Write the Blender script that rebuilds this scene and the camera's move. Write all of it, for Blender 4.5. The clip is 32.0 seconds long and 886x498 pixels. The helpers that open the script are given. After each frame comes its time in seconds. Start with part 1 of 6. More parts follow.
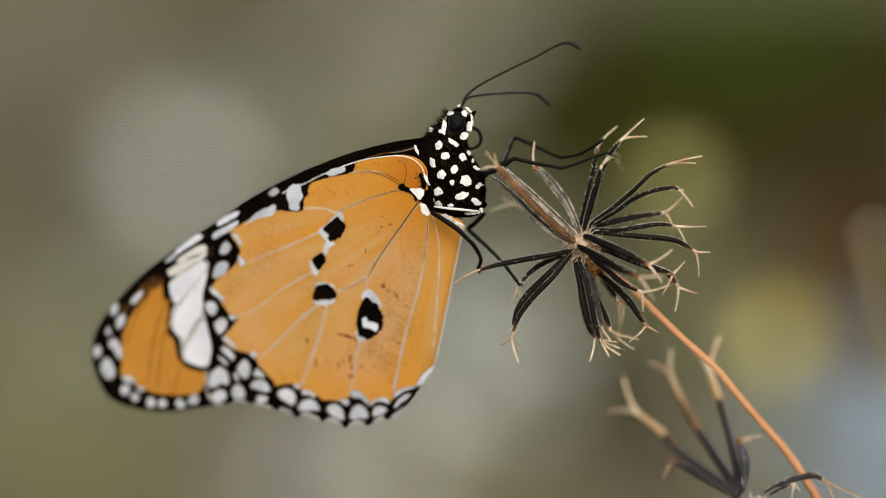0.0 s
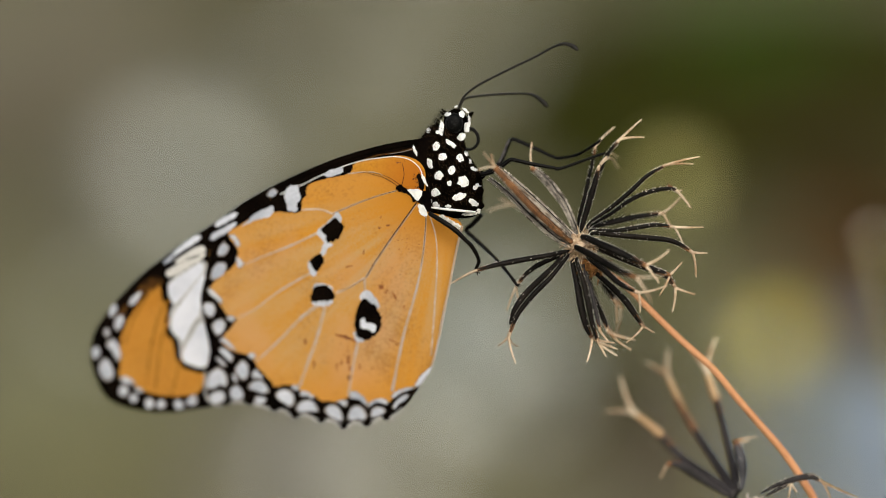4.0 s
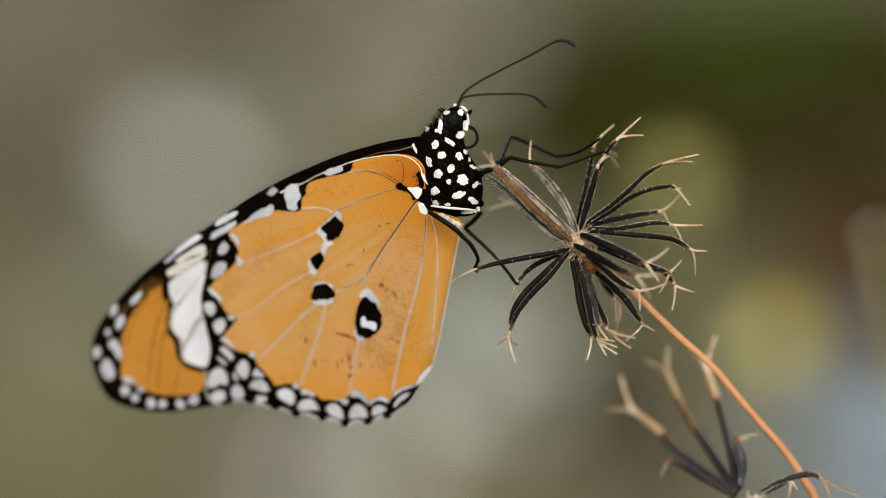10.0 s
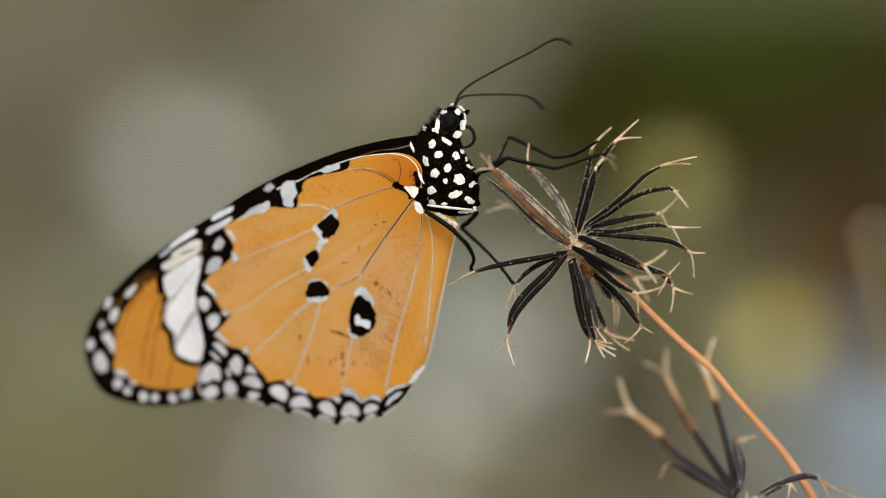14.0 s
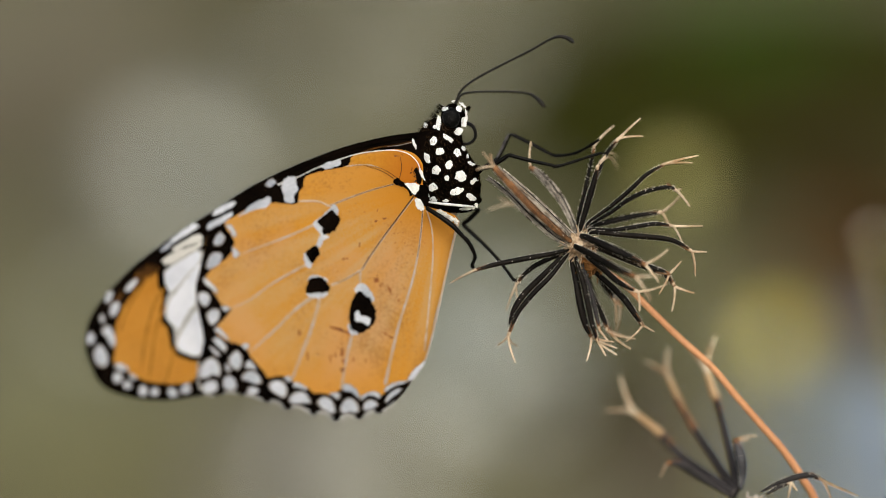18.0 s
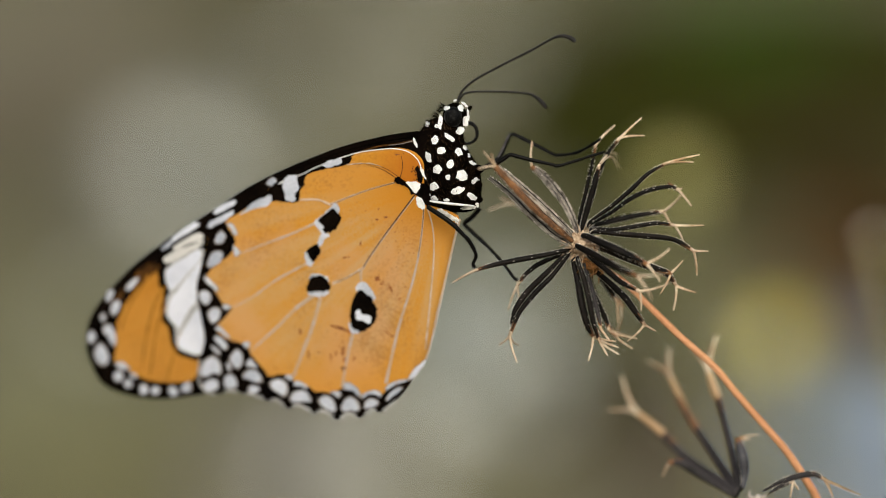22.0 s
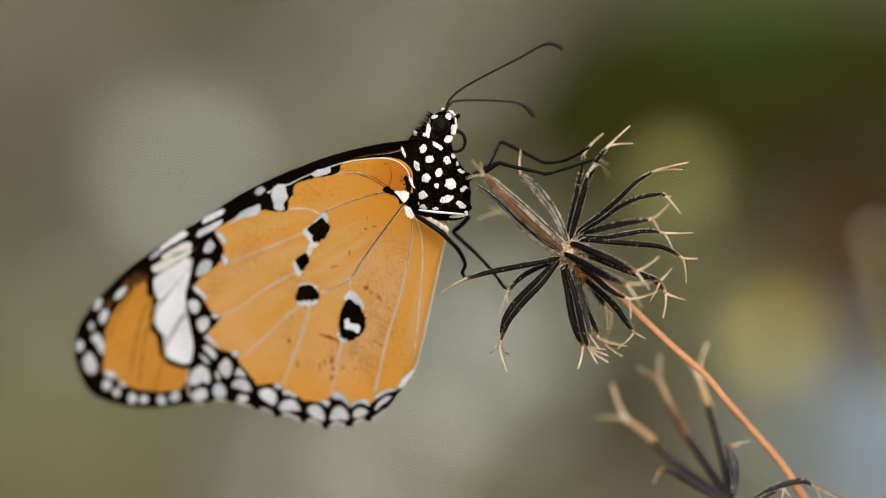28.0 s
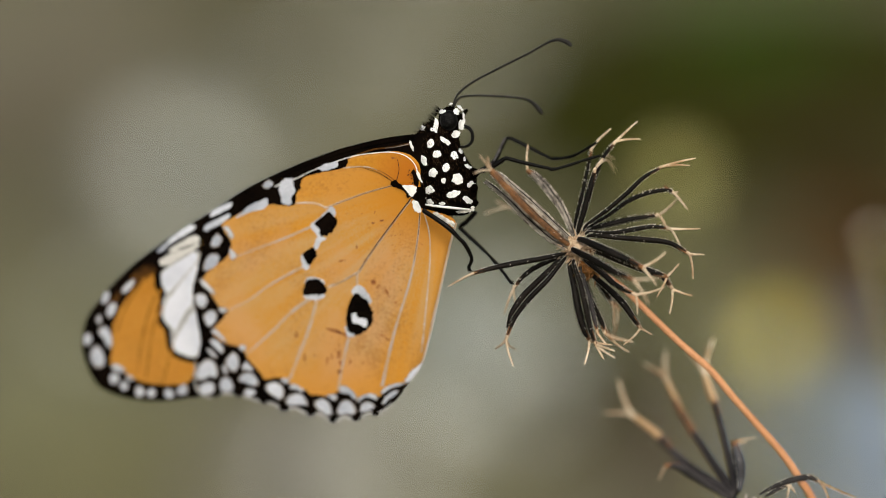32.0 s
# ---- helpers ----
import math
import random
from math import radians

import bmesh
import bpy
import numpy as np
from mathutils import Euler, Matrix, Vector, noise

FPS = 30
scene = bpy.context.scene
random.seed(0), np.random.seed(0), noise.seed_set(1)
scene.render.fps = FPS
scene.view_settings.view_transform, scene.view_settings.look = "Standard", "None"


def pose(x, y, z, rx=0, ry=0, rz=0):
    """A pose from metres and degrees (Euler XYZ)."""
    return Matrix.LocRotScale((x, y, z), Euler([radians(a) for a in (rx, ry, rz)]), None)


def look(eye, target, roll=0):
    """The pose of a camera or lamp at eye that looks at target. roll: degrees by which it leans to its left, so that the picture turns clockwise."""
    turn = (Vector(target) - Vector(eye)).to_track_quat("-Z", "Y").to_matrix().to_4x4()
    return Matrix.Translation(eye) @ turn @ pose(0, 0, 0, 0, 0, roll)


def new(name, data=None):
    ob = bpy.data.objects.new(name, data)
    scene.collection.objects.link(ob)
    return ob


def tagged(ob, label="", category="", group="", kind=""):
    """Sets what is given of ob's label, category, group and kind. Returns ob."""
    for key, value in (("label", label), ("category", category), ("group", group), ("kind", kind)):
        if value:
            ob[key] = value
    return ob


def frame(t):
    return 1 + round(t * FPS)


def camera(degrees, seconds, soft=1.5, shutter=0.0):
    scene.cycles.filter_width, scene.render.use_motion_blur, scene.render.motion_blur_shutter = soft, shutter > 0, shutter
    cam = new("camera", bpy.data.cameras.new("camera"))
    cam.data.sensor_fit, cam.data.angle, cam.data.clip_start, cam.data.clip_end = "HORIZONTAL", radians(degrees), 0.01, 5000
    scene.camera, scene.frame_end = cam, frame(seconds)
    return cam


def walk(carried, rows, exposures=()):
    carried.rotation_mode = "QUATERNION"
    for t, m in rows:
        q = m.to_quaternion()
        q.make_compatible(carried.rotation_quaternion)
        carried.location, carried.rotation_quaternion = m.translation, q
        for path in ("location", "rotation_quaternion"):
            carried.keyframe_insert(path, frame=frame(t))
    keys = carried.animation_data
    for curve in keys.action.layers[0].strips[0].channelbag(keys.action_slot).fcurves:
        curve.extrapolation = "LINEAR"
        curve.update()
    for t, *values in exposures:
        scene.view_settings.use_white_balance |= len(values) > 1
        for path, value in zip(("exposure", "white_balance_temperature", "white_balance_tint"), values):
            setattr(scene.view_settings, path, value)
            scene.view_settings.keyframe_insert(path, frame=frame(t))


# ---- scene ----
from mathutils import geometry

# The camera stands still on a low tripod; a macro lens focused on the butterfly.
DISTANCE, HEIGHT, TILT = 0.2535, 0.45, -12.0
MM = 0.001
cam = camera(20.0, 32.0, soft=0.6)
CAM = pose(0, 0, HEIGHT, 90 + TILT, 0, 0)
walk(cam, [(0.0, CAM), (32.0, CAM)], exposures=[(0.0, -0.22, 6500, 5), (32.0, -0.22, 6500, 5)])
cam.data.dof.use_dof = True
cam.data.dof.focus_distance = DISTANCE - 0.0009
cam.data.dof.aperture_fstop = 4.9

# The plane of focus: x to the right, y up, z towards the lens, in which plant and butterfly are drawn, in millimetres.
FOCUS = CAM @ Matrix.Translation((0, 0, -DISTANCE))
BODY_AT = (0.91, 6.33)   # the butterfly's thorax
HEAD_AT = (13.57, 0.51)   # the heart of the seed head

# ---- light ----
world = bpy.data.worlds.new("sky")
scene.world = world
world.use_nodes = True
sky = world.node_tree.nodes.new("ShaderNodeTexSky")
sky.sky_type, sky.sun_disc = "NISHITA", False
sky.sun_elevation, sky.sun_rotation = radians(39), radians(172)
sky.air_density, sky.dust_density, sky.ozone_density = 1.0, 6.0, 0.6
back = world.node_tree.nodes["Background"]
back.inputs["Strength"].default_value = 0.13
world.node_tree.links.new(sky.outputs["Color"], back.inputs["Color"])

sun = new("sun", bpy.data.lights.new("sun", "SUN"))
sun.data.energy, sun.data.angle, sun.data.color = 2.1, radians(24), (1.0, 0.96, 0.89)
sun.matrix_world = look((0.7, -5.0, 4.4), (0, 0, 0.3))


# ---- materials ----
def material(name, dark, light, scale=400.0, grain=4000.0, rough=0.6, bump=0.15, metal=0.0, low=0.35, high=0.65, sheen=0.0,
             coat=0.0, vary=0.0, specular=0.4, glow_through=0.0, fleck=0.35, radial=False, blush=None, root=None, speck=None, margin=None):
    """Two tones mixed by broad patches and by fine grain, with a fine relief. Scales are in waves per metre."""
    m = bpy.data.materials.new(name)
    m.use_nodes = True
    nodes, link = m.node_tree.nodes, m.node_tree.links.new
    shader = nodes["Principled BSDF"]
    place = nodes.new("ShaderNodeTexCoord")
    broad = nodes.new("ShaderNodeTexNoise")
    broad.inputs["Scale"].default_value, broad.inputs["Detail"].default_value = scale, 4
    fine = nodes.new("ShaderNodeTexNoise")
    fine.inputs["Scale"].default_value, fine.inputs["Detail"].default_value = grain, 3
    for n in (broad, fine):
        link(place.outputs["Object"], n.inputs["Vector"])
    if radial:
        # streaks that run out from the wing's root, along its veins
        axes, polar = nodes.new("ShaderNodeSeparateXYZ"), nodes.new("ShaderNodeCombineXYZ")
        angle, wide = nodes.new("ShaderNodeMath"), nodes.new("ShaderNodeMath")
        angle.operation, wide.operation = "ARCTAN2", "MULTIPLY"
        far = nodes.new("ShaderNodeVectorMath")
        far.operation = "LENGTH"
        link(place.outputs["Object"], axes.inputs["Vector"])
        link(place.outputs["Object"], far.inputs[0])
        link(axes.outputs["X"], angle.inputs[0])
        link(axes.outputs["Y"], angle.inputs[1])
        link(angle.outputs["Value"], wide.inputs[0])
        wide.inputs[1].default_value = 0.30
        link(wide.outputs["Value"], polar.inputs["X"])
        link(far.outputs["Value"], polar.inputs["Y"])
        link(polar.outputs["Vector"], broad.inputs["Vector"])
    both = nodes.new("ShaderNodeMix")
    both.inputs["Factor"].default_value = fleck
    link(broad.outputs["Fac"], both.inputs["A"])
    link(fine.outputs["Fac"], both.inputs["B"])
    spread = nodes.new("ShaderNodeMapRange")
    spread.inputs["From Min"].default_value, spread.inputs["From Max"].default_value = low, high
    link(both.outputs["Result"], spread.inputs["Value"])
    tone = nodes.new("ShaderNodeMix")
    tone.data_type = "RGBA"
    tone.inputs["A"].default_value, tone.inputs["B"].default_value = (*dark, 1), (*light, 1)
    link(spread.outputs["Result"], tone.inputs["Factor"])
    colour = tone.outputs["Result"]
    if blush:
        cloud, part_of, warm = nodes.new("ShaderNodeTexNoise"), nodes.new("ShaderNodeMapRange"), nodes.new("ShaderNodeMix")
        warm.data_type = "RGBA"
        cloud.inputs["Scale"].default_value, cloud.inputs["Detail"].default_value = 110, 3
        link(place.outputs["Object"], cloud.inputs["Vector"])
        part_of.inputs["From Min"].default_value, part_of.inputs["From Max"].default_value = 0.45, 0.68
        link(cloud.outputs["Fac"], part_of.inputs["Value"])
        link(part_of.outputs["Result"], warm.inputs["Factor"])
        link(colour, warm.inputs["A"])
        warm.inputs["B"].default_value = (*blush, 1)
        colour = warm.outputs["Result"]
    if margin:
        # the pigment is richer round the paler middle of the wing
        shift, round_it, away, rich = nodes.new("ShaderNodeMapping"), nodes.new("ShaderNodeVectorMath"), nodes.new("ShaderNodeMapRange"), nodes.new("ShaderNodeMix")
        shift.inputs["Location"].default_value, shift.inputs["Scale"].default_value = (1.27, 1.60, 0), (100, 145, 0)
        round_it.operation, rich.data_type, away.interpolation_type = "LENGTH", "RGBA", "SMOOTHSTEP"
        drift = nodes.new("ShaderNodeMath")
        link(place.outputs["Object"], shift.inputs["Vector"])
        link(shift.outputs["Vector"], round_it.inputs[0])
        drift.operation = "MULTIPLY_ADD"
        link(broad.outputs["Fac"], drift.inputs[0])
        drift.inputs[1].default_value = 0.5
        link(round_it.outputs["Value"], drift.inputs[2])
        away.inputs["From Min"].default_value, away.inputs["From Max"].default_value, away.inputs["To Max"].default_value = 1.1, 1.9, 0.8
        link(drift.outputs["Value"], away.inputs["Value"])
        link(away.outputs["Result"], rich.inputs["Factor"])
        link(colour, rich.inputs["A"])
        rich.inputs["B"].default_value = (*margin, 1)
        colour = rich.outputs["Result"]
    if speck:
        # rubbed scales: sparse darker grains, thicker in some places than in others
        grains, where, few, dusty = nodes.new("ShaderNodeTexNoise"), nodes.new("ShaderNodeTexNoise"), nodes.new("ShaderNodeMapRange"), nodes.new("ShaderNodeMix")
        dusty.data_type = "RGBA"
        grains.inputs["Scale"].default_value, grains.inputs["Detail"].default_value = 3600, 3
        where.inputs["Scale"].default_value, where.inputs["Detail"].default_value = 190, 3
        total = nodes.new("ShaderNodeMath")
        for n, k in ((grains, 0), (where, 1)):
            link(place.outputs["Object"], n.inputs["Vector"])
            link(n.outputs["Fac"], total.inputs[k])
        few.inputs["From Min"].default_value, few.inputs["From Max"].default_value = 1.03, 1.38
        few.inputs["To Max"].default_value = 0.5
        link(total.outputs["Value"], few.inputs["Value"])
        link(few.outputs["Result"], dusty.inputs["Factor"])
        link(colour, dusty.inputs["A"])
        dusty.inputs["B"].default_value = (*speck, 1)
        colour = dusty.outputs["Result"]
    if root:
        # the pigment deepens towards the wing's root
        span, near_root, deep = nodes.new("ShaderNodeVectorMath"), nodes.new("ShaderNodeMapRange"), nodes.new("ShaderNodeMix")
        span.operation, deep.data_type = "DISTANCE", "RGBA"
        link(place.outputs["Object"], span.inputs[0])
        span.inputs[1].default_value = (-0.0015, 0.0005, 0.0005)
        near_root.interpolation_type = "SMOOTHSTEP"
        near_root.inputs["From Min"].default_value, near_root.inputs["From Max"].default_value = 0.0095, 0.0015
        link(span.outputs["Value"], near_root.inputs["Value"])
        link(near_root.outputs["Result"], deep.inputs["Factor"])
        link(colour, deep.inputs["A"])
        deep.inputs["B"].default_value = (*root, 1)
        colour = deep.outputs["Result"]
    if vary:
        info = nodes.new("ShaderNodeObjectInfo")
        span = nodes.new("ShaderNodeMapRange")
        span.inputs["To Min"].default_value, span.inputs["To Max"].default_value = 1 - vary, 1 + vary
        link(info.outputs["Random"], span.inputs["Value"])
        shift = nodes.new("ShaderNodeHueSaturation")
        link(colour, shift.inputs["Color"])
        link(span.outputs["Result"], shift.inputs["Value"])
        colour = shift.outputs["Color"]
    link(colour, shader.inputs["Base Color"])
    shader.inputs["Roughness"].default_value, shader.inputs["Metallic"].default_value = rough, metal
    shader.inputs["Specular IOR Level"].default_value = specular
    shader.inputs["Sheen Weight"].default_value, shader.inputs["Coat Weight"].default_value = sheen, coat
    if bump:
        relief = nodes.new("ShaderNodeBump")
        relief.inputs["Strength"].default_value, relief.inputs["Distance"].default_value = bump, 1.0 / grain
        link(fine.outputs["Fac"], relief.inputs["Height"])
        link(relief.outputs["Normal"], shader.inputs["Normal"])
    if glow_through:
        leafy = nodes.new("ShaderNodeBsdfTranslucent")
        link(colour, leafy.inputs["Color"])
        mixed = nodes.new("ShaderNodeMixShader")
        mixed.inputs["Fac"].default_value = glow_through
        link(shader.outputs["BSDF"], mixed.inputs[1])
        link(leafy.outputs["BSDF"], mixed.inputs[2])
        link(mixed.outputs["Shader"], nodes["Material Output"].inputs["Surface"])
    return m


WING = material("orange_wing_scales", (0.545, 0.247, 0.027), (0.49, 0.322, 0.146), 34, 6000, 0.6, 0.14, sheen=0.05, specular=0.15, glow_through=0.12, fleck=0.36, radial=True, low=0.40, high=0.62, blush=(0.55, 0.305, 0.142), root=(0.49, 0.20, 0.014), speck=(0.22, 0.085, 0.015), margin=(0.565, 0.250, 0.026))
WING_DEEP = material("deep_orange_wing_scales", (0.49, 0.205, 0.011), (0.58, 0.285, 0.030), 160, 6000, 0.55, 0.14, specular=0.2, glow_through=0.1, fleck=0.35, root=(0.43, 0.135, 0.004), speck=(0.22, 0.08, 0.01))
DARK_VEIN = material("dark_brown_vein", (0.02, 0.009, 0.004), (0.10, 0.04, 0.012), 900, 6000, 0.6, 0.2, specular=0.15)
TIP_ORANGE = material("apical_orange_scales", (0.41, 0.168, 0.015), (0.51, 0.245, 0.045), 34, 5000, 0.6, 0.12, specular=0.15, glow_through=0.1, fleck=0.3, radial=True, speck=(0.22, 0.10, 0.02))
BLACK = material("black_wing_scales", (0.0006, 0.0005, 0.0005), (0.0055, 0.0032, 0.0022), 300, 3500, 0.8, 0.2, specular=0.012)
WHITE = material("white_wing_scales", (0.31, 0.34, 0.42), (0.57, 0.595, 0.68), 350, 4500, 0.7, 0.25, specular=0.12)
BAND_WHITE = material("band_white_scales", (0.50, 0.53, 0.62), (0.685, 0.71, 0.80), 300, 4500, 0.7, 0.25, specular=0.12)
RIM = material("greyish_scale_rim", (0.14, 0.12, 0.11), (0.30, 0.27, 0.25), 600, 5000, 0.7, 0.2, specular=0.1)
BROWN_FUR = material("brown_body_hair", (0.016, 0.009, 0.005), (0.085, 0.052, 0.031), 900, 6000, 0.8, 0.3, specular=0.05)
VEIN = material("pale_vein_scales", (0.40, 0.26, 0.13), (0.52, 0.46, 0.43), 1100, 5000, 0.6, 0.2, specular=0.2)
VEIN_GREY = material("greyish_vein_scales", (0.44, 0.30, 0.175), (0.41, 0.385, 0.39), 900, 3500, 0.65, 0.1, specular=0.1)
TIP_VEIN = material("brown_tip_vein", (0.15, 0.065, 0.010), (0.38, 0.17, 0.022), 900, 5000, 0.7, 0.1, specular=0.08)
BAND_SEAM = material("grey_band_seam", (0.26, 0.26, 0.27), (0.44, 0.44, 0.455), 400, 4500, 0.7, 0.2, specular=0.1)
CREAM = material("cream_wing_scales", (0.49, 0.485, 0.48), (0.65, 0.645, 0.635), 300, 4500, 0.7, 0.25, specular=0.12)
DARK_SMEAR = material("brown_black_scales", (0.008, 0.004, 0.002), (0.12, 0.05, 0.010), 700, 5000, 0.7, 0.2, specular=0.05, low=0.40, high=0.66)
RIM_FUR = material("pale_grey_tuft", (0.30, 0.29, 0.27), (0.78, 0.77, 0.75), 1500, 7000, 0.8, 0.6, specular=0.1)
FRINGE = material("pale_fringe_scales", (0.16, 0.155, 0.15), (0.46, 0.46, 0.46), 900, 5000, 0.75, 0.2, specular=0.1)
STAIN = material("brown_wear_stain", (0.11, 0.030, 0.007), (0.36, 0.125, 0.024), 1200, 6000, 0.7, 0.1)
CHITIN = material("black_chitin", (0.0006, 0.0006, 0.0006), (0.004, 0.0032, 0.0026), 800, 6000, 0.42, 0.2, specular=0.10)
LEG_GREY = material("grey_leg_scales_and_sheen", (0.015, 0.014, 0.014), (0.12, 0.115, 0.115), 900, 5000, 0.7, 0.3, specular=0.1)
FEELER = material("dark_grey_antenna", (0.003, 0.0026, 0.0022), (0.024, 0.021, 0.018), 900, 6000, 0.5, 0.3, specular=0.25)
FUR = material("black_body_hair", (0.0003, 0.00025, 0.0002), (0.0036, 0.0024, 0.0016), 900, 6000, 0.9, 0.8, specular=0.0)
WHITE_FUR = material("white_body_scales", (0.66, 0.67, 0.69), (0.90, 0.91, 0.92), 1500, 7000, 0.75, 0.35, specular=0.15)
# the paler specks in the eye's colour are painted facet glints
EYE = material("compound_eye", (0.0004, 0.0004, 0.0004), (0.022, 0.021, 0.022), 4200, 14000, 0.45, 0.8, specular=0.10, low=0.50, high=0.70)
ABDOMEN = material("pale_abdomen_scales", (0.30, 0.22, 0.13), (0.75, 0.70, 0.62), 500, 5000, 0.7, 0.3)
SEED = material("black_seed_husk", (0.0008, 0.0006, 0.0005), (0.011, 0.0085, 0.007), 500, 5000, 0.5, 0.5, specular=0.10, vary=0.3)
SEED_BROWN = material("brown_seed_husk", (0.035, 0.014, 0.006), (0.28, 0.13, 0.05), 600, 4000, 0.5, 0.5, vary=0.1)
NECK = material("brown_seed_tip", (0.03, 0.013, 0.006), (0.34, 0.155, 0.06), 700, 5000, 0.6, 0.4, vary=0.2)
DUSKY = material("dusky_seed_husk", (0.013, 0.0115, 0.012), (0.052, 0.047, 0.050), 400, 4000, 0.65, 0.4, vary=0.25, specular=0.2)
SEED_GREY = material("weathered_grey_seed_husk", (0.030, 0.025, 0.022), (0.38, 0.345, 0.31), 600, 4500, 0.7, 0.6, vary=0.15)
AWN = material("straw_awn", (0.36, 0.22, 0.12), (0.78, 0.67, 0.52), 500, 5000, 0.65, 0.4, vary=0.2, low=0.38, high=0.62)
TAN = material("tan_seed_neck", (0.40, 0.235, 0.115), (0.68, 0.49, 0.29), 400, 5000, 0.65, 0.3, vary=0.15)
RIB = material("pale_seed_rib", (0.05, 0.04, 0.032), (0.52, 0.47, 0.41), 900, 3500, 0.7, 0.6, low=0.42, high=0.60)
BRISTLE = material("pale_bristle", (0.72, 0.66, 0.58), (0.92, 0.87, 0.80), 800, 6000, 0.6, 0.1)
HEART = material("straw_receptacle", (0.20, 0.11, 0.055), (0.80, 0.63, 0.45), 900, 4500, 0.7, 0.8)
PALE_HEART = material("pale_receptacle", (0.34, 0.26, 0.21), (0.80, 0.72, 0.66), 700, 4500, 0.8, 0.6)
DUSKY_BLUE = material("bluish_grey_seed_husk", (0.020, 0.020, 0.024), (0.10, 0.10, 0.115), 400, 4000, 0.6, 0.4, specular=0.25)
AMBER = material("amber_chaff", (0.06, 0.022, 0.006), (0.56, 0.25, 0.065), 900, 4500, 0.65, 0.8)
STEM = material("dry_orange_stem", (0.42, 0.17, 0.075), (0.68, 0.36, 0.19), 250, 3500, 0.5, 0.3)
# stripes laid along the stem: the pale ones paint its highlight lines
STEM_PALE = material("pale_stem_highlight", (0.50, 0.23, 0.11), (0.70, 0.40, 0.22), 300, 3500, 0.5, 0.3)
STEM_DARK = material("dark_stem_line", (0.34, 0.14, 0.058), (0.58, 0.29, 0.14), 300, 3500, 0.6, 0.3)
SOIL = material("dry_soil", (0.132, 0.122, 0.063), (0.198, 0.188, 0.115), 1.3, 60, 0.95, 0.5, specular=0.1)
PINK_SOIL = material("pinkish_soil", (0.142, 0.125, 0.084), (0.22, 0.193, 0.132), 5, 120, 0.95, 0.5, specular=0.08)
BROWN_SOIL = material("dark_brown_soil", (0.074, 0.060, 0.040), (0.130, 0.105, 0.072), 6, 120, 0.95, 0.5, specular=0.08)
GREEN_SOIL = material("olive_green_growth", (0.150, 0.146, 0.080), (0.225, 0.218, 0.128), 6, 150, 0.95, 0.5, specular=0.08)
GRAVEL = material("pale_grey_gravel", (0.15, 0.152, 0.124), (0.265, 0.268, 0.226), 30, 260, 0.9, 0.6, specular=0.1)
LILAC_GRAVEL = material("lilac_grey_gravel", (0.18, 0.165, 0.15), (0.27, 0.25, 0.235), 30, 260, 0.9, 0.6, specular=0.1)
BLUE_GRAVEL = material("blue_grey_gravel", (0.165, 0.19, 0.168), (0.275, 0.31, 0.28), 30, 260, 0.9, 0.6, specular=0.1)
STONE = material("pale_grey_stone", (0.78, 0.80, 0.75), (0.90, 0.91, 0.87), 25, 400, 0.85, 0.4, vary=0.04)
PEBBLE = material("dull_grey_pebble", (0.50, 0.505, 0.45), (0.64, 0.64, 0.58), 30, 400, 0.85, 0.4, vary=0.08)
SLATE = material("blue_grey_slate", (0.23, 0.31, 0.43), (0.38, 0.46, 0.59), 20, 300, 0.6, 0.3, vary=0.1)
PINK = material("pinkish_petal", (0.66, 0.61, 0.58), (0.80, 0.75, 0.72), 40, 500, 0.8, 0.3)
LITTER = material("brown_leaf_litter", (0.022, 0.016, 0.005), (0.055, 0.040, 0.013), 30, 500, 0.9, 0.3, vary=0.25, specular=0.04)
GROUND_IVY = material("dark_olive_ground_cover", (0.018, 0.020, 0.0015), (0.046, 0.047, 0.005), 14, 300, 0.9, 0.5, specular=0.03)
RUSSET = material("russet_dead_leaf", (0.13, 0.052, 0.006), (0.21, 0.088, 0.011), 30, 500, 0.7, 0.3, vary=0.2)
GREEN = material("dark_green_leaf", (0.055, 0.165, 0.010), (0.14, 0.33, 0.04), 30, 400, 0.7, 0.2, vary=0.3, specular=0.06)
OLIVE = material("olive_leaf", (0.27, 0.255, 0.09), (0.36, 0.34, 0.14), 30, 400, 0.6, 0.2, vary=0.1)
OLIVE_BLOOM = material("pale_olive_petal", (0.34, 0.325, 0.115), (0.45, 0.43, 0.18), 60, 400, 0.6, 0.2, vary=0.1)
# petals of an added flower that stands for a yellow highlight
YELLOW = material("yellow_highlight_petal", (0.64, 0.57, 0.12), (0.76, 0.69, 0.19), 60, 700, 0.6, 0.2, vary=0.08)
MOSS = material("olive_moss", (0.14, 0.135, 0.055), (0.21, 0.205, 0.095), 12, 300, 0.95, 0.6, specular=0.1)


# ---- helpers of this scene ----
def part(name, bm, mat, parent, label="", smooth=True, unit=MM):
    """Links a bmesh, drawn in millimetres, as one mesh under a thing or a part."""
    me = bpy.data.meshes.new(name)
    bmesh.ops.scale(bm, vec=(unit, unit, unit), verts=bm.verts)
    bmesh.ops.recalc_face_normals(bm, faces=bm.faces)
    for f in bm.faces:
        f.smooth = smooth
    bm.to_mesh(me)
    bm.free()
    me.materials.append(mat)
    ob = new(name, me)
    ob.parent = parent
    if label:
        tagged(ob, label)
    return ob


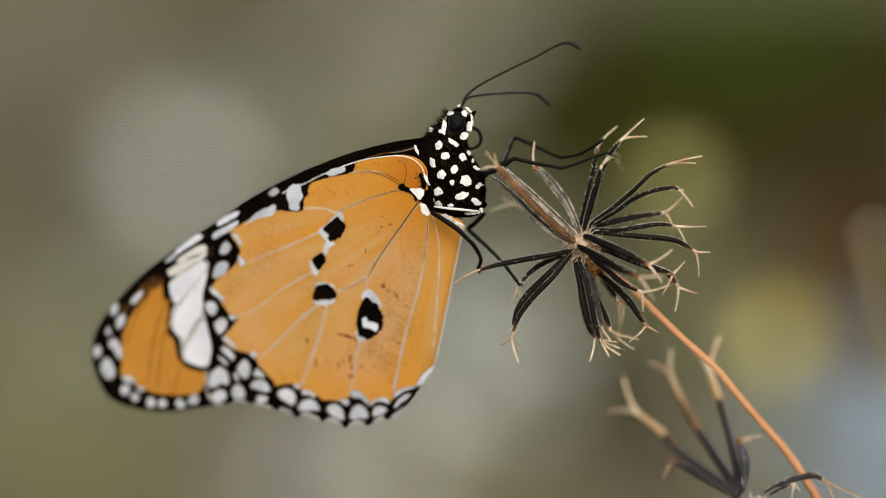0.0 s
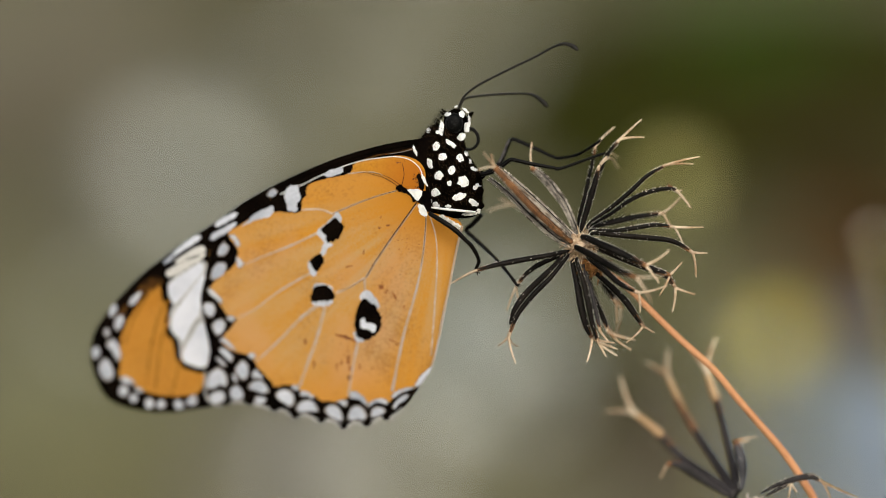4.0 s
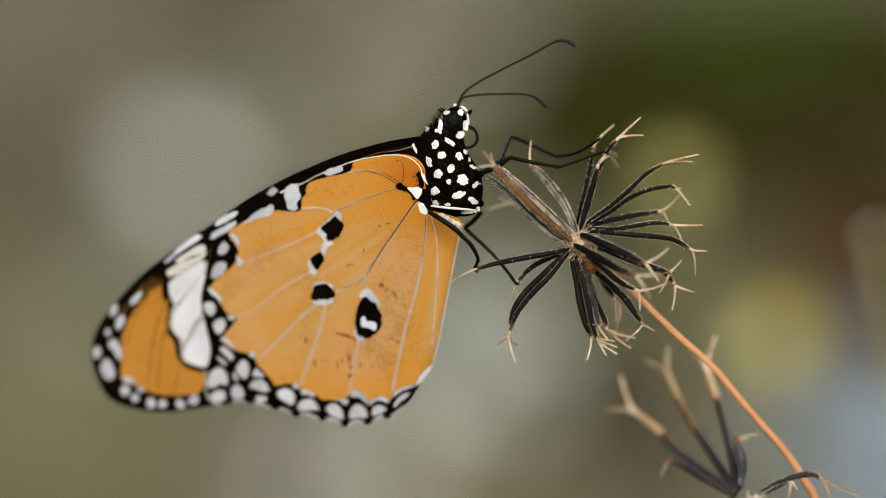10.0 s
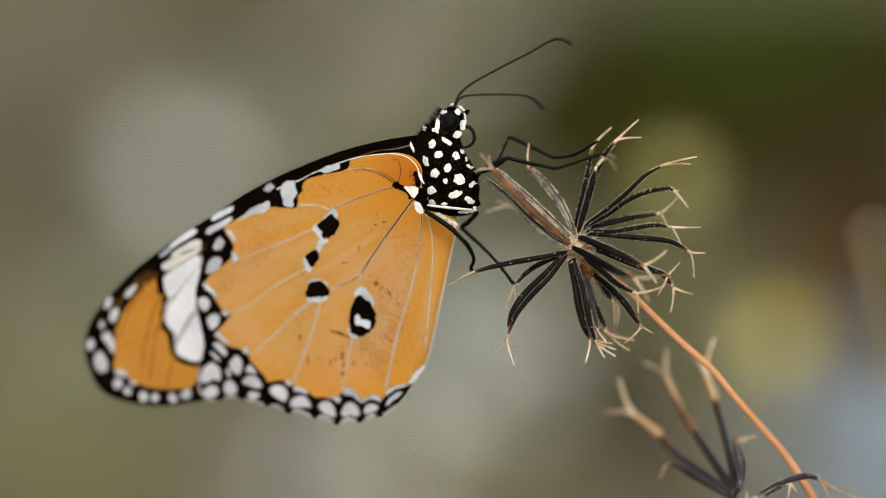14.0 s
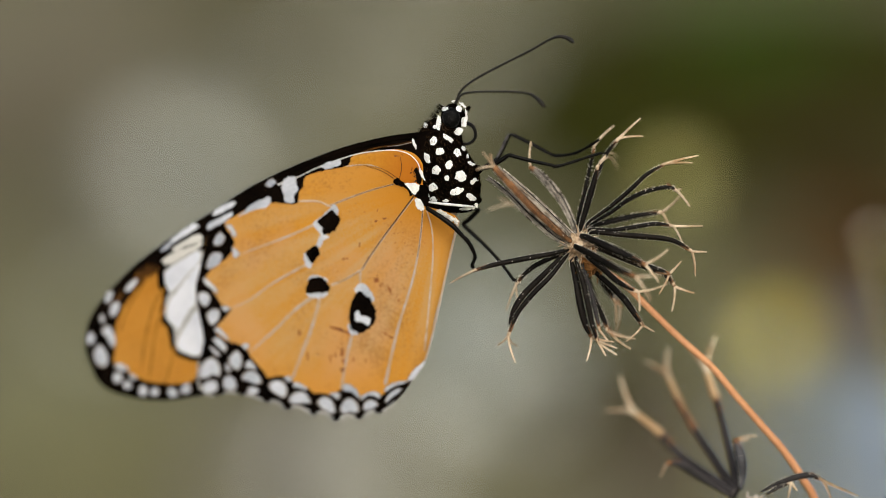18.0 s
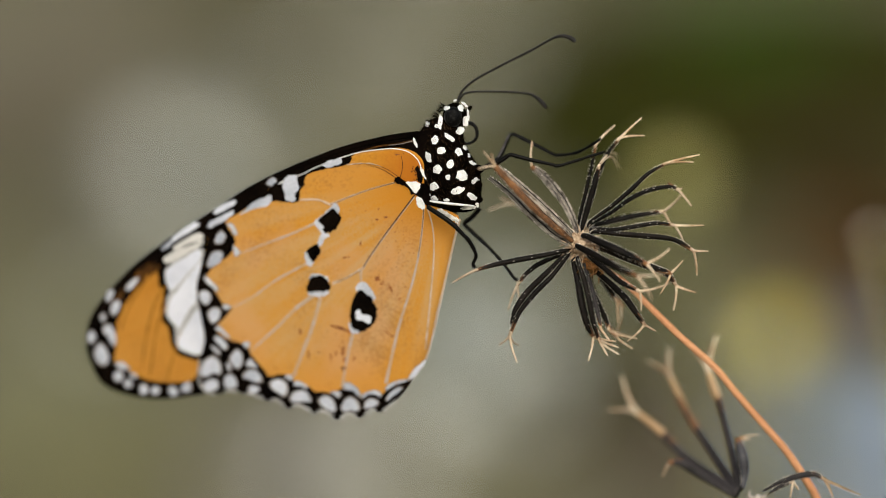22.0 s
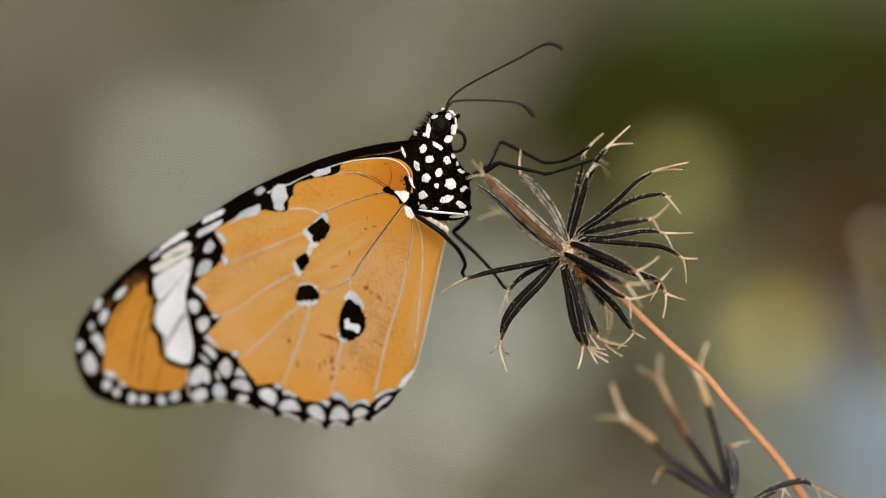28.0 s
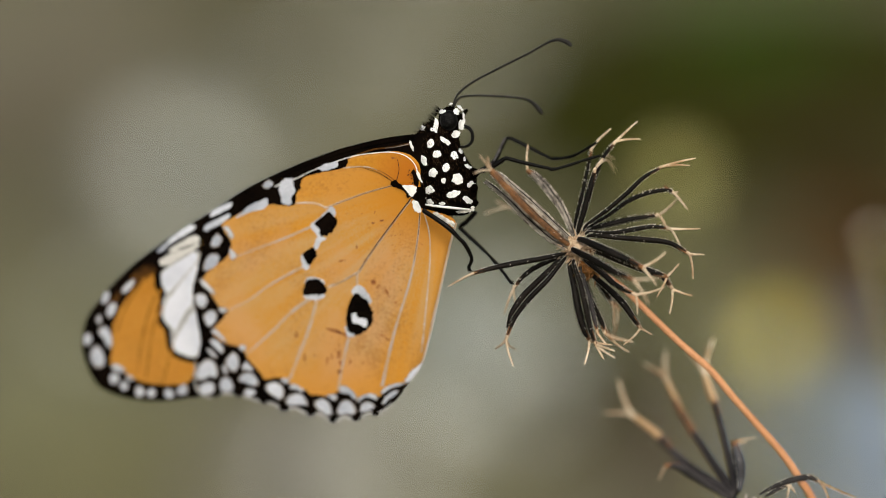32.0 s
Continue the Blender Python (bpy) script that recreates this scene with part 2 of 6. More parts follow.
def spline(points, steps=6, closed=False):
    """A smooth curve through the points."""
    pts = [Vector((*p, 0)) if len(p) == 2 else Vector(p) for p in points]
    n, out = len(pts), []
    for i in range(n if closed else n - 1):
        if closed:
            a, b, c, d = (pts[(i + k) % n] for k in (-1, 0, 1, 2))
        else:
            a, b, c, d = (pts[min(max(i + k, 0), n - 1)] for k in (-1, 0, 1, 2))
        for s in range(steps):
            t = s / steps
            out.append(0.5 * (2 * b + (c - a) * t + (2 * a - 5 * b + 4 * c - d) * t * t + (3 * b - a - 3 * c + d) * t ** 3))
    if not closed:
        out.append(pts[-1].copy())
    return out


def tube(bm, path, radius, sides=7, flat=1.0, ridge=0.0, turn=0.0):
    """A skin round a path; radius is a function of 0 to 1 along it. flat squeezes it, ridge makes it angular."""
    rings, n = [], len(path)
    side = None
    for i, p in enumerate(path):
        way = (path[min(i + 1, n - 1)] - path[max(i - 1, 0)]).normalized()
        if side is None:
            side = way.cross(Vector((0, 0, 1)))
            side = side.normalized() if side.length > 1e-4 else Vector((1, 0, 0))
        side = (side - way * side.dot(way)).normalized()
        up = way.cross(side)
        r = radius(i / (n - 1))
        ring = []
        for k in range(sides):
            a = 2 * math.pi * k / sides + turn
            q = r * (1 + (ridge if k % 2 else -ridge))
            ring.append(bm.verts.new(p + side * math.cos(a) * q + up * math.sin(a) * q * flat))
        rings.append(ring)
    for a, b in zip(rings, rings[1:]):
        for k in range(sides):
            bm.faces.new((a[k], a[(k + 1) % sides], b[(k + 1) % sides], b[k]))
    bm.faces.new(rings[0])
    bm.faces.new(rings[-1])


def taper(first, middle, last):
    """Radius that swells from first to middle and falls to last."""
    return lambda t: (first + (middle - first) * math.sin(min(t / 0.5, 1) * math.pi / 2)) if t < 0.5 else last + (middle - last) * math.cos((t - 0.5) * math.pi)


def blot(x, y, rx, ry, turn=0.0, rough=0.10, count=9, seed=0, steps=3):
    """An uneven oval outline."""
    rng, out = random.Random(seed or round(x * 71 + y * 37, 2)), []
    c, s = math.cos(radians(turn)), math.sin(radians(turn))
    for k in range(count):
        a = 2 * math.pi * k / count
        q = 1 + rng.uniform(-rough, rough)
        px, py = rx * q * math.cos(a), ry * q * math.sin(a)
        out.append((x + px * c - py * s, y + px * s + py * c))
    return [(p.x, p.y) for p in spline(out, steps, True)]


def patch(outline, height, above):
    """A thin skin that lies on a surface height(x, y), a little above it."""
    bm = bmesh.new()
    flat = [Vector((p[0], p[1], 0)) for p in outline]
    top = [bm.verts.new((p.x, p.y, height(p.x, p.y) + above)) for p in flat]
    for tri in geometry.tessellate_polygon([flat]):
        bm.faces.new([top[i] for i in tri])
    for size in (4.0, 2.0, 1.0):
        for again in range(3):
            long = [e for e in bm.edges if e.calc_length() > size]
            if not long:
                break
            bmesh.ops.subdivide_edges(bm, edges=long, cuts=1)
            bmesh.ops.triangulate(bm, faces=bm.faces)
    for v in bm.verts:
        v.co.z = height(v.co.x, v.co.y) + above
    return bm


def jag(outline, depth=0.06, step=0.13):
    """The outline with the ragged edge that overlapping scales give it."""
    pts = [Vector((p[0], p[1], 0)) for p in outline]
    size = max(max(p.x for p in pts) - min(p.x for p in pts), max(p.y for p in pts) - min(p.y for p in pts))
    depth, out = min(depth, 0.09 * size), []
    rng = random.Random(round(pts[0].x * 53 + pts[0].y * 29, 2))
    turn = 1 if sum(a.x * b.y - b.x * a.y for a, b in zip(pts, pts[1:] + pts[:1])) > 0 else -1
    for a, b in zip(pts, pts[1:] + pts[:1]):
        long = (b - a).length
        if long < 1e-5:
            continue
        off = Vector((b.y - a.y, a.x - b.x, 0)) / long * turn
        for k in range(max(1, round(long / step))):
            p = a.lerp(b, k / max(1, round(long / step)))
            q = p + off * depth * (1.1 * noise.noise(p * 3.5) + rng.uniform(-0.8, 0.8))
            out.append((q.x, q.y))
    return out


def dome(outline, height, above, rings=3):
    """A skin drawn in rings round its middle, so that it follows a curved surface."""
    bm = bmesh.new()
    mid = Vector((sum(p[0] for p in outline), sum(p[1] for p in outline))) / len(outline)
    last = None
    for k in range(rings, 0, -1):
        q = k / rings
        ring = [bm.verts.new((mid.x + (p[0] - mid.x) * q, mid.y + (p[1] - mid.y) * q,
                              height(mid.x + (p[0] - mid.x) * q, mid.y + (p[1] - mid.y) * q) + above * (1.0 if k < rings else 0.2))) for p in outline]
        if last:
            for i in range(len(ring)):
                j = (i + 1) % len(ring)
                bm.faces.new((last[i], last[j], ring[j], ring[i]))
        last = ring
    tip = bm.verts.new((mid.x, mid.y, height(mid.x, mid.y) + above))
    for i in range(len(last)):
        bm.faces.new((last[i], last[(i + 1) % len(last)], tip))
    return bm


# ---- the ground, one sheet to the horizon ----
def build_ground():
    bm = bmesh.new()
    n = 60
    line = [400 * math.sinh(5 * (i / n * 2 - 1)) / math.sinh(5) for i in range(n + 1)]
    rows = [[bm.verts.new((x, y, 0.012 * noise.noise((x * 1.7, y * 1.7, 0)) - 0.012)) for x in line] for y in line]
    for a, b in zip(rows, rows[1:]):
        for i in range(n):
            bm.faces.new((a[i], a[i + 1], b[i + 1], b[i]))
    tagged(part("ground", bm, SOIL, None, unit=1.0), "bare dry beige-brown soil with faint patches", "ground", kind="structure")


def build_stone(x, y, size, mat, label, squash=0.7, seed=0, wide=1.0):
    bm = bmesh.new()
    bmesh.ops.create_icosphere(bm, subdivisions=3, radius=1.0)
    for v in bm.verts:
        q = 1 + 0.22 * noise.noise(v.co * 1.3 + Vector((seed * 3.1, 0, 0))) + 0.05 * noise.noise(v.co * 4 + Vector((0, seed, 0)))
        v.co = Vector((v.co.x * q * wide, v.co.y * q, v.co.z * q * squash)) * size
    ob = part("stone", bm, mat, None, unit=1.0)
    ob.matrix_world = pose(x, y, size * squash * 0.55, 0, 0, seed * 47)
    return tagged(ob, label, "stone", "stones on the soil")


def leaf(bm, base, way, length, width, droop, rng):
    """One curved leaf blade with a fold along its midrib."""
    way = way.normalized()
    side = way.cross(Vector((0, 0, 1)))
    side = side.normalized() if side.length > 1e-3 else Vector((1, 0, 0))
    rows = []
    for k in range(5):
        t = k / 4
        p = base + way * length * t + Vector((0, 0, -droop * length * t * t))
        w = width * math.sin(math.pi * (0.08 + 0.88 * t)) * 0.5
        up = Vector((0, 0, w * 0.35))
        rows.append([bm.verts.new(p + side * w + up), bm.verts.new(p), bm.verts.new(p - side * w + up)])
    for a, b in zip(rows, rows[1:]):
        bm.faces.new((a[0], a[1], b[1], b[0]))
        bm.faces.new((a[1], a[2], b[2], b[1]))


def build_weed(x, y, spread, tall, mat, label, count=60, seed=1, size=0.05):
    """A low leafy plant: stalks from one root and many blades."""
    rng = random.Random(seed)
    root = new("weed")
    root.matrix_world = pose(x, y, 0)
    crown = bmesh.new()
    for k in range(9):
        a = rng.uniform(0, 2 * math.pi)
        out = spread * rng.uniform(0.2, 0.9)
        top = Vector((math.cos(a) * out, math.sin(a) * out, tall * rng.uniform(0.6, 1.0)))
        path = spline([(0, 0, -0.01), (top.x * 0.35, top.y * 0.35, top.z * 0.55), tuple(top)], 5)
        stalk = bmesh.new()
        tube(stalk, path, lambda t: 0.003 * (1 - 0.6 * t), 5)
        part("stalk", stalk, LITTER, root, unit=1.0)
        for j in range(count // 9):
            t = rng.uniform(0.2, 1.0)
            p = path[int(t * (len(path) - 1))]
            b = rng.uniform(0, 2 * math.pi)
            leaf(crown, p, Vector((math.cos(b), math.sin(b), rng.uniform(-0.1, 0.6))), size * rng.uniform(0.7, 1.3), size * 0.45, rng.uniform(0.1, 0.5), rng)
    tagged(part("foliage", crown, mat, root, unit=1.0), kind="stuff")
    return tagged(root, label, "weed", "weeds on the soil")


def build_dead_leaf(x, y, size, mat, label, seed):
    rng = random.Random(seed)
    bm = bmesh.new()
    leaf(bm, Vector((-size / 2, 0, size * 0.12)), Vector((1, 0, rng.uniform(0.05, 0.25))), size, size * 0.6, 0.25, rng)
    bmesh.ops.solidify(bm, geom=bm.faces[:], thickness=0.0008)
    ob = part("fallen_leaf", bm, mat, None, unit=1.0)
    ob.matrix_world = pose(x, y, 0.0, 0, 0, rng.uniform(0, 360))
    return tagged(ob, label, "leaf", "fallen leaves")


def build_bloom(x, y, z, size, mat, label, seed):
    """A small round flower head on a thin upright stalk."""
    rng = random.Random(seed)
    root = new("added_flower")
    root.matrix_world = pose(x, y, 0)
    bm = bmesh.new()
    tube(bm, spline([(0.05, 0.02, -0.01), (0.03, 0.01, z * 0.5), (0.008, 0.002, z * 0.9), (0, 0, z)], 8), lambda t: 0.0014 - 0.0006 * t, 6)
    part("stalk", bm, OLIVE, root, unit=1.0)
    bm = bmesh.new()
    bmesh.ops.create_icosphere(bm, subdivisions=2, radius=size * 0.45)
    bmesh.ops.translate(bm, vec=(0, 0, z), verts=bm.verts)
    part("flower_centre", bm, mat, root, unit=1.0)
    for k in range(14):
        a = 2 * math.pi * k / 14
        bm = bmesh.new()
        way = Vector((math.cos(a), -0.15, math.sin(a)))
        side = Vector((-math.sin(a), 0, math.cos(a))) * size * 0.24
        rows = [[bm.verts.new(Vector((0, -size * 0.1, z)) + way * size * r + side * w + Vector((0, -h * size, 0))) for w, h in ((-q, 0.04), (0, 0), (q, 0.04))] for r, q in ((0.3, 0.5), (0.6, 1.0), (0.85, 1.0), (1.0, 0.5))]
        for u, v in zip(rows, rows[1:]):
            bm.faces.new((u[0], u[1], v[1], v[0]))
            bm.faces.new((u[1], u[2], v[2], v[1]))
        part("petal", bm, mat, root, unit=1.0)
    return tagged(root, label, "flower", "wild flowers")


def build_mound(x, y, size, mat, label, seed):
    """A low cushion of moss or litter on the soil."""
    bm = bmesh.new()
    bmesh.ops.create_icosphere(bm, subdivisions=4, radius=1.0)
    for v in bm.verts:
        q = 1 + 0.25 * noise.noise(v.co * 1.5 + Vector((seed * 2.7, 0, 0))) + 0.08 * noise.noise(v.co * 6)
        v.co = Vector((v.co.x * q, v.co.y * q, v.co.z * q * 0.45)) * size
    ob = part("cushion", bm, mat, None, unit=1.0)
    ob.matrix_world = pose(x, y, size * 0.05, 0, 0, seed * 61)
    return tagged(ob, label, "cushion", "cushions on the soil")


def build_bed(x, y, wide, deep, mat, label, seed, high=0.03):
    """A low irregular mat of creeping plants or litter."""
    bm = bmesh.new()
    bmesh.ops.create_icosphere(bm, subdivisions=5, radius=1.0)
    for v in bm.verts:
        q = 1 + 0.25 * noise.noise(v.co * 1.6 + Vector((seed * 2.7, 0, 0)))
        tall = high * (1 + 0.5 * noise.noise(v.co * 9 + Vector((0, seed, 0))))
        v.co = Vector((v.co.x * q * wide, v.co.y * q * deep, v.co.z * tall))
    ob = part("ground_cover", bm, mat, None, unit=1.0)
    ob.matrix_world = pose(x, y, 0.0)
    return tagged(ob, label, "ground cover", kind="stuff")


build_ground()

build_bed(0.193, 2.848, 0.166, 0.668, GROUND_IVY, "mat of dark olive ground cover on the soil", 1)
build_bed(0.385, 3.563, 0.253, 0.848, GROUND_IVY, "mat of dark olive ground cover on the soil", 2)
build_bed(0.410, 2.415, 0.115, 0.546, LITTER, "mat of dark brown leaf litter on the soil", 3)
build_bed(-0.57, 3.703, 0.181, 0.91, PINK_SOIL, "patch of pinkish-brown bare soil", 11, 0.006)
build_bed(-0.411, 2.568, 0.043, 0.285, BROWN_SOIL, "patch of dark brown soil", 12, 0.006)
build_bed(-0.257, 2.575, 0.086, 0.432, GRAVEL, "patch of pale grey gravel on the soil", 13, 0.006)
build_bed(-0.275, 1.69, 0.081, 0.247, GREEN_SOIL, "patch of thin olive-green growth on the soil", 14, 0.006)
build_bed(-0.091, 1.47, 0.072, 0.076, LILAC_GRAVEL, "patch of lilac-grey gravel on the soil", 15, 0.006)
build_bed(0.015, 1.843, 0.048, 0.23, BLUE_GRAVEL, "patch of pale blue-grey gravel on the soil", 16, 0.006)
build_bed(0.131, 1.543, 0.048, 0.165, BROWN_SOIL, "patch of dark brown soil", 17, 0.006)
build_bed(0.228, 1.568, 0.027, 0.125, BLUE_GRAVEL, "patch of pale blue-grey gravel on the soil", 18, 0.006)
build_bed(0.127, 1.709, 0.046, 0.215, GROUND_IVY, "mat of dark olive ground cover on the soil", 4, 0.006)
build_bed(0.640, 3.627, 0.205, 0.986, GROUND_IVY, "mat of dark olive ground cover on the soil", 7)
build_bed(-0.254, 4.019, 0.121, 0.440, GROUND_IVY, "mat of dark olive ground cover on the soil", 19, 0.006)
# pale stones and pebbles added to blur into bright discs, as highlights would
build_stone(-0.272, 2.464, 0.033, STONE, "rounded pale grey stone on the soil, added for a blurred bright disc", seed=1)
build_stone(-0.241, 2.350, 0.029, STONE, "rounded pale grey stone on the soil, added for a blurred bright disc", seed=19)
build_stone(-0.164, 3.03, 0.036, PEBBLE, "small pale grey pebble on the soil, added for a blurred bright disc", seed=30)
build_stone(-0.014, 3.321, 0.032, PEBBLE, "small pale grey pebble on the soil, added for a blurred bright disc", seed=31)
build_stone(-0.117, 3.612, 0.0343, PEBBLE, "small pale grey pebble on the soil, added for a blurred bright disc", seed=32)
build_stone(0.047, 3.395, 0.0384, PEBBLE, "small pale grey pebble on the soil, added for a blurred bright disc", seed=33)
build_stone(0.008, 1.656, 0.020, STONE, "broad pale grey stone on the soil, added for a blurred bright highlight", seed=40)
build_stone(0.036, 1.781, 0.019, STONE, "broad pale grey stone on the soil, added for a blurred bright highlight", seed=34)
build_stone(0.053, 1.62, 0.0158, STONE, "broad pale grey stone on the soil, added for a blurred bright highlight", seed=35)
build_stone(0.079, 1.833, 0.0150, STONE, "small pale grey stone on the soil, added as a blurred bright spot", seed=37)
build_stone(0.193, 1.641, 0.0115, STONE, "small pale grey stone on the soil, added as a blurred bright spot", seed=38)
build_stone(-0.029, 1.459, 0.023, STONE, "small pale grey stone on the soil, added as a blurred bright spot", seed=5)
build_stone(-0.082, 1.435, 0.015, STONE, "small pale grey stone on the soil, added as a blurred bright spot", seed=12)
build_stone(-0.258, 1.848, 0.013, STONE, "small pale grey stone on the soil, added as a blurred bright spot", seed=10)
build_stone(0.274, 1.437, 0.062, SLATE, "blue-grey slab of slate lying on the soil", squash=0.4, seed=7)
build_stone(0.228, 1.467, 0.040, SLATE, "blue-grey slab of slate lying on the soil", squash=0.4, seed=8)
build_stone(0.320, 1.712, 0.033, SLATE, "blue-grey slab of slate lying on the soil", squash=0.4, seed=18)
# flower heads added to blur into discs; the yellow one stands for a glint
build_bloom(0.0489, 0.5217, 0.3553, 0.0057, OLIVE_BLOOM, "pale olive flower head on a thin stalk, added for a blurred olive disc", 41)
build_bloom(0.0760, 0.5584, 0.3113, 0.0056, YELLOW, "yellow flower head on a thin stalk, added for a blurred yellow highlight", 42)
build_weed(0.430, 3.454, 0.065, 0.100, GREEN, "bright green leafy weed on the dark ground cover", count=225, seed=14, size=0.075)
# another added flower head, for the small pink disc
build_bloom(0.0620, 0.353, 0.3765, 0.0012, PINK, "small pinkish flower head on a thin stalk, added for a blurred pink disc", 43)
build_mound(-0.247, 1.456, 0.042, MOSS, "low cushion of olive moss on the soil", seed=21)
build_mound(-0.162, 1.427, 0.034, MOSS, "low cushion of olive moss on the soil", seed=22)
build_mound(-0.323, 3.947, 0.103, LITTER, "heap of dark brown leaf litter on the soil", seed=34)
build_mound(-0.414, 2.434, 0.036, LITTER, "heap of dark brown leaf litter on the soil", seed=25)
build_weed(0.318, 1.938, 0.019, 0.024, RUSSET, "dried russet weed with curled leaves on the soil", count=110, seed=16, size=0.05)
build_bed(0.330, 2.008, 0.044, 0.147, RUSSET, "mat of russet dead leaves on the soil", 20, 0.006)
build_dead_leaf(0.317, 1.977, 0.092, RUSSET, "curled russet dead leaf lying on the soil", seed=31)
build_dead_leaf(0.307, 2.029, 0.080, RUSSET, "curled russet dead leaf lying on the soil", seed=32)
build_dead_leaf(0.329, 1.907, 0.054, RUSSET, "curled russet dead leaf lying on the soil", seed=33)
build_mound(-0.207, 4.109, 0.107, LITTER, "heap of dark brown leaf litter on the soil", seed=37)


# ---- the butterfly ----
def wing_plane(x, y):
    """Depth of the plane between the closed wings."""
    return -1.4 + 0.15 * (0.75 * x + 0.84 * y) - 0.0012 * (x * x + y * y)


def wing_gap(x, y):
    return 0.45 + 1.9 * math.exp(-math.hypot(x, y) / 13)


def near(x, y):
    return wing_plane(x, y) + wing_gap(x, y) + 0.05 * math.sin(x * 0.55 + y * 0.3) * min(1, math.hypot(x, y) / 15)


def near_front(x, y):
    return near(x, y) - 0.2


def wing_skin(outline, height, centre, away):
    """A wing membrane: rings from the rim to a centre, with a back a hair's breadth behind."""
    bm = bmesh.new()
    n = len(outline)
    for back in (0.0, -0.035):
        last = None
        for k in range(14, 0, -1):
            q = k / 14
            ring = []
            for p in outline:
                x, y = centre[0] + (p[0] - centre[0]) * q, centre[1] + (p[1] - centre[1]) * q
                ring.append(bm.verts.new((x, y, away(height(x, y) + back, x, y))))
            if last:
                for i in range(n):
                    j = (i + 1) % n
                    bm.faces.new((last[i], last[j], ring[j], ring[i]))
            else:
                rims = (rims[0], ring) if back else (ring, None)
            last = ring
        tip = bm.verts.new((*centre, away(height(*centre) + back, *centre)))
        for i in range(n):
            bm.faces.new((last[i], last[(i + 1) % n], tip))
    for i in range(n):
        j = (i + 1) % n
        bm.faces.new((rims[0][i], rims[0][j], rims[1][j], rims[1][i]))
    return bm


def here(z, x, y):
    return z


def mirrored(z, x, y):
    return 2 * wing_plane(x, y) - z


FORE_RIM = [(-1.5, 3.4), (-1.4, 5.0), (-3.3, 4.83), (-6.28, 4.29), (-10.31, 3.36), (-13.78, 2.18), (-17.28, 0.65), (-20.81, -1.18), (-24.37, -3.54), (-27.35, -5.4), (-29.75, -7.14), (-32.17, -9.02), (-34.31, -11.14), (-35.85, -12.92), (-37.1, -14.81), (-37.69, -16.89), (-37.6, -18.38), (-37.08, -19.98), (-36.32, -21.46), (-35.13, -22.4), (-33.32, -22.98), (-31.21, -23.31), (-28.81, -23.28), (-26.7, -22.95), (-24.91, -22.64), (-23.41, -22.2), (-19.81, -19.1), (-13.88, -13.22), (-8.03, -5.7), (-3.53, 0.57)]
HIND_RIM = [(-2.45, -0.01), (-2.45, 1.41), (-2.85, 2.27), (-3.7, 2.9), (-5.13, 3.19), (-6.85, 2.98), (-9.15, 2.6), (-10.88, 2.27), (-12.62, 1.76), (-14.36, 1.14), (-16.11, 0.41), (-17.86, -0.79), (-19.92, -2.34), (-21.99, -3.66), (-23.65, -4.41), (-24.61, -6.27), (-25.24, -9.18), (-25.74, -11.51), (-25.3, -14.15), (-24.86, -16.78), (-25.37, -19.14), (-25.4, -21.21), (-24.29, -22.44), (-22.2, -22.06), (-20.13, -22.28), (-18.25, -22.85), (-17.19, -22.89), (-16.19, -23.53), (-14.84, -23.34), (-13.49, -23.97), (-12.2, -23.84), (-10.98, -24.65), (-9.75, -23.99), (-8.58, -24.34), (-7.41, -23.62), (-6.25, -23.61), (-4.62, -22.25), (-3.46, -20.84), (-2.76, -19.43), (-1.95, -18.09), (-1.37, -16.05), (-0.97, -13.74), (-0.34, -10.85), (0.23, -7.98), (0.74, -5.7), (1.2, -3.82), (0.17, -3.08), (-1.14, -2.74), (-1.99, -2.28)]


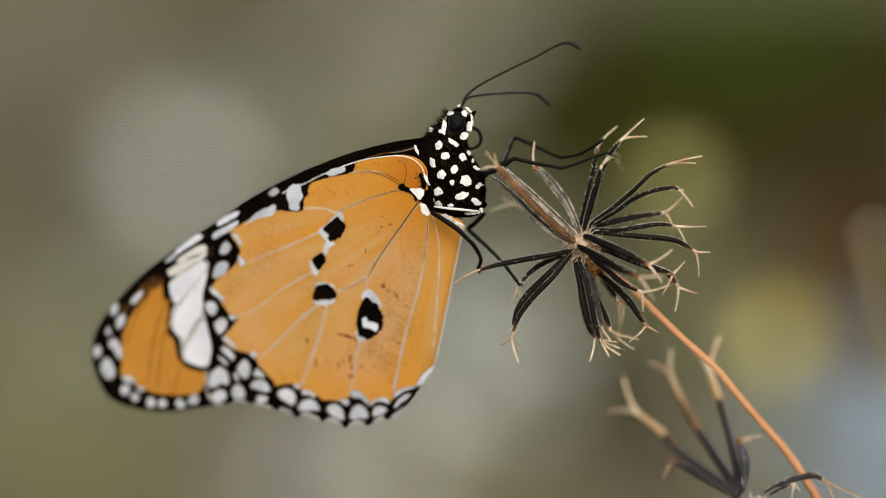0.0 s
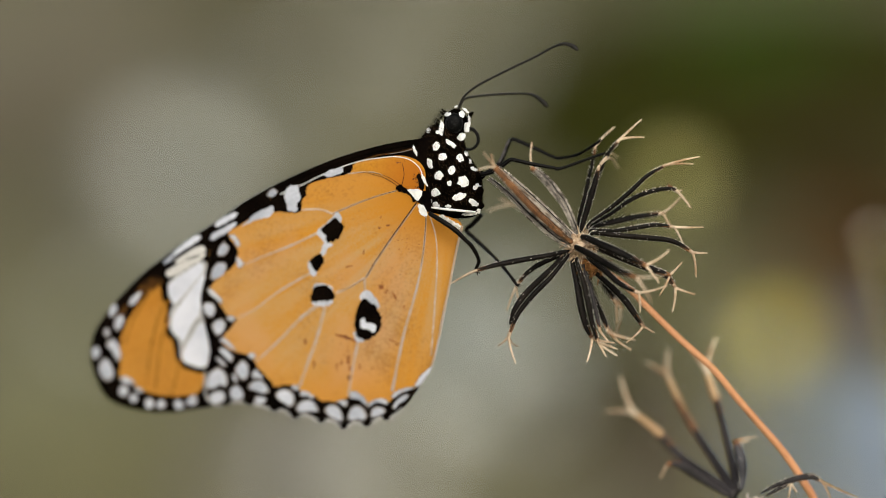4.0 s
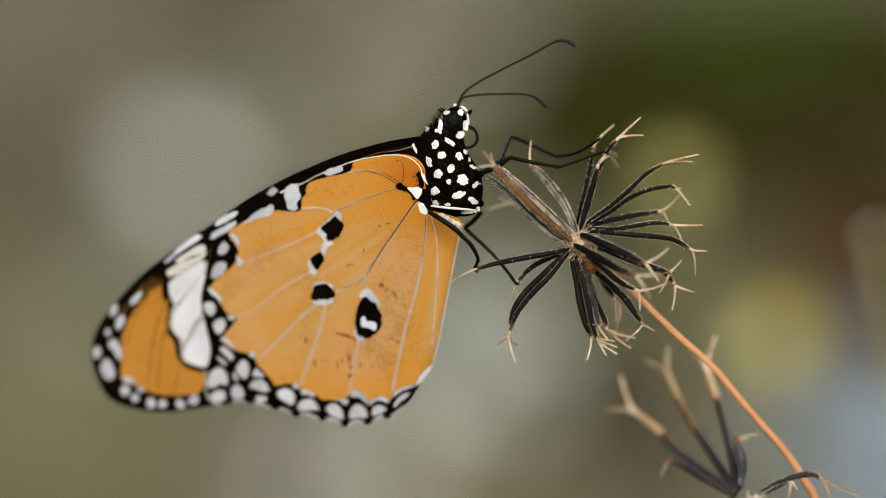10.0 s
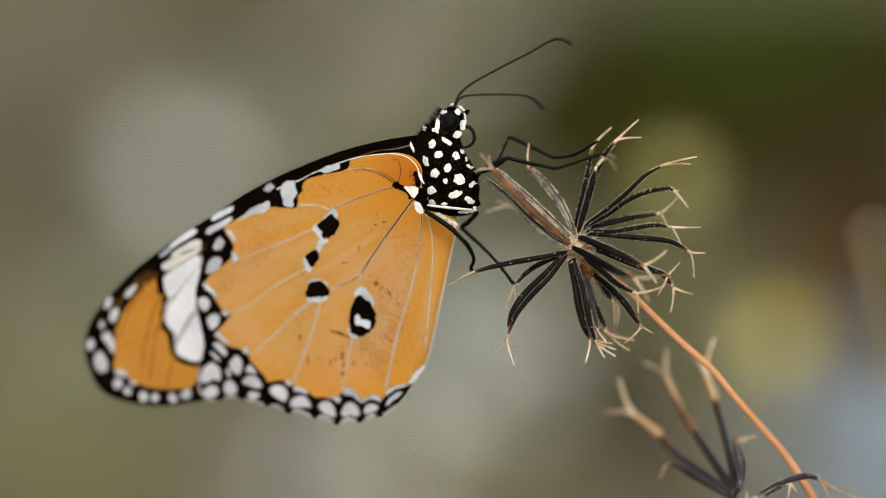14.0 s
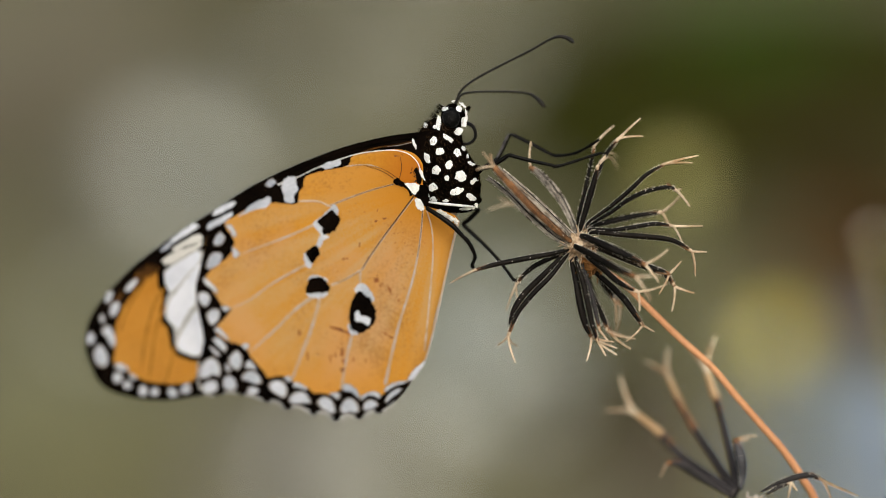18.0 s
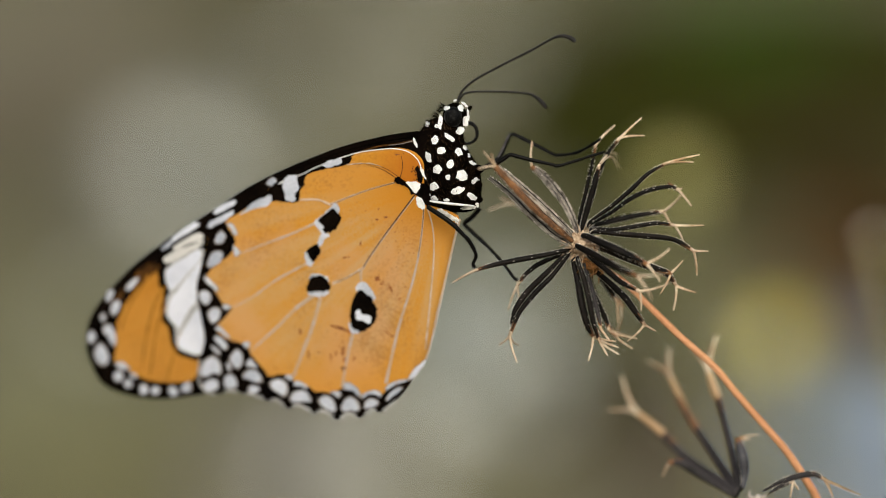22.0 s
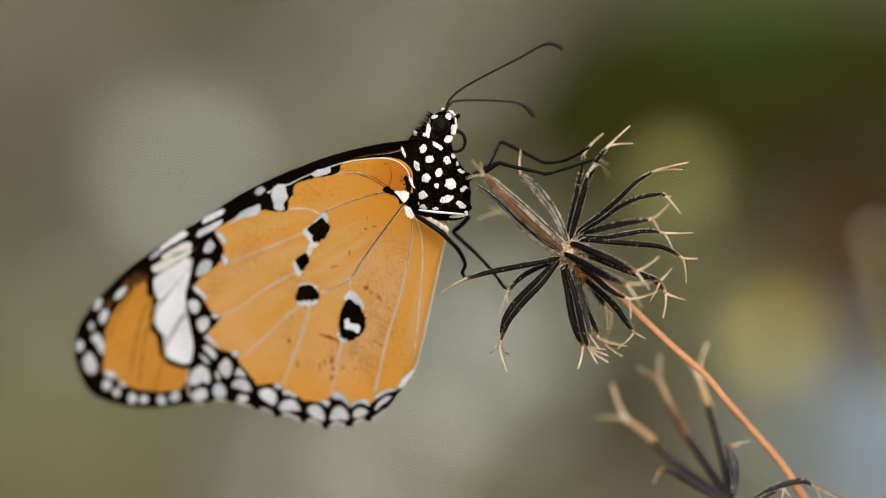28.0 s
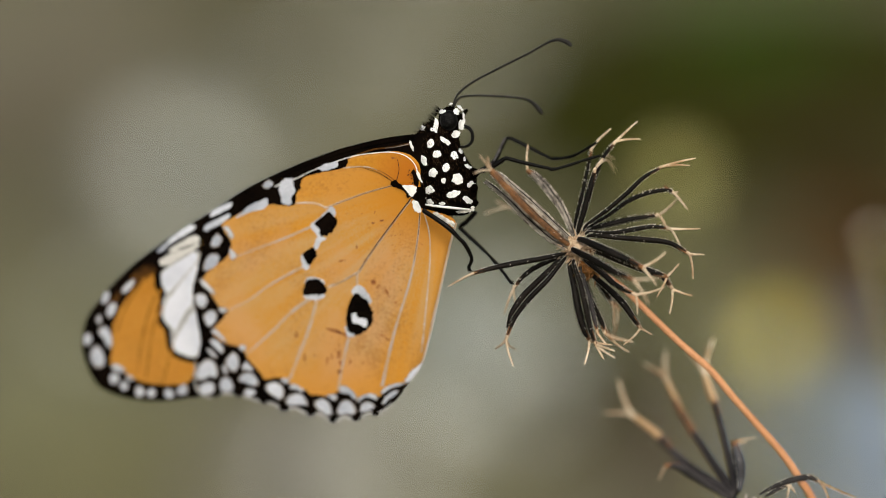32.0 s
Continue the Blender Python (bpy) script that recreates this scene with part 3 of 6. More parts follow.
def build_butterfly():
    root = new("butterfly")
    root.matrix_world = FOCUS @ Matrix.Translation(Vector((*BODY_AT, 0)) * MM)

    def wing(name, rim, height, centre, mat, side, label):
        return part(name, wing_skin(spline(rim, 4, True), height, centre, side), mat, root, label)

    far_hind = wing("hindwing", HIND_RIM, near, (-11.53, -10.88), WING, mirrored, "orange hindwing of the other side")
    far_fore = wing("forewing", FORE_RIM, near_front, (-21.48, -10.92), BLACK, mirrored, "black-edged forewing of the other side")
    fore = wing("forewing", FORE_RIM, near_front, (-21.48, -10.92), BLACK, here, "black forewing with white band and orange tip")
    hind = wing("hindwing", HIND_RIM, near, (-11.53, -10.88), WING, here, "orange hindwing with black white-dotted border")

    def fleck(wing_part, name, mat, outline, above=0.05):
        height = near_front if wing_part is fore else near
        return part(name, patch(jag(outline), height, above), mat, wing_part)

    def dot(wing_part, x, y, rx, ry, turn=0.0):
        fleck(wing_part, "white_spot", WHITE, blot(x, y, rx, ry, turn), 0.09)
        fleck(wing_part, "spot_rim", RIM, blot(x, y, rx + 0.11, ry + 0.11, turn), 0.07)

    def mark(wing_part, outline, mat=WHITE):
        """A white scale mark with a soft greyish rim."""
        cx, cy = sum(p[0] for p in outline) / len(outline), sum(p[1] for p in outline) / len(outline)
        for name, paint, grow, above in (("white_spot", mat, 0.84, 0.09), ("spot_rim", RIM, 0.98, 0.07)):
            fleck(wing_part, name, paint, smooth([(cx + (x - cx) * grow, cy + (y - cy) * grow) for x, y in outline], 3), above)

    def smooth(points, steps=4):
        return [(p.x, p.y) for p in spline(points, steps, True)]

    def vein(wing_part, name, mat, points, first, last, above=0.02):
        height = near_front if wing_part is fore else near
        bm = bmesh.new()
        path = [Vector((p.x, p.y, height(p.x, p.y) + above)) for p in spline(points, 8)]
        tube(bm, path, lambda t: first + (last - first) * t, 8, 0.15)
        part(name, bm, mat, wing_part)

    # forewing: orange tip, white band, bars and dots
    fleck(fore, "orange_patch", TIP_ORANGE, smooth([(-30.16, -9.96), (-31.25, -10.96), (-32.65, -12.31), (-33.64, -13.79), (-34.34, -15.57), (-34.44, -18.06), (-34.59, -19.48), (-33.28, -20.3), (-32.08, -21), (-30.82, -21.4), (-29.26, -21.57), (-27.58, -21.49), (-26.26, -21.18), (-25.65, -20.34), (-25.46, -19.28), (-26.65, -18.99), (-27.83, -18.53), (-28.54, -17.59), (-28.81, -16), (-29.46, -15.18), (-29.68, -14.01), (-29.36, -12.48), (-29.82, -11.54), (-29.98, -10.42)]))
    # the white band: lobes parted by grey seams, under bars along the costa
    seam = smooth([(-29.26, -10.07), (-28.47, -9.07), (-26.79, -8.08), (-25.42, -7.44), (-24.78, -8.6), (-25.09, -10.12), (-25.66, -12.58), (-25.08, -13.86), (-24.57, -15.62), (-24.59, -17.27), (-25.03, -18.27), (-25.92, -18.63), (-27.05, -18.35), (-28, -17.65), (-28.21, -15.76), (-29.15, -14.47), (-29.06, -12.83), (-28.75, -12)])
    fleck(fore, "band_seam", BAND_SEAM, seam, 0.06)
    for lobe in ([(-29.38, -10.13), (-28.59, -9.31), (-27.09, -8.37), (-25.72, -7.55), (-25.25, -7.9), (-25.55, -8.78), (-26.58, -9.89), (-27.91, -11.47), (-28.69, -12), (-29.22, -11.24)],
                 [(-29.08, -13.88), (-28.77, -12.94), (-27.73, -11.53), (-26.46, -9.89), (-25.25, -8.6), (-24.84, -8.72), (-25.15, -10.06), (-25.59, -11.81), (-25.91, -13.05), (-26.57, -13.93), (-27.25, -15.17), (-27.74, -15.99), (-28.21, -15.64), (-28.91, -14.94)],
                 [(-28, -17.41), (-27.68, -16.46), (-26.71, -15.05), (-25.86, -13.75), (-25.2, -14.04), (-24.69, -15.62), (-24.65, -17.09), (-25.02, -18.21), (-25.86, -18.57), (-26.93, -18.29), (-27.65, -18)]):
        cx, cy = sum(p[0] for p in lobe) / len(lobe), sum(p[1] for p in lobe) / len(lobe)
        fleck(fore, "white_band", BAND_WHITE, smooth([(cx + (x - cx) * 0.93, cy + (y - cy) * 0.95) for x, y in lobe]), 0.09)
    for bar, paint in (([(-28.45, -7.5), (-27.37, -6.74), (-26.17, -6.04), (-25.52, -5.86), (-25.17, -6.39), (-25.89, -6.8), (-27.08, -7.2), (-28.1, -7.73)], CREAM),
                       ([(-29.42, -8.84), (-29.18, -8.37), (-27.98, -7.73), (-26.48, -7.15), (-25.23, -6.62), (-25.53, -7.26), (-26.79, -8.02), (-28.23, -8.84), (-29.07, -9.13)], CREAM),
                       ([(-28.44, -6.45), (-27.36, -5.57), (-26.16, -4.82), (-25.63, -5.05), (-26.41, -5.69), (-27.6, -6.39), (-28.38, -6.85)], BAND_WHITE),
                       ([(-29.64, -7.56), (-29.04, -7.03), (-28.38, -6.62), (-28.44, -7.03), (-29.17, -7.61), (-29.53, -7.79)], WHITE),
                       ([(-24.19, -3.78), (-23.78, -3.31), (-22.89, -2.79), (-22, -2.45), (-21.83, -2.74), (-22.6, -3.31), (-23.54, -3.78), (-24.02, -3.95)], BAND_WHITE)):
        fleck(fore, "white_bar", paint, smooth(bar), 0.09)
    fleck(hind, "white_bar", WHITE, smooth([(-24.66, -5.11), (-24.36, -4.59), (-23.29, -4.07), (-22.11, -3.43), (-21.94, -3.72), (-22.71, -4.42), (-23.78, -5), (-24.49, -5.28)]), 0.09)
    for smear in ([(-32.07, -9.79), (-30.68, -9.02), (-29.79, -9.43), (-30.04, -9.96), (-31.49, -10.96), (-32.4, -11.73), (-32.82, -11.43)], [(-34.96, -13.33), (-34.34, -12.44), (-33.55, -11.91), (-33.68, -12.73), (-34.42, -13.8)]):
        fleck(fore, "brown_smear", DARK_SMEAR, smooth(smear), 0.065)
    dot(fore, -18.17, -0.56, 0.48, 0.34, 30)
    dot(fore, -35.83, -14.92, 0.19, 0.39, 0)
    mark(fore, [(-33.48, -11.9), (-33.05, -11.19), (-32.2, -10.6), (-31.96, -10.78), (-32.45, -11.54), (-33.18, -12.14)])
    mark(fore, [(-35.55, -12.85), (-35.36, -12.2), (-34.87, -11.91), (-34.63, -12.26), (-34.83, -12.97), (-35.26, -13.32), (-35.56, -13.21)])
    mark(fore, [(-35.03, -14.21), (-34.83, -13.44), (-34.34, -13.03), (-33.93, -13.2), (-34.06, -14.03), (-34.55, -14.68), (-34.98, -14.62)])
    mark(fore, [(-35.98, -16.29), (-35.48, -15.57), (-34.94, -15.69), (-34.53, -16.39), (-34.3, -17.34), (-34.62, -17.99), (-35.03, -17.58), (-35.44, -16.76)])
    mark(fore, [(-37.57, -17.13), (-37.31, -16.47), (-36.83, -16.41), (-36.6, -17), (-36.85, -17.6), (-37.34, -17.66)])
    mark(fore, [(-36.82, -18.79), (-36.56, -17.95), (-36.06, -17.59), (-35.47, -18.18), (-35.18, -19.07), (-35.38, -19.9), (-36.11, -19.97), (-36.59, -19.5)])
    mark(fore, [(-34.68, -21.14), (-34.49, -20.61), (-34, -20.48), (-33.64, -20.89), (-33.84, -21.49), (-34.45, -21.68)])
    mark(fore, [(-33.6, -21.73), (-33.17, -21.31), (-32.69, -21.6), (-32.76, -22.13), (-33.25, -22.32)])
    mark(fore, [(-31.92, -22.18), (-31.61, -21.76), (-31.07, -21.94), (-30.9, -22.53), (-31.33, -22.95), (-31.81, -22.9)])
    mark(fore, [(-30.65, -22.29), (-30.29, -21.93), (-29.87, -22.04), (-29.7, -22.51), (-30.12, -22.94), (-30.6, -22.88)])
    mark(fore, [(-28.85, -22.27), (-28.42, -21.85), (-27.95, -22.2), (-27.72, -22.73), (-28.2, -23.03), (-28.68, -22.8)])
    mark(fore, [(-27.59, -22.25), (-27.22, -21.65), (-26.62, -21.35), (-26.33, -21.88), (-26.58, -22.54), (-27.24, -22.54)])
    mark(fore, [(-34.53, -19.71), (-33.92, -19.53), (-33.2, -19.88), (-32.97, -20.29), (-33.57, -20.42), (-34.3, -20.13)])
    mark(fore, [(-32.97, -20.59), (-32.37, -20.76), (-32.02, -21.11), (-32.62, -21.24)])
    for points in ([(-30.04, -9.96), (-31.49, -11.08), (-32.53, -12.14)], [(-29.22, -11.54), (-30.27, -13.3), (-31.22, -16.85), (-31.65, -20.4)], [(-31, -10.49), (-32.85, -13.32), (-33.99, -16.28)], [(-27.5, -16.35), (-28.25, -18.59), (-29.02, -21.56)], [(-29.07, -13.3), (-30, -15.66), (-30.54, -19.21), (-30.82, -20.99)]):
        vein(fore, "vein", TIP_VEIN, points, 0.14, 0.10, 0.055)
    vein(fore, "costal_vein", BLACK, [(-3.3, 4.55), (-6.28, 4.12), (-10.31, 3.13), (-13.79, 1.89), (-17.29, 0.36), (-20.81, -1.47), (-24.37, -3.83), (-27.35, -5.69), (-29.76, -7.44), (-32.18, -9.31), (-34.32, -11.43)], 0.32, 0.12, 0.0)

    vein(fore, "brown_seam", DARK_SMEAR, [(-9.16, 2.66), (-7.43, 3.22), (-5.71, 3.49), (-3.7, 3.87)], 0.05, 0.13, 0.02)
    vein(fore, "pale_seam", RIM, [(-6.28, 3.38), (-5.02, 3.54), (-3.53, 3.93)], 0.02, 0.05, 0.05)
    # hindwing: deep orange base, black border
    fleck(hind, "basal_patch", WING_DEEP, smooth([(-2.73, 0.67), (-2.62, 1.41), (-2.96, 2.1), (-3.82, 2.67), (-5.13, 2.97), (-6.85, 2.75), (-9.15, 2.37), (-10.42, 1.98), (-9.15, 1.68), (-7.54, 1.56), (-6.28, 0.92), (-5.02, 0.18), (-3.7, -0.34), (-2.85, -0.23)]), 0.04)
    fleck(fore, "white_base_mark", WHITE_FUR, blot(*(-3.59, 3.76), 0.15, 0.6, 25, 0.2), 0.1)
    inner = spline([(-9.15, 2.65), (-9.78, 2.32), (-9.9, 1.74), (-10.71, 1.24), (-11.93, 1.07), (-13.03, 0.79), (-14.02, 0.51), (-14.6, 0.05), (-14.6, -0.63), (-15.01, -1.21), (-15.13, -1.78), (-15.31, -2.47), (-16.59, -2.47), (-18.11, -2.4), (-19.93, -2.97), (-21.7, -3.84), (-22.77, -4.65), (-22.07, -5.81), (-21.73, -6.85), (-22.33, -8.01), (-23.22, -8.65), (-24.42, -9.76), (-24.72, -10.4), (-23.62, -12.09), (-22.98, -12.96), (-22.03, -13.37), (-22.7, -14.42), (-23.66, -15.43), (-23.31, -16.19), (-22.31, -16.82), (-21.19, -17.05), (-20.43, -17.34), (-20.02, -18.21), (-19.5, -18.86), (-18.63, -19.79), (-18.22, -20.49)], 3)
    lower = spline([(-18.22, -20.49), (-17.28, -20.3), (-16.28, -20.24), (-15.46, -20.76), (-14.76, -21.1), (-13.94, -21.39), (-13.36, -21.91), (-12.6, -21.91), (-11.6, -22.01), (-10.9, -21.71), (-10.31, -21.42), (-9.26, -21.58), (-8.45, -22.1), (-7.52, -21.74), (-6.47, -22.09), (-5.48, -21.2), (-4.32, -20.72), (-3.34, -20.37), (-2.64, -19.43)], 3)
    outer = spline([(-2.64, -19.49), (-3.46, -20.89), (-4.62, -22.42), (-6.25, -23.67), (-7.41, -23.68), (-8.58, -24.39), (-9.75, -24.05), (-10.98, -24.71), (-12.2, -23.9), (-13.49, -24.03), (-14.84, -23.4), (-16.19, -23.59), (-17.19, -22.95), (-18.25, -22.9), (-20.13, -22.33), (-22.2, -22.12), (-24.29, -22.5), (-25.4, -21.27), (-25.37, -19.14), (-24.86, -16.78), (-25.3, -14.15), (-25.74, -11.51), (-25.24, -9.18), (-24.61, -6.27), (-23.65, -4.36), (-21.99, -3.61), (-19.92, -2.28), (-17.86, -0.73), (-16.11, 0.46), (-14.36, 1.2), (-12.62, 1.82), (-10.88, 2.32)], 3)
    fleck(hind, "black_border", BLACK, [(p.x, p.y) for p in inner[:-1] + lower[:-1] + outer], 0.05)
    mark(hind, [(-20.94, -20.63), (-20.64, -20.04), (-19.92, -19.74), (-19.22, -19.97), (-18.81, -20.61), (-18.76, -21.08), (-19.47, -21.15), (-20.29, -20.86)])
    mark(hind, [(-20.18, -21.57), (-19.47, -21.44), (-19, -21.79), (-19.24, -22.15), (-19.84, -22.27), (-20.25, -21.98)])
    mark(hind, [(-18.11, -21.25), (-17.75, -20.78), (-17.05, -20.65), (-16.4, -20.88), (-16.05, -21.53), (-16.06, -22.12), (-16.48, -22.59), (-17.06, -22.3), (-17.82, -21.78)])
    mark(hind, [(-15.95, -22.7), (-15.59, -22.05), (-14.88, -21.75), (-14.18, -21.86), (-13.71, -22.39), (-13.6, -23.03), (-14.42, -23.04), (-15.13, -23.11), (-15.72, -23.05)])
    mark(hind, [(-12.95, -22.67), (-12.54, -22.32), (-11.96, -22.25), (-11.37, -22.66), (-11.03, -23.42), (-11.15, -24.01), (-11.62, -23.95), (-12.32, -23.61), (-12.84, -23.2)])
    mark(hind, [(-10.62, -23.59), (-10.38, -22.77), (-9.85, -22.35), (-9.27, -22.35), (-8.75, -22.87), (-8.52, -23.57), (-8.99, -23.87), (-9.57, -23.76), (-10.15, -23.94), (-10.56, -23.88)])
    mark(hind, [(-8.23, -23.27), (-7.99, -22.69), (-7.41, -22.39), (-6.77, -22.62), (-6.59, -22.97), (-7.06, -23.26), (-7.76, -23.51), (-8.17, -23.57)])
    mark(hind, [(-5.95, -22.55), (-5.6, -21.9), (-4.96, -21.37), (-4.38, -21.08), (-4.21, -21.31), (-4.73, -21.78), (-5.43, -22.31), (-5.84, -22.73)])
    mark(hind, [(-3.74, -20.55), (-3.57, -20.02), (-3.11, -19.26), (-2.47, -18.67), (-1.83, -18.09), (-1.78, -18.38), (-2.3, -19.19), (-2.88, -20.01), (-3.34, -20.43)])
    mark(hind, [(-6.01, -21.61), (-6.12, -21.32), (-5.48, -20.79), (-4.73, -20.49), (-3.92, -20.31), (-3.57, -20.37), (-4.15, -20.72), (-4.9, -20.9), (-5.48, -21.32)])
    mark(hind, [(-8.51, -22.51), (-8.39, -22.04), (-7.81, -21.69), (-7.05, -21.56), (-6.36, -21.79), (-6.36, -22.26), (-6.71, -22.15), (-7.4, -21.98), (-7.99, -22.16), (-8.34, -22.51)])
    mark(hind, [(-10.37, -21.59), (-10.37, -21.01), (-10.02, -20.77), (-9.38, -21), (-8.8, -21.46), (-8.51, -22.05), (-8.51, -22.4), (-8.92, -22.17), (-9.27, -21.76), (-9.85, -21.65)])
    mark(hind, [(-11.78, -21.96), (-11.31, -21.78), (-10.61, -21.83), (-10.55, -22.18), (-10.79, -22.54), (-11.14, -22.36), (-11.49, -22.01)])
    mark(hind, [(-15.52, -21.29), (-15.46, -20.88), (-15.05, -20.81), (-14.41, -21.1), (-13.88, -21.51), (-14.23, -21.63), (-14.82, -21.4), (-15.23, -21.4)])
    mark(hind, [(-16.46, -20.47), (-16.1, -20.18), (-15.52, -20.46), (-15.75, -20.88), (-16.16, -20.71)])
    mark(hind, [(-20.45, -19.51), (-20.45, -18.98), (-20.03, -18.62), (-19.68, -19.03), (-19.21, -19.56), (-19.57, -19.68), (-20.04, -19.51)])
    mark(hind, [(-20.9, -17.16), (-20.48, -16.93), (-20.01, -17.16), (-20.25, -17.57), (-20.67, -17.51)])
    mark(hind, [(-23.91, -6.68), (-23.72, -5.98), (-23.3, -5.51), (-22.78, -5.81), (-22.72, -6.33), (-23.2, -6.85), (-23.73, -6.91)])
    mark(hind, [(-24.7, -9), (-24.4, -8.13), (-23.92, -7.61), (-23.21, -7.55), (-22.92, -7.89), (-23.16, -8.71), (-23.82, -9.23), (-24.47, -9.41)])
    mark(hind, [(-22.71, -4.82), (-22.12, -4.65), (-21.71, -5.23), (-21.48, -5.81), (-21.72, -6.1), (-22.01, -5.81), (-22.12, -5.34)])
    mark(hind, [(-22.02, -6.91), (-21.67, -7.14), (-21.09, -7.66), (-21.45, -8.13), (-21.8, -8.18), (-21.91, -7.6)])
    mark(hind, [(-25.08, -10.46), (-24.78, -10.17), (-24.31, -10.58), (-23.72, -11.1), (-23.37, -11.62), (-23.55, -11.86), (-23.96, -11.51), (-24.67, -10.98)])
    mark(hind, [(-25.57, -12.1), (-25.15, -11.69), (-24.44, -11.8), (-24.15, -12.38), (-24.34, -13.03), (-24.82, -13.26), (-25.34, -12.86)])
    mark(hind, [(-24.65, -14.08), (-24.23, -13.61), (-23.63, -13.38), (-23.16, -13.72), (-23.29, -14.54), (-23.77, -15.13), (-24.24, -15.02)])
    mark(hind, [(-23.1, -13.31), (-22.56, -13.02), (-22.09, -13.37), (-22.57, -13.72)])
    mark(hind, [(-23.84, -15.66), (-23.42, -15.25), (-22.83, -15.77), (-22.25, -16.41), (-22.13, -16.76), (-22.72, -16.42), (-23.31, -16.01)])
    mark(hind, [(-23.97, -16.66), (-23.55, -16.3), (-22.85, -16.77), (-22.38, -17.47), (-22.62, -17.94), (-23.21, -17.48)])
    mark(hind, [(-22.28, -18.82), (-21.91, -18.05), (-21.32, -17.64), (-20.85, -18.22), (-20.8, -19.1), (-21.22, -19.75), (-21.81, -19.58)])
    mark(hind, [(-25.39, -20.62), (-25.26, -19.61), (-24.77, -18.84), (-23.93, -18.42), (-23.23, -19.01), (-23.01, -19.95), (-23.25, -20.54), (-23.96, -20.31), (-24.68, -20.79)])
    mark(hind, [(-25.11, -21.74), (-24.69, -21.14), (-23.97, -20.84), (-23.38, -21.07), (-23.39, -21.84), (-23.99, -22.26), (-24.82, -22.33)])
    mark(hind, [(-22.9, -21.3), (-22.66, -20.53), (-22.06, -20.29), (-21.48, -20.87), (-21.37, -21.58), (-21.96, -21.94), (-22.67, -21.77)])
    dot(hind, -23.69, -17.89, 0.58, 0.15, -42)
    dot(hind, -22.29, -19.59, 0.15, 0.39, 20)
    for outline in ([(-16.81, -0.51), (-16.58, 0.01), (-15.99, 0.29), (-15.47, 0.23), (-15.36, -0.4), (-15.18, -1.09), (-15.6, -1.66), (-15.54, -2.3), (-16.47, -2.29), (-16.64, -1.54), (-16.87, -1.08)], [(-21.29, -3.84), (-20.52, -3.15), (-19.93, -2.57), (-18.93, -2.11), (-18.11, -1.77), (-17.99, -2.35), (-18.46, -2.92), (-19.52, -3.15), (-20.46, -3.49)], [(-12.79, 1.25), (-12.39, 1.7), (-11.69, 1.87), (-10.94, 2.1), (-10.82, 1.58), (-11.46, 1.3), (-12.16, 1.07)]):
        fleck(hind, "white_patch", WHITE, smooth(outline), 0.09)
    rng = random.Random(5)
    # a fringe of scales round the outer margin: pale, with black teeth where the veins end
    ends = [(-23.28, -22.2), (-21.02, -22.35), (-18.31, -22.74), (-16.08, -23.48), (-13.32, -23.86), (-11.04, -24.43), (-8.58, -24.4), (-6.65, -23.5)]
    pale, dark = bmesh.new(), bmesh.new()
    line = [p for p in spline(HIND_RIM, 16, True)]
    for a, b in zip(line, line[1:]):
        if a.y > -19.0 or a.x > -5.0:
            continue
        off = Vector((a.y - b.y, b.x - a.x, 0))
        off = off.normalized() if off.length > 1e-6 else Vector((0, -1, 0))
        if off.dot(a - Vector((-14, -11, 0))) < 0:
            off = -off
        near_end = min(math.hypot(a.x - x, a.y - y) for x, y in ends)
        for again in range(2):
            p = a.lerp(b, rng.random()) - off * 0.10
            tooth = near_end < 0.42 + rng.uniform(-0.1, 0.1)
            reach = rng.uniform(0.16, 0.30) * (1.25 if tooth else 1.0)
            tip = p + off * reach + Vector((rng.uniform(-0.06, 0.06), rng.uniform(-0.06, 0.06), 0))
            s = Vector((-off.y, off.x, 0)) * 0.06
            up = Vector((0, 0, 0.07 + rng.uniform(0, 0.03)))
            bm = dark if tooth else pale
            bm.faces.new([bm.verts.new(Vector((q.x, q.y, near(q.x, q.y))) + up) for q in (p - s, p + s, tip + s * 0.7, tip - s * 0.7)])
    tagged(part("fringe", pale, FRINGE, hind, "fringe of pale scales", smooth=False), kind="stuff")
    tagged(part("fringe", dark, BLACK, hind, "black teeth of the fringe", smooth=False), kind="stuff")
    # pale surrounds of the black discal spots, then the spots
    for outline in ([(-13.58, -4.54), (-12.76, -3.74), (-11.94, -2.94), (-11.48, -2.48), (-10.96, -3), (-11.14, -3.74), (-11.72, -4.66), (-12.19, -5.46), (-11.96, -5.81), (-12.43, -6.1), (-12.9, -6.96), (-13.24, -6.62), (-12.89, -5.58)], [(-14.53, -7.6), (-13.83, -7.54), (-13.49, -8.35), (-13.72, -8.92), (-14.19, -8.92)], [(-14.08, -10.2), (-13.5, -9.68), (-12.22, -10.02), (-11.99, -10.42), (-12.46, -10.89), (-12, -11.7), (-12.87, -12.11), (-14.15, -11.82), (-13.74, -11.12)], [(-9.21, -11.22), (-8.63, -10.41), (-7.88, -10.82), (-7.19, -12.14), (-8.06, -12.32)], [(-9.81, -14.7), (-9, -15.05), (-8.77, -15.63), (-9.58, -15.75)]):
        fleck(hind, "white_patch", WHITE, smooth(outline), 0.05)
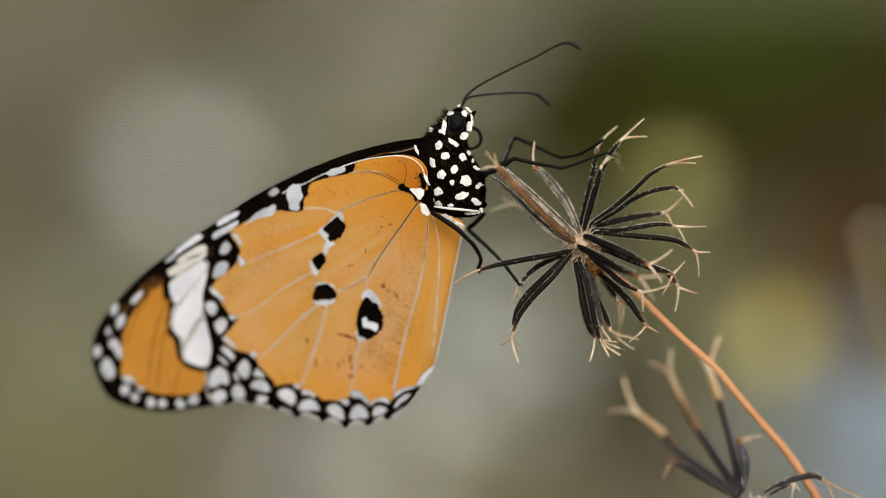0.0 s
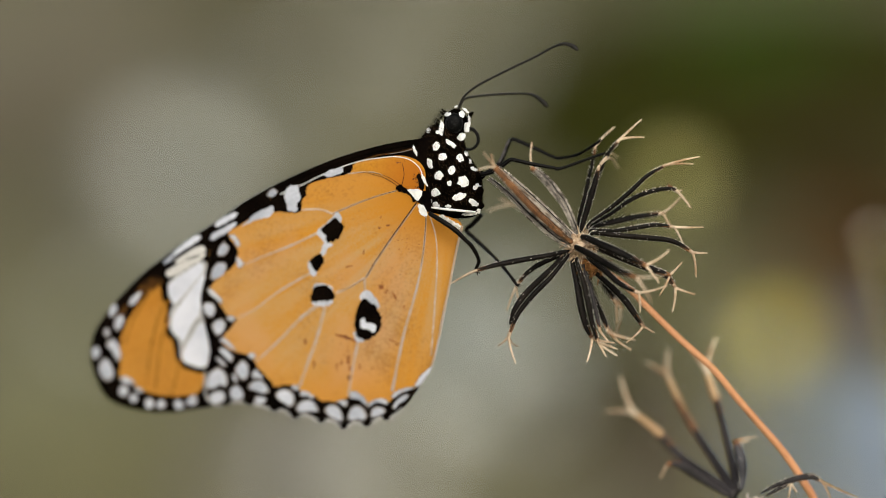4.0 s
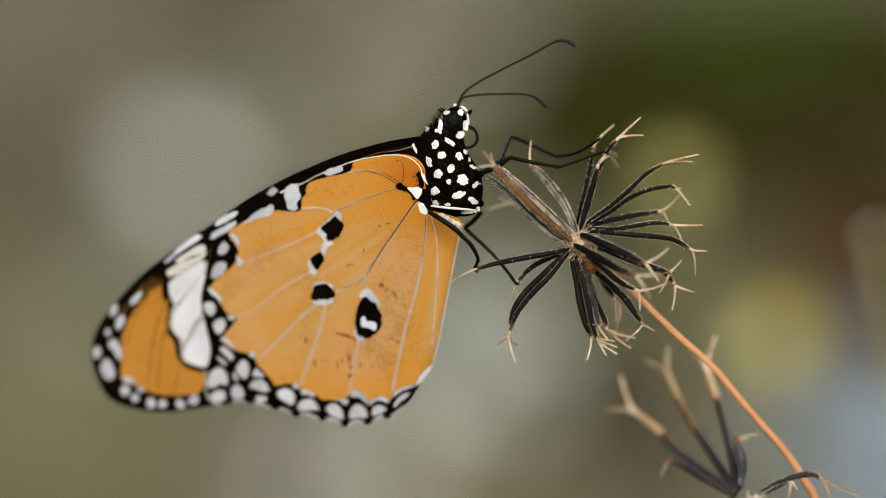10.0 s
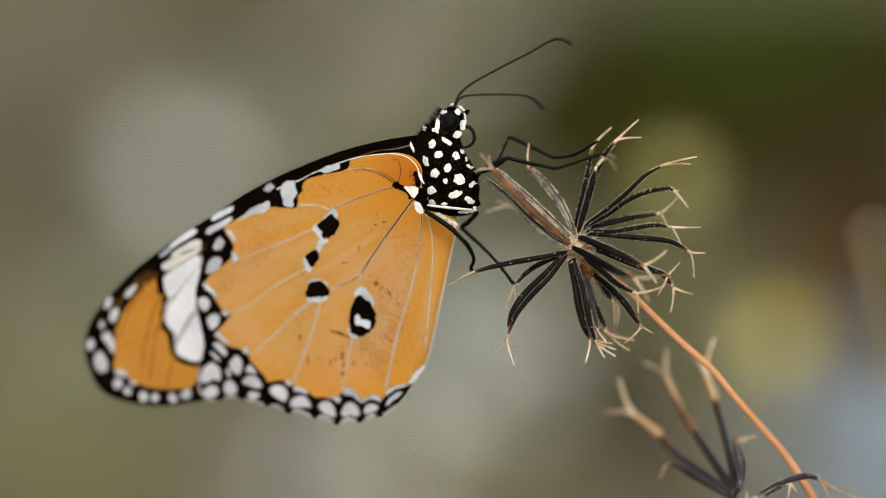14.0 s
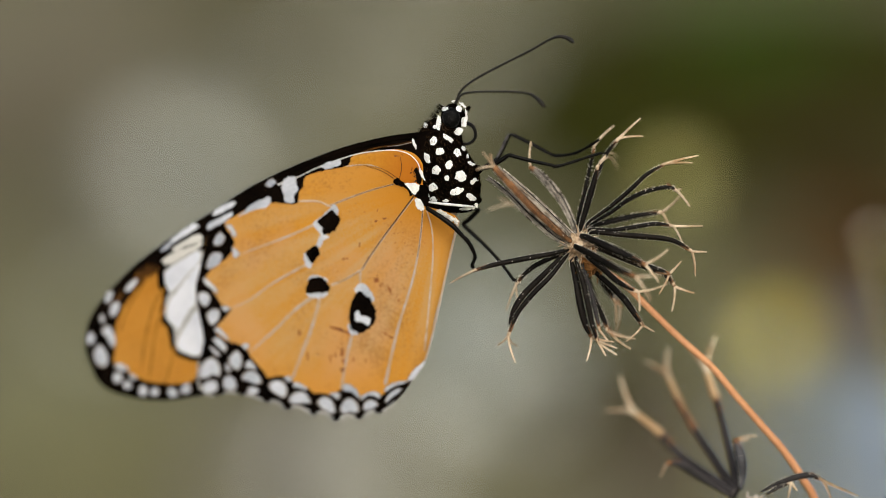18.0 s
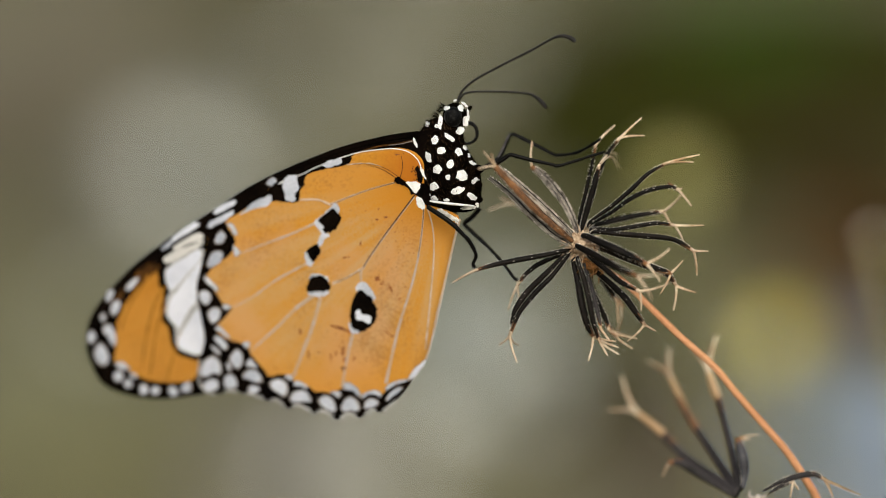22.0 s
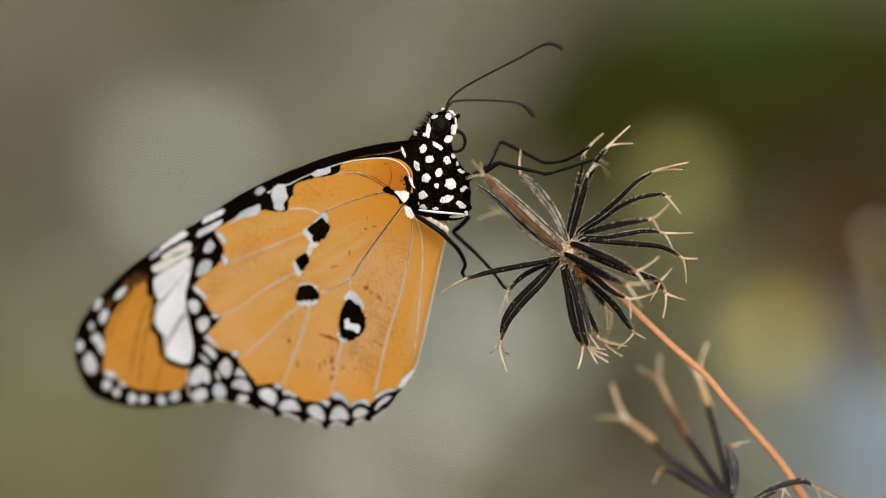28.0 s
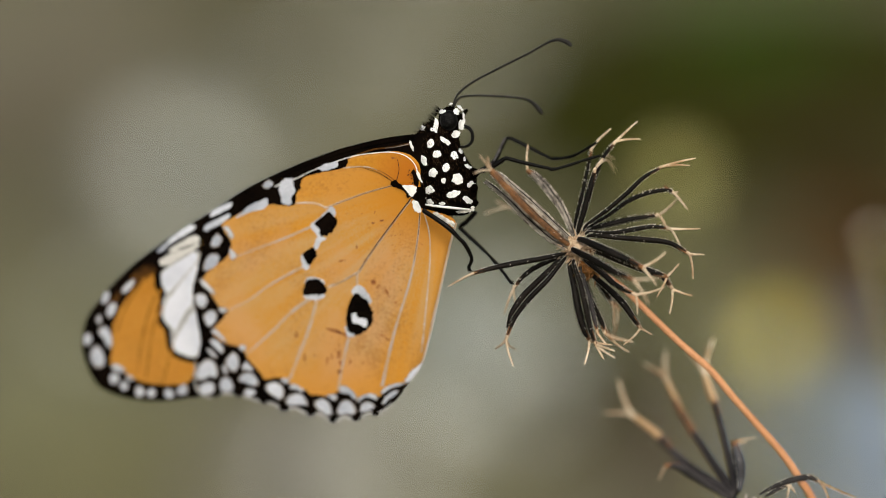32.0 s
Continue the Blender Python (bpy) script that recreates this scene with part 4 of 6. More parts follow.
    for outline in ([(-13.17, -4.26), (-12.41, -3.62), (-11.71, -3.11), (-11.14, -3.57), (-10.73, -4.03), (-11.08, -4.72), (-11.43, -5.23), (-12.48, -5.58), (-12.65, -4.83)], [(-14.35, -7.37), (-13.83, -7.02), (-13.24, -6.67), (-12.9, -7.48), (-13.19, -8.06), (-13.66, -8.52), (-14.07, -7.88)], [(-14.27, -11.53), (-14.09, -10.61), (-13.73, -10.03), (-12.97, -9.91), (-12.28, -10.2), (-11.76, -10.95), (-12.17, -11.47), (-13.28, -11.53)], [(-9.74, -13.66), (-9.56, -12.61), (-8.92, -11.28), (-8.28, -11.51), (-7.59, -12.09), (-7.19, -12.72), (-6.96, -13.65), (-7.2, -14.52), (-7.72, -15.1), (-8.54, -15.57), (-9.23, -15.34), (-9.63, -14.93)]):
        ragged = [(x + rng.uniform(-0.06, 0.06), y + rng.uniform(-0.06, 0.06)) for x, y in smooth(outline, 5)]
        fleck(hind, "black_spot", BLACK, ragged, 0.10)
    fleck(hind, "white_eyespot", BAND_WHITE, smooth([(-9.16, -13.43), (-8.76, -13.31), (-8.53, -13.77), (-8.06, -13.83), (-7.54, -14.06), (-7.78, -14.76), (-8.36, -14.47), (-9.11, -14.3)]), 0.14)
    fleck(hind, "black_base", BLACK, smooth([(-5.48, -0.22), (-5.02, 0.23), (-4.45, -0.11), (-3.53, -0.57), (-3.31, -1.14), (-3.71, -1.48), (-4.11, -0.8)]), 0.10)
    fleck(hind, "black_base", BLACK, smooth([(-3.02, 0.68), (-2.79, 1.36), (-2.56, 0.9), (-2.56, -0.01), (-2.91, -0.01)]), 0.09)
    fleck(hind, "black_base", BLACK, smooth([(-3.82, -0.91), (-3.08, -0.57), (-2.45, -0.35), (-1.94, -1.15), (-1.71, -2.74), (-2.28, -2.51), (-2.85, -1.82), (-3.31, -1.48)]), 0.08)
    for outline in ([(-4.28, -0.28), (-3.42, -0.17), (-2.85, -0.35), (-2.85, -0.86), (-3.19, -1.37), (-3.53, -1.14), (-3.82, -0.74)], [(-3.19, -1.82), (-2.79, -1.77), (-2.45, -2.23), (-2.28, -2.85), (-2.68, -2.96), (-3.08, -2.51)], [(-2.85, 1.36), (-2.56, 1.01), (-2.16, 0.05), (-2.45, 0.22), (-2.79, 0.79)]):
        fleck(hind, "white_base_mark", WHITE_FUR, smooth(outline, 4), 0.14)
    fleck(hind, "black_base", BLACK, smooth([(-3.36, 1.02), (-3.07, 1.41), (-2.85, 1.02), (-2.56, 0.22), (-2.73, -0.35), (-3.07, -0.12), (-3.13, 0.45)], 4), 0.07)
    for k in range(46):
        t = rng.random()
        x, y = (1 - t) * -3.53 + t * -2.96 + rng.gauss(0, 0.22), (1 - t) * 1.24 + t * -0.13 + rng.gauss(0, 0.25)
        fleck(hind, "dark_scale", DARK_VEIN, blot(x, y, rng.uniform(0.03, 0.09), rng.uniform(0.02, 0.05), rng.uniform(0, 180), 0.3), 0.065)
    # the raised costal rim of the hindwing; its white paints in the edge's highlight
    vein(hind, "rim", WHITE_FUR, [(-13.78, 0.97), (-11.58, 1.87), (-9.15, 2.65), (-7.08, 2.98), (-5.47, 3.08), (-4.1, 2.79), (-3.19, 2.1), (-2.79, 1.36)], 0.04, 0.06, 0.05)
    vein(hind, "rim", WHITE_FUR, [(-13.78, 0.97), (-14.95, 0.34), (-16.11, -0.05), (-17.28, -0.62)], 0.035, 0.06, 0.08)
    def pale_vein(points, first, last):
        vein(hind, "vein", VEIN_GREY if first > 0.125 or last > 0.125 else VEIN, points, first, last)

    pale_vein([(-5.36, -0.33), (-6.86, -0.73), (-8.58, -1.29), (-10.32, -1.97), (-12, -2.65)], 0.07, 0.10)
    pale_vein([(-12, -2.65), (-13.22, -2.19), (-15.54, -2.24), (-17.88, -2.35), (-20.52, -3.26)], 0.10, 0.06)
    pale_vein([(-3.42, -1.71), (-4.8, -3.59), (-6.24, -5.59), (-7.57, -7.54), (-8.56, -9.15)], 0.12, 0.12)
    pale_vein([(-8.68, -9.15), (-8.68, -10.01), (-8.63, -10.99)], 0.10, 0.14)
    pale_vein([(-8.68, -9.15), (-10.25, -10.13), (-11.64, -10.71)], 0.09, 0.12)
    pale_vein([(-13.51, -11.93), (-15.33, -13.34), (-17.4, -15.44), (-19.31, -17.21), (-20.3, -18.1)], 0.20, 0.06)
    pale_vein([(-2.39, -2.62), (-2.57, -5.42), (-2.97, -8.28), (-3.55, -10.87), (-4.48, -14.05), (-5.18, -16.95), (-5.95, -20.86)], 0.08, 0.16)
    pale_vein([(-2, -2.96), (-1.43, -5.01), (-1.31, -7.99), (-1.6, -12.59), (-1.95, -17.22)], 0.06, 0.10)
    pale_vein([(-5.02, 0.23), (-6.28, 1.04), (-8, 1.56), (-10.31, 1.41)], 0.07, 0.06)
    pale_vein([(-11.17, 1.3), (-12.62, 1.08), (-14.36, 0.51)], 0.05, 0.04)
    pale_vein([(-13.52, -4.6), (-16.15, -5.81), (-19.08, -6.96), (-21.33, -7.89)], 0.13, 0.05)
    pale_vein([(-12.82, -12.16), (-13.54, -14.96), (-14.61, -17.88), (-15.51, -20.35)], 0.20, 0.14)
    pale_vein([(-9.41, -15.63), (-10, -18.43), (-10.49, -21.36)], 0.14, 0.12)
    pale_vein([(-14.25, -8.69), (-17.36, -10.44), (-20.02, -12.37), (-22.09, -13.43)], 0.13, 0.05)
    pale_vein([(1.25, -3.88), (0.69, -6.27), (0, -9.7), (-0.8, -13.74), (-1.43, -16.63), (-1.95, -18.26), (-2.87, -19.43)], 0.13, 0.07)
    # thin dark cores of the upper veins
    for points in ([(-5.36, -0.33), (-6.86, -0.73), (-8.58, -1.29), (-10.32, -1.97), (-11.83, -2.6)], [(-2.39, -2.74), (-2.57, -5.42), (-2.91, -7.99)], [(-5.02, 0.23), (-6.28, 1.04), (-8, 1.51), (-9.73, 1.46)], [(-8.68, -9.26), (-10.13, -10.07), (-11.41, -10.59)], [(-11.23, 1.18), (-12.62, 0.96), (-14.25, 0.46)]):
        vein(hind, "dark_vein_line", DARK_VEIN, points, 0.035, 0.02, 0.045)
    vein(hind, "dark_vein_line", DARK_VEIN, [(-3.31, -1.48), (-4.8, -3.53), (-6.24, -5.53), (-7.57, -7.48), (-8.5, -9.03)], 0.075, 0.045, 0.06)
    vein(hind, "dark_vein_line", DARK_VEIN, [(-4.91, 0.01), (-4.62, 1.26), (-4.79, 2.39)], 0.045, 0.025, 0.06)
    vein(hind, "dark_vein_line", DARK_VEIN, [(-5.02, -0.05), (-6.57, 0.93), (-8.29, 1.45)], 0.045, 0.02, 0.06)
    for k in range(75):
        cx, cy = rng.choice(((-6.87, -3.98), (-6.78, -10.41), (-10.64, -17.56), (-4.46, -6.27), (-13.91, -17.87), (-4.88, -12.31)))
        x, y = cx + rng.gauss(0, 1.1), cy + rng.gauss(0, 1.3)
        q = rng.uniform(0.015, 0.045) * (2.6 if k % 12 == 0 else 1)
        fleck(hind, "stain", STAIN, blot(x, y, q * rng.uniform(1, 2.4), q, rng.choice((20, 70, 100, 150)) + rng.uniform(-15, 15), 0.4), 0.035)

    # scratches and rubbed marks
    fleck(hind, "stain", STAIN, blot(-10.28, -15.46, 1.25, 0.14, -18, 0.45, 11, 0, 1), 0.04)
    fleck(hind, "stain", STAIN, blot(-10.86, -15.17, 0.46, 0.11, 0, 0.45, 11, 0, 1), 0.04)
    fleck(hind, "stain", STAIN, blot(-10.46, -17.62, 0.23, 0.51, 0, 0.45, 11, 0, 1), 0.04)
    fleck(hind, "stain", STAIN, blot(-10.24, -18.55, 0.17, 0.29, 10, 0.45, 11, 0, 1), 0.04)
    fleck(hind, "stain", STAIN, blot(-10.3, -19.48, 0.29, 0.23, 0, 0.45, 11, 0, 1), 0.04)
    fleck(hind, "stain", STAIN, blot(-11.64, -18.33, 0.11, 0.40, 0, 0.45, 11, 0, 1), 0.04)
    fleck(hind, "stain", STAIN, blot(-11.17, -17.85, 0.11, 0.29, 20, 0.45, 11, 0, 1), 0.04)
    fleck(hind, "stain", STAIN, blot(-7.01, -10.12, 0.34, 0.23, -20, 0.45, 11, 0, 1), 0.04)
    fleck(hind, "stain", STAIN, blot(-6.55, -10.64, 0.17, 0.11, 0, 0.45, 11, 0, 1), 0.04)
    fleck(hind, "stain", STAIN, blot(-5.63, -11.1, 0.11, 0.34, 20, 0.45, 11, 0, 1), 0.04)
    fleck(hind, "stain", STAIN, blot(-5.93, -15.61, 0.51, 0.09, -30, 0.45, 11, 0, 1), 0.04)
    fleck(hind, "stain", STAIN, blot(-5.35, -15.96, 0.17, 0.11, 0, 0.45, 11, 0, 1), 0.04)
    fleck(hind, "stain", STAIN, blot(-14.89, -15.78, 0.17, 0.40, 0, 0.45, 11, 0, 1), 0.04)
    fleck(hind, "stain", STAIN, blot(-5.13, 2.51, 0.40, 0.11, 10, 0.45, 11, 0, 1), 0.04)
    fleck(hind, "stain", STAIN, blot(-4.73, 2.62, 0.23, 0.17, 0, 0.45, 11, 0, 1), 0.04)
    fleck(hind, "stain", STAIN, blot(-10.23, -8, 0.34, 0.09, 10, 0.45, 11, 0, 1), 0.04)
    fleck(hind, "stain", STAIN, blot(-14.03, -18.11, 0.11, 0.40, 10, 0.45, 11, 0, 1), 0.04)
    fleck(hind, "stain", STAIN, blot(-9.25, -18.31, 0.17, 0.29, 0, 0.45, 11, 0, 1), 0.04)
    fleck(hind, "stain", STAIN, blot(-7.92, -7.88, 0.17, 0.09, 0, 0.45, 11, 0, 1), 0.04)
    fleck(hind, "stain", STAIN, blot(-6.29, -3.87, 0.23, 0.11, 20, 0.45, 11, 0, 1), 0.04)
    fleck(hind, "stain", STAIN, blot(-7.1, -4.09, 0.17, 0.09, 0, 0.45, 11, 0, 1), 0.04)

    # thorax: a loft down the body's axis
    loft = spline([(-0.57, 6.49, 0.80), (-0.51, 5.63, 1.94), (-0.74, 4.37, 2.34), (-0.4, 2.89, 2.62), (0.06, 1.74, 2.91), (0.29, 0.88, 3.02), (0.46, -0.83, 2.96), (0.63, -2.04, 2.68), (0.69, -2.72, 2.28), (0.75, -3.12, 1.25)], 5)

    def section(y):
        for a, b in zip(loft, loft[1:]):
            if a[1] >= y >= b[1]:
                t = (a[1] - y) / (a[1] - b[1])
                return a[0] + (b[0] - a[0]) * t, a[2] + (b[2] - a[2]) * t
        return (loft[0][0], loft[0][2]) if y > loft[0][1] else (loft[-1][0], loft[-1][2])

    def chest(x, y):
        c, h = section(y)
        q = min(abs(x - c) / h, 0.97)
        return -1.4 + 0.92 * h * math.sqrt(1 - q * q)

    def belly(x, y):
        return 0.6

    bm = bmesh.new()
    rings = [[bm.verts.new((c + h * math.cos(2 * math.pi * k / 26), y, -1.4 + 0.92 * h * math.sin(2 * math.pi * k / 26))) for k in range(26)] for c, y, h in loft]
    for upper, under in zip(rings, rings[1:]):
        for k in range(26):
            bm.faces.new((upper[k], upper[(k + 1) % 26], under[(k + 1) % 26], under[k]))
    bm.faces.new(rings[0])
    bm.faces.new(rings[-1])
    for v in bm.verts:
        v.co += v.co.normalized() * 0.06 * noise.noise(v.co * 2.2)
    thorax = part("thorax", bm, FUR, root, "furry black thorax dotted with white")
    for x, y, wide, tall, turn in (
            (*(-2.11, 5.76), 0.23, 0.29, 0),
            (*(-1.11, 5.53), 0.31, 0.23, 0),
            (*(-2.91, 4.22), 0.25, 0.43, -25),
            (*(-1.37, 4.1), 0.36, 0.46, -10),
            (*(0.12, 4.39), 0.68, 0.26, -36),
            (*(-0.68, 3.02), 0.48, 0.40, 0),
            (*(1.09, 2.91), 0.40, 0.46, 20),
            (*(-1.99, 2.39), 0.34, 0.60, 22),
            (*(-1.08, 1.2), 0.48, 0.48, 0),
            (*(0.23, 1.65), 0.37, 0.48, -30),
            (*(1.37, 0.51), 0.60, 0.60, 0),
            (*(0, 0.34), 0.26, 0.29, 0),
            (*(-1.42, -0.57), 0.51, 0.46, 20),
            (*(0.97, -0.97), 0.71, 0.37, 22),
            (*(2.57, 1.77), 0.51, 0.21, -28),
            (*(2.74, 0.06), 0.46, 0.29, 35),
            (*(2.45, -1.6), 0.60, 0.31, -28),
            (*(-1.37, -1.77), 0.40, 0.26, -10),
            (*(-0.11, -1.94), 0.34, 0.16, 0),
            (*(-1.88, -1.43), 0.15, 0.26, 0),
            (*(1.71, 3.36), 0.29, 0.20, -45),
            (*(2.11, 2.62), 0.15, 0.26, 10),
            (*(-2.45, 3.59), 0.10, 0.14, 0)):
        part("white_spot", dome(jag(blot(x, y, wide * 0.93, tall * 0.93, turn, 0.15, 11), 0.06, 0.08), chest, 0.06), WHITE_FUR, thorax)
    for x, y, wide, tall, turn in ((*(-0.17, -3.37), 1.0, 0.28, -32), (*(0.69, -3.82), 0.55, 0.22, -40), (*(2.05, -2.68), 0.75, 0.24, 12), (*(2.97, -2.4), 0.2, 0.3, 0)):
        part("pale_tuft", dome(jag(blot(x, y, wide, tall, turn, 0.2, 12), 0.10, 0.10), belly, 0.09), RIM_FUR, thorax, "pale grey-white tuft on the breast")
    bm = bmesh.new()
    tube(bm, spline([(*(-1.82, -2.05), 1.15), (*(-0.57, -2.23), 1.5), (*(1.14, -2.4), 1.35), (*(2.56, -2.52), 0.7)], 6), taper(0.08, 0.13, 0.09), 8)
    part("white_bar", bm, WHITE_FUR, thorax, "white bar along the breast")
    # a fringe of hair on breast, nape and brow
    hair = bmesh.new()
    rng = random.Random(8)
    for k in range(520):
        y = rng.uniform(loft[-1][1], loft[0][1])
        c, h = section(y)
        a = rng.uniform(0, 2 * math.pi)
        n = Vector((math.cos(a), rng.uniform(-0.1, 0.5), math.sin(a) * 0.9)).normalized()
        p = Vector((c + math.cos(a) * h * 0.98, y, -1.4 + math.sin(a) * h * 0.9))
        if math.sin(a) > 0.35 and k % 3:
            continue
        s = n.cross(Vector((0, 1, 0.3))).normalized() * 0.035
        tip = p + n * rng.uniform(0.2, 0.65) + Vector((-0.15, 0.2, 0)) * rng.random()
        hair.faces.new([hair.verts.new(q) for q in (p - s, p + s, tip)])
    for k in range(130):
        t = rng.random()
        p = Vector((-3.13, 4.09)).to_3d() * (1 - t) + Vector((-0.46, 7.65)).to_3d() * t + Vector((rng.uniform(0, 0.4), 0, -1.4 + rng.uniform(-1.2, 1.2)))
        tip = p + Vector((-0.75, 0.55, rng.uniform(-0.3, 0.3))) * rng.uniform(0.3, 1.1)
        s = Vector((0.03, 0.03, 0))
        hair.faces.new([hair.verts.new(q) for q in (p - s, p + s, tip)])
    part("hair", hair, FUR, thorax)
    down = bmesh.new()
    for k in range(800):
        y = rng.uniform(loft[-1][1] + 0.5, loft[0][1] - 0.5)
        c, h = section(y)
        x = c + rng.uniform(-0.95, 0.95) * h
        p = Vector((x, y, chest(x, y) - 0.02))
        tip = p + Vector((rng.uniform(-0.25, 0.1), rng.uniform(0.05, 0.35), 0.12)) * rng.uniform(0.6, 1.4)
        s = Vector((0.022, 0.008, 0))
        down.faces.new([down.verts.new(q) for q in (p - s, p + s, tip)])
    part("down", down, BROWN_FUR, thorax, "sparse brown down")

    # abdomen, between the wings
    bm = bmesh.new()
    tube(bm, spline([(*(0.34, -2.63), -1.5), (*(-0.17, -5.13), -2.0), (*(-0.85, -7.41), -2.6), (*(-1.71, -9.99), -3.3), (*(-2.29, -11.72), -3.8)], 5),
         lambda t: 0.95 * math.sqrt(max(0.02, 1 - (2 * t - 0.85) ** 2 * 0.75)), 14)
    part("abdomen", bm, ABDOMEN, root, "pale scaled abdomen between the wings")

    # head with eyes, palps and coiled tongue
    hx, hy = (0.62, 6.57)
    hz = -0.75
    bm = bmesh.new()
    bmesh.ops.create_uvsphere(bm, u_segments=20, v_segments=14, radius=1.0)
    for v in bm.verts:
        v.co = Vector((hx + v.co.x * 1.2, hy + v.co.y * 1.4, hz + v.co.z * 1.3)) + v.co * 0.07 * noise.noise(v.co * 4)
    head = part("head", bm, FUR, root, "black head with white marks")
    for side in (1, -1):
        bm = bmesh.new()
        bmesh.ops.create_uvsphere(bm, u_segments=20, v_segments=14, radius=1.0)
        for v in bm.verts:
            v.co = Vector((hx - 0.12 + v.co.x * 0.92, hy - 0.1 + v.co.y * 1.05, hz + side * 0.85 + v.co.z * 0.72))
        part("eye", bm, EYE, head, "glossy black compound eye")

    def brow(x, y):
        q = min(((x - hx) / 1.25) ** 2 + ((y - hy) / 1.45) ** 2, 0.9)
        return hz + 1.5 * math.sqrt(1 - q)

    for x, y, wide, tall, turn in ((*(-0.80, 5.95), 0.26, 0.80, -2), (*(-0.17, 7.35), 0.36, 0.22, 10), (*(1.26, 7.35), 0.3, 0.36, 30), (*(1.77, 6.04), 0.30, 0.52, -5), (*(2, 6.78), 0.11, 0.62, 8), (*(1.2, 5.07), 0.48, 0.36, 15), (*(1.66, 7.75), 0.4, 0.12, -40), (*(0.69, 8.15), 0.2, 0.1, 20)):
        part("white_spot", dome(jag(blot(x, y, wide, tall, turn, 0.13, 11), 0.05, 0.08), lambda p, q: max(brow(p, q), chest(p, q)), 0.06), WHITE_FUR, head)
    for dz in (0.35, -0.35):
        bm = bmesh.new()
        tube(bm, spline([(*(1.59, 6.34), -1.4 + dz), (*(1.93, 7.13), -1.2 + dz), (*(2.38, 7.64), -1.1 + dz)], 4), taper(0.2, 0.24, 0.1), 7)
        part("palp", bm, FUR, head)
    bm = bmesh.new()
    tube(bm, spline([(1.67, 5.8, -1), (2.18, 5.91, -0.9), (2.69, 5.57, -0.8), (2.92, 4.82, -0.8), (2.69, 4.19, -0.8), (2.12, 3.85, -0.8), (1.38, 3.92, -1)], 7),
         lambda t: 0.22 - 0.08 * t, 8)
    part("tongue", bm, CHITIN, head, "black coiled proboscis")

    # antennae
    feelers = []
    for points in ([(0.86, 7.73, -0.6), (1.09, 8.47, -0.5), (1.54, 9.25, -0.3), (2.85, 10.26, 0), (5.69, 11.71, 0.4), (8.52, 13.05, 0.8), (10.5, 14.11, 1), (11.51, 14.38, 1.2), (12.35, 14.14, 1.4), (12.85, 13.72, 1.6)], [(0.86, 7.74, -0.8), (1.2, 8.55, -0.85), (1.84, 9.08, -0.9), (4.02, 9.39, -1.0), (6.91, 9.55, -1.3), (8.36, 9.45, -1.5), (9.24, 8.95, -1.6), (9.99, 8.21, -1.7)]):
        bm = bmesh.new()
        tube(bm, spline(points, 7), lambda t: 0.12 + 0.18 * max(0, (t - 0.66) / 0.34) ** 1.1 - 0.16 * max(0, (t - 0.93) / 0.07), 8)
        feelers.append((part("antenna", bm, FEELER, root, "thin black clubbed antenna"), Vector(points[0])))

    # legs: hip, knee, ankle and the foot on the seed head
    legs = []
    def leg(points, thick, scaled=()):
        bm = bmesh.new()
        path = spline(points, 6)
        n = len(path) - 1
        # thigh, shin and foot swell between narrow joints
        joints = (0.0, 0.36, 0.66, 0.78, 0.88, 1.0)

        def girth(t):
            for a, b in zip(joints, joints[1:]):
                if t <= b:
                    return thick * (1.12 - 0.5 * t) * (0.84 + 0.2 * math.sin(math.pi * (t - a) / (b - a)))
            return thick * 0.6
        tube(bm, path, girth, 9)
        rng = random.Random(round(points[0][1] * 10))
        for k in range(3, n - 1):
            for again in range(2):
                way = (path[k + 1] - path[k - 1]).normalized()
                out = Vector((rng.uniform(-1, 1), rng.uniform(-1, 1), rng.uniform(-0.3, 1)))
                out = (out - way * out.dot(way)).normalized()
                p = path[k] + out * girth(k / n) * 0.9
                s = way * 0.035
                bm.faces.new([bm.verts.new(c) for c in (p - s, p + s, p + out * rng.uniform(0.10, 0.22) + way * 0.22)])
        # two claws
        way = (path[-1] - path[-3]).normalized()
        for s in (-1, 1):
            off = way.cross(Vector((0, 0, 1))) * 0.12 * s
            tube(bm, [path[-1] - way * 0.1, path[-1] + way * 0.15 + off, path[-1] + way * 0.22 + off + Vector((0, -0.16, 0.03))], lambda t: 0.07 * (1 - 0.8 * t) + 0.01, 5)
        limb = part("leg", bm, CHITIN, root, "thin black jointed leg")
        # grey scales in patches along thigh and shin, the legs' sheen painted in with them
        for first, last, size in scaled:
            bm = bmesh.new()
            line = [p + Vector((-0.35, 0.15, 0.9)).normalized() * girth(i / n) * 0.75 for i, p in enumerate(path) if first <= i / n <= last]
            tube(bm, line, lambda t: size * math.sqrt(max(0.02, 1 - (2 * t - 1) ** 2)) * (1 + 0.25 * math.sin(t * 23)), 6)
            part("scales", bm, LEG_GREY, limb, "grey scales with the leg's sheen put into their colour")
        legs.append((limb, Vector(points[0]), Vector(points[-1])))

    leg([(3.78, 1.51, -1), (4.59, 1.98, -1.3), (5.23, 2.68, -1.6), (6.05, 4.6, -2.2), (6.34, 4.88, -2.2), (6.8, 4.83, -2.2), (8.63, 4.01, -2), (10.57, 3.09, -1.8), (11.25, 2.96, -1.6), (12.84, 3.24, -1.2), (14.01, 3.84, -0.6), (15.22, 4.67, 0)], 0.23, ((0.14, 0.36, 0.15), (0.40, 0.50, 0.06)))
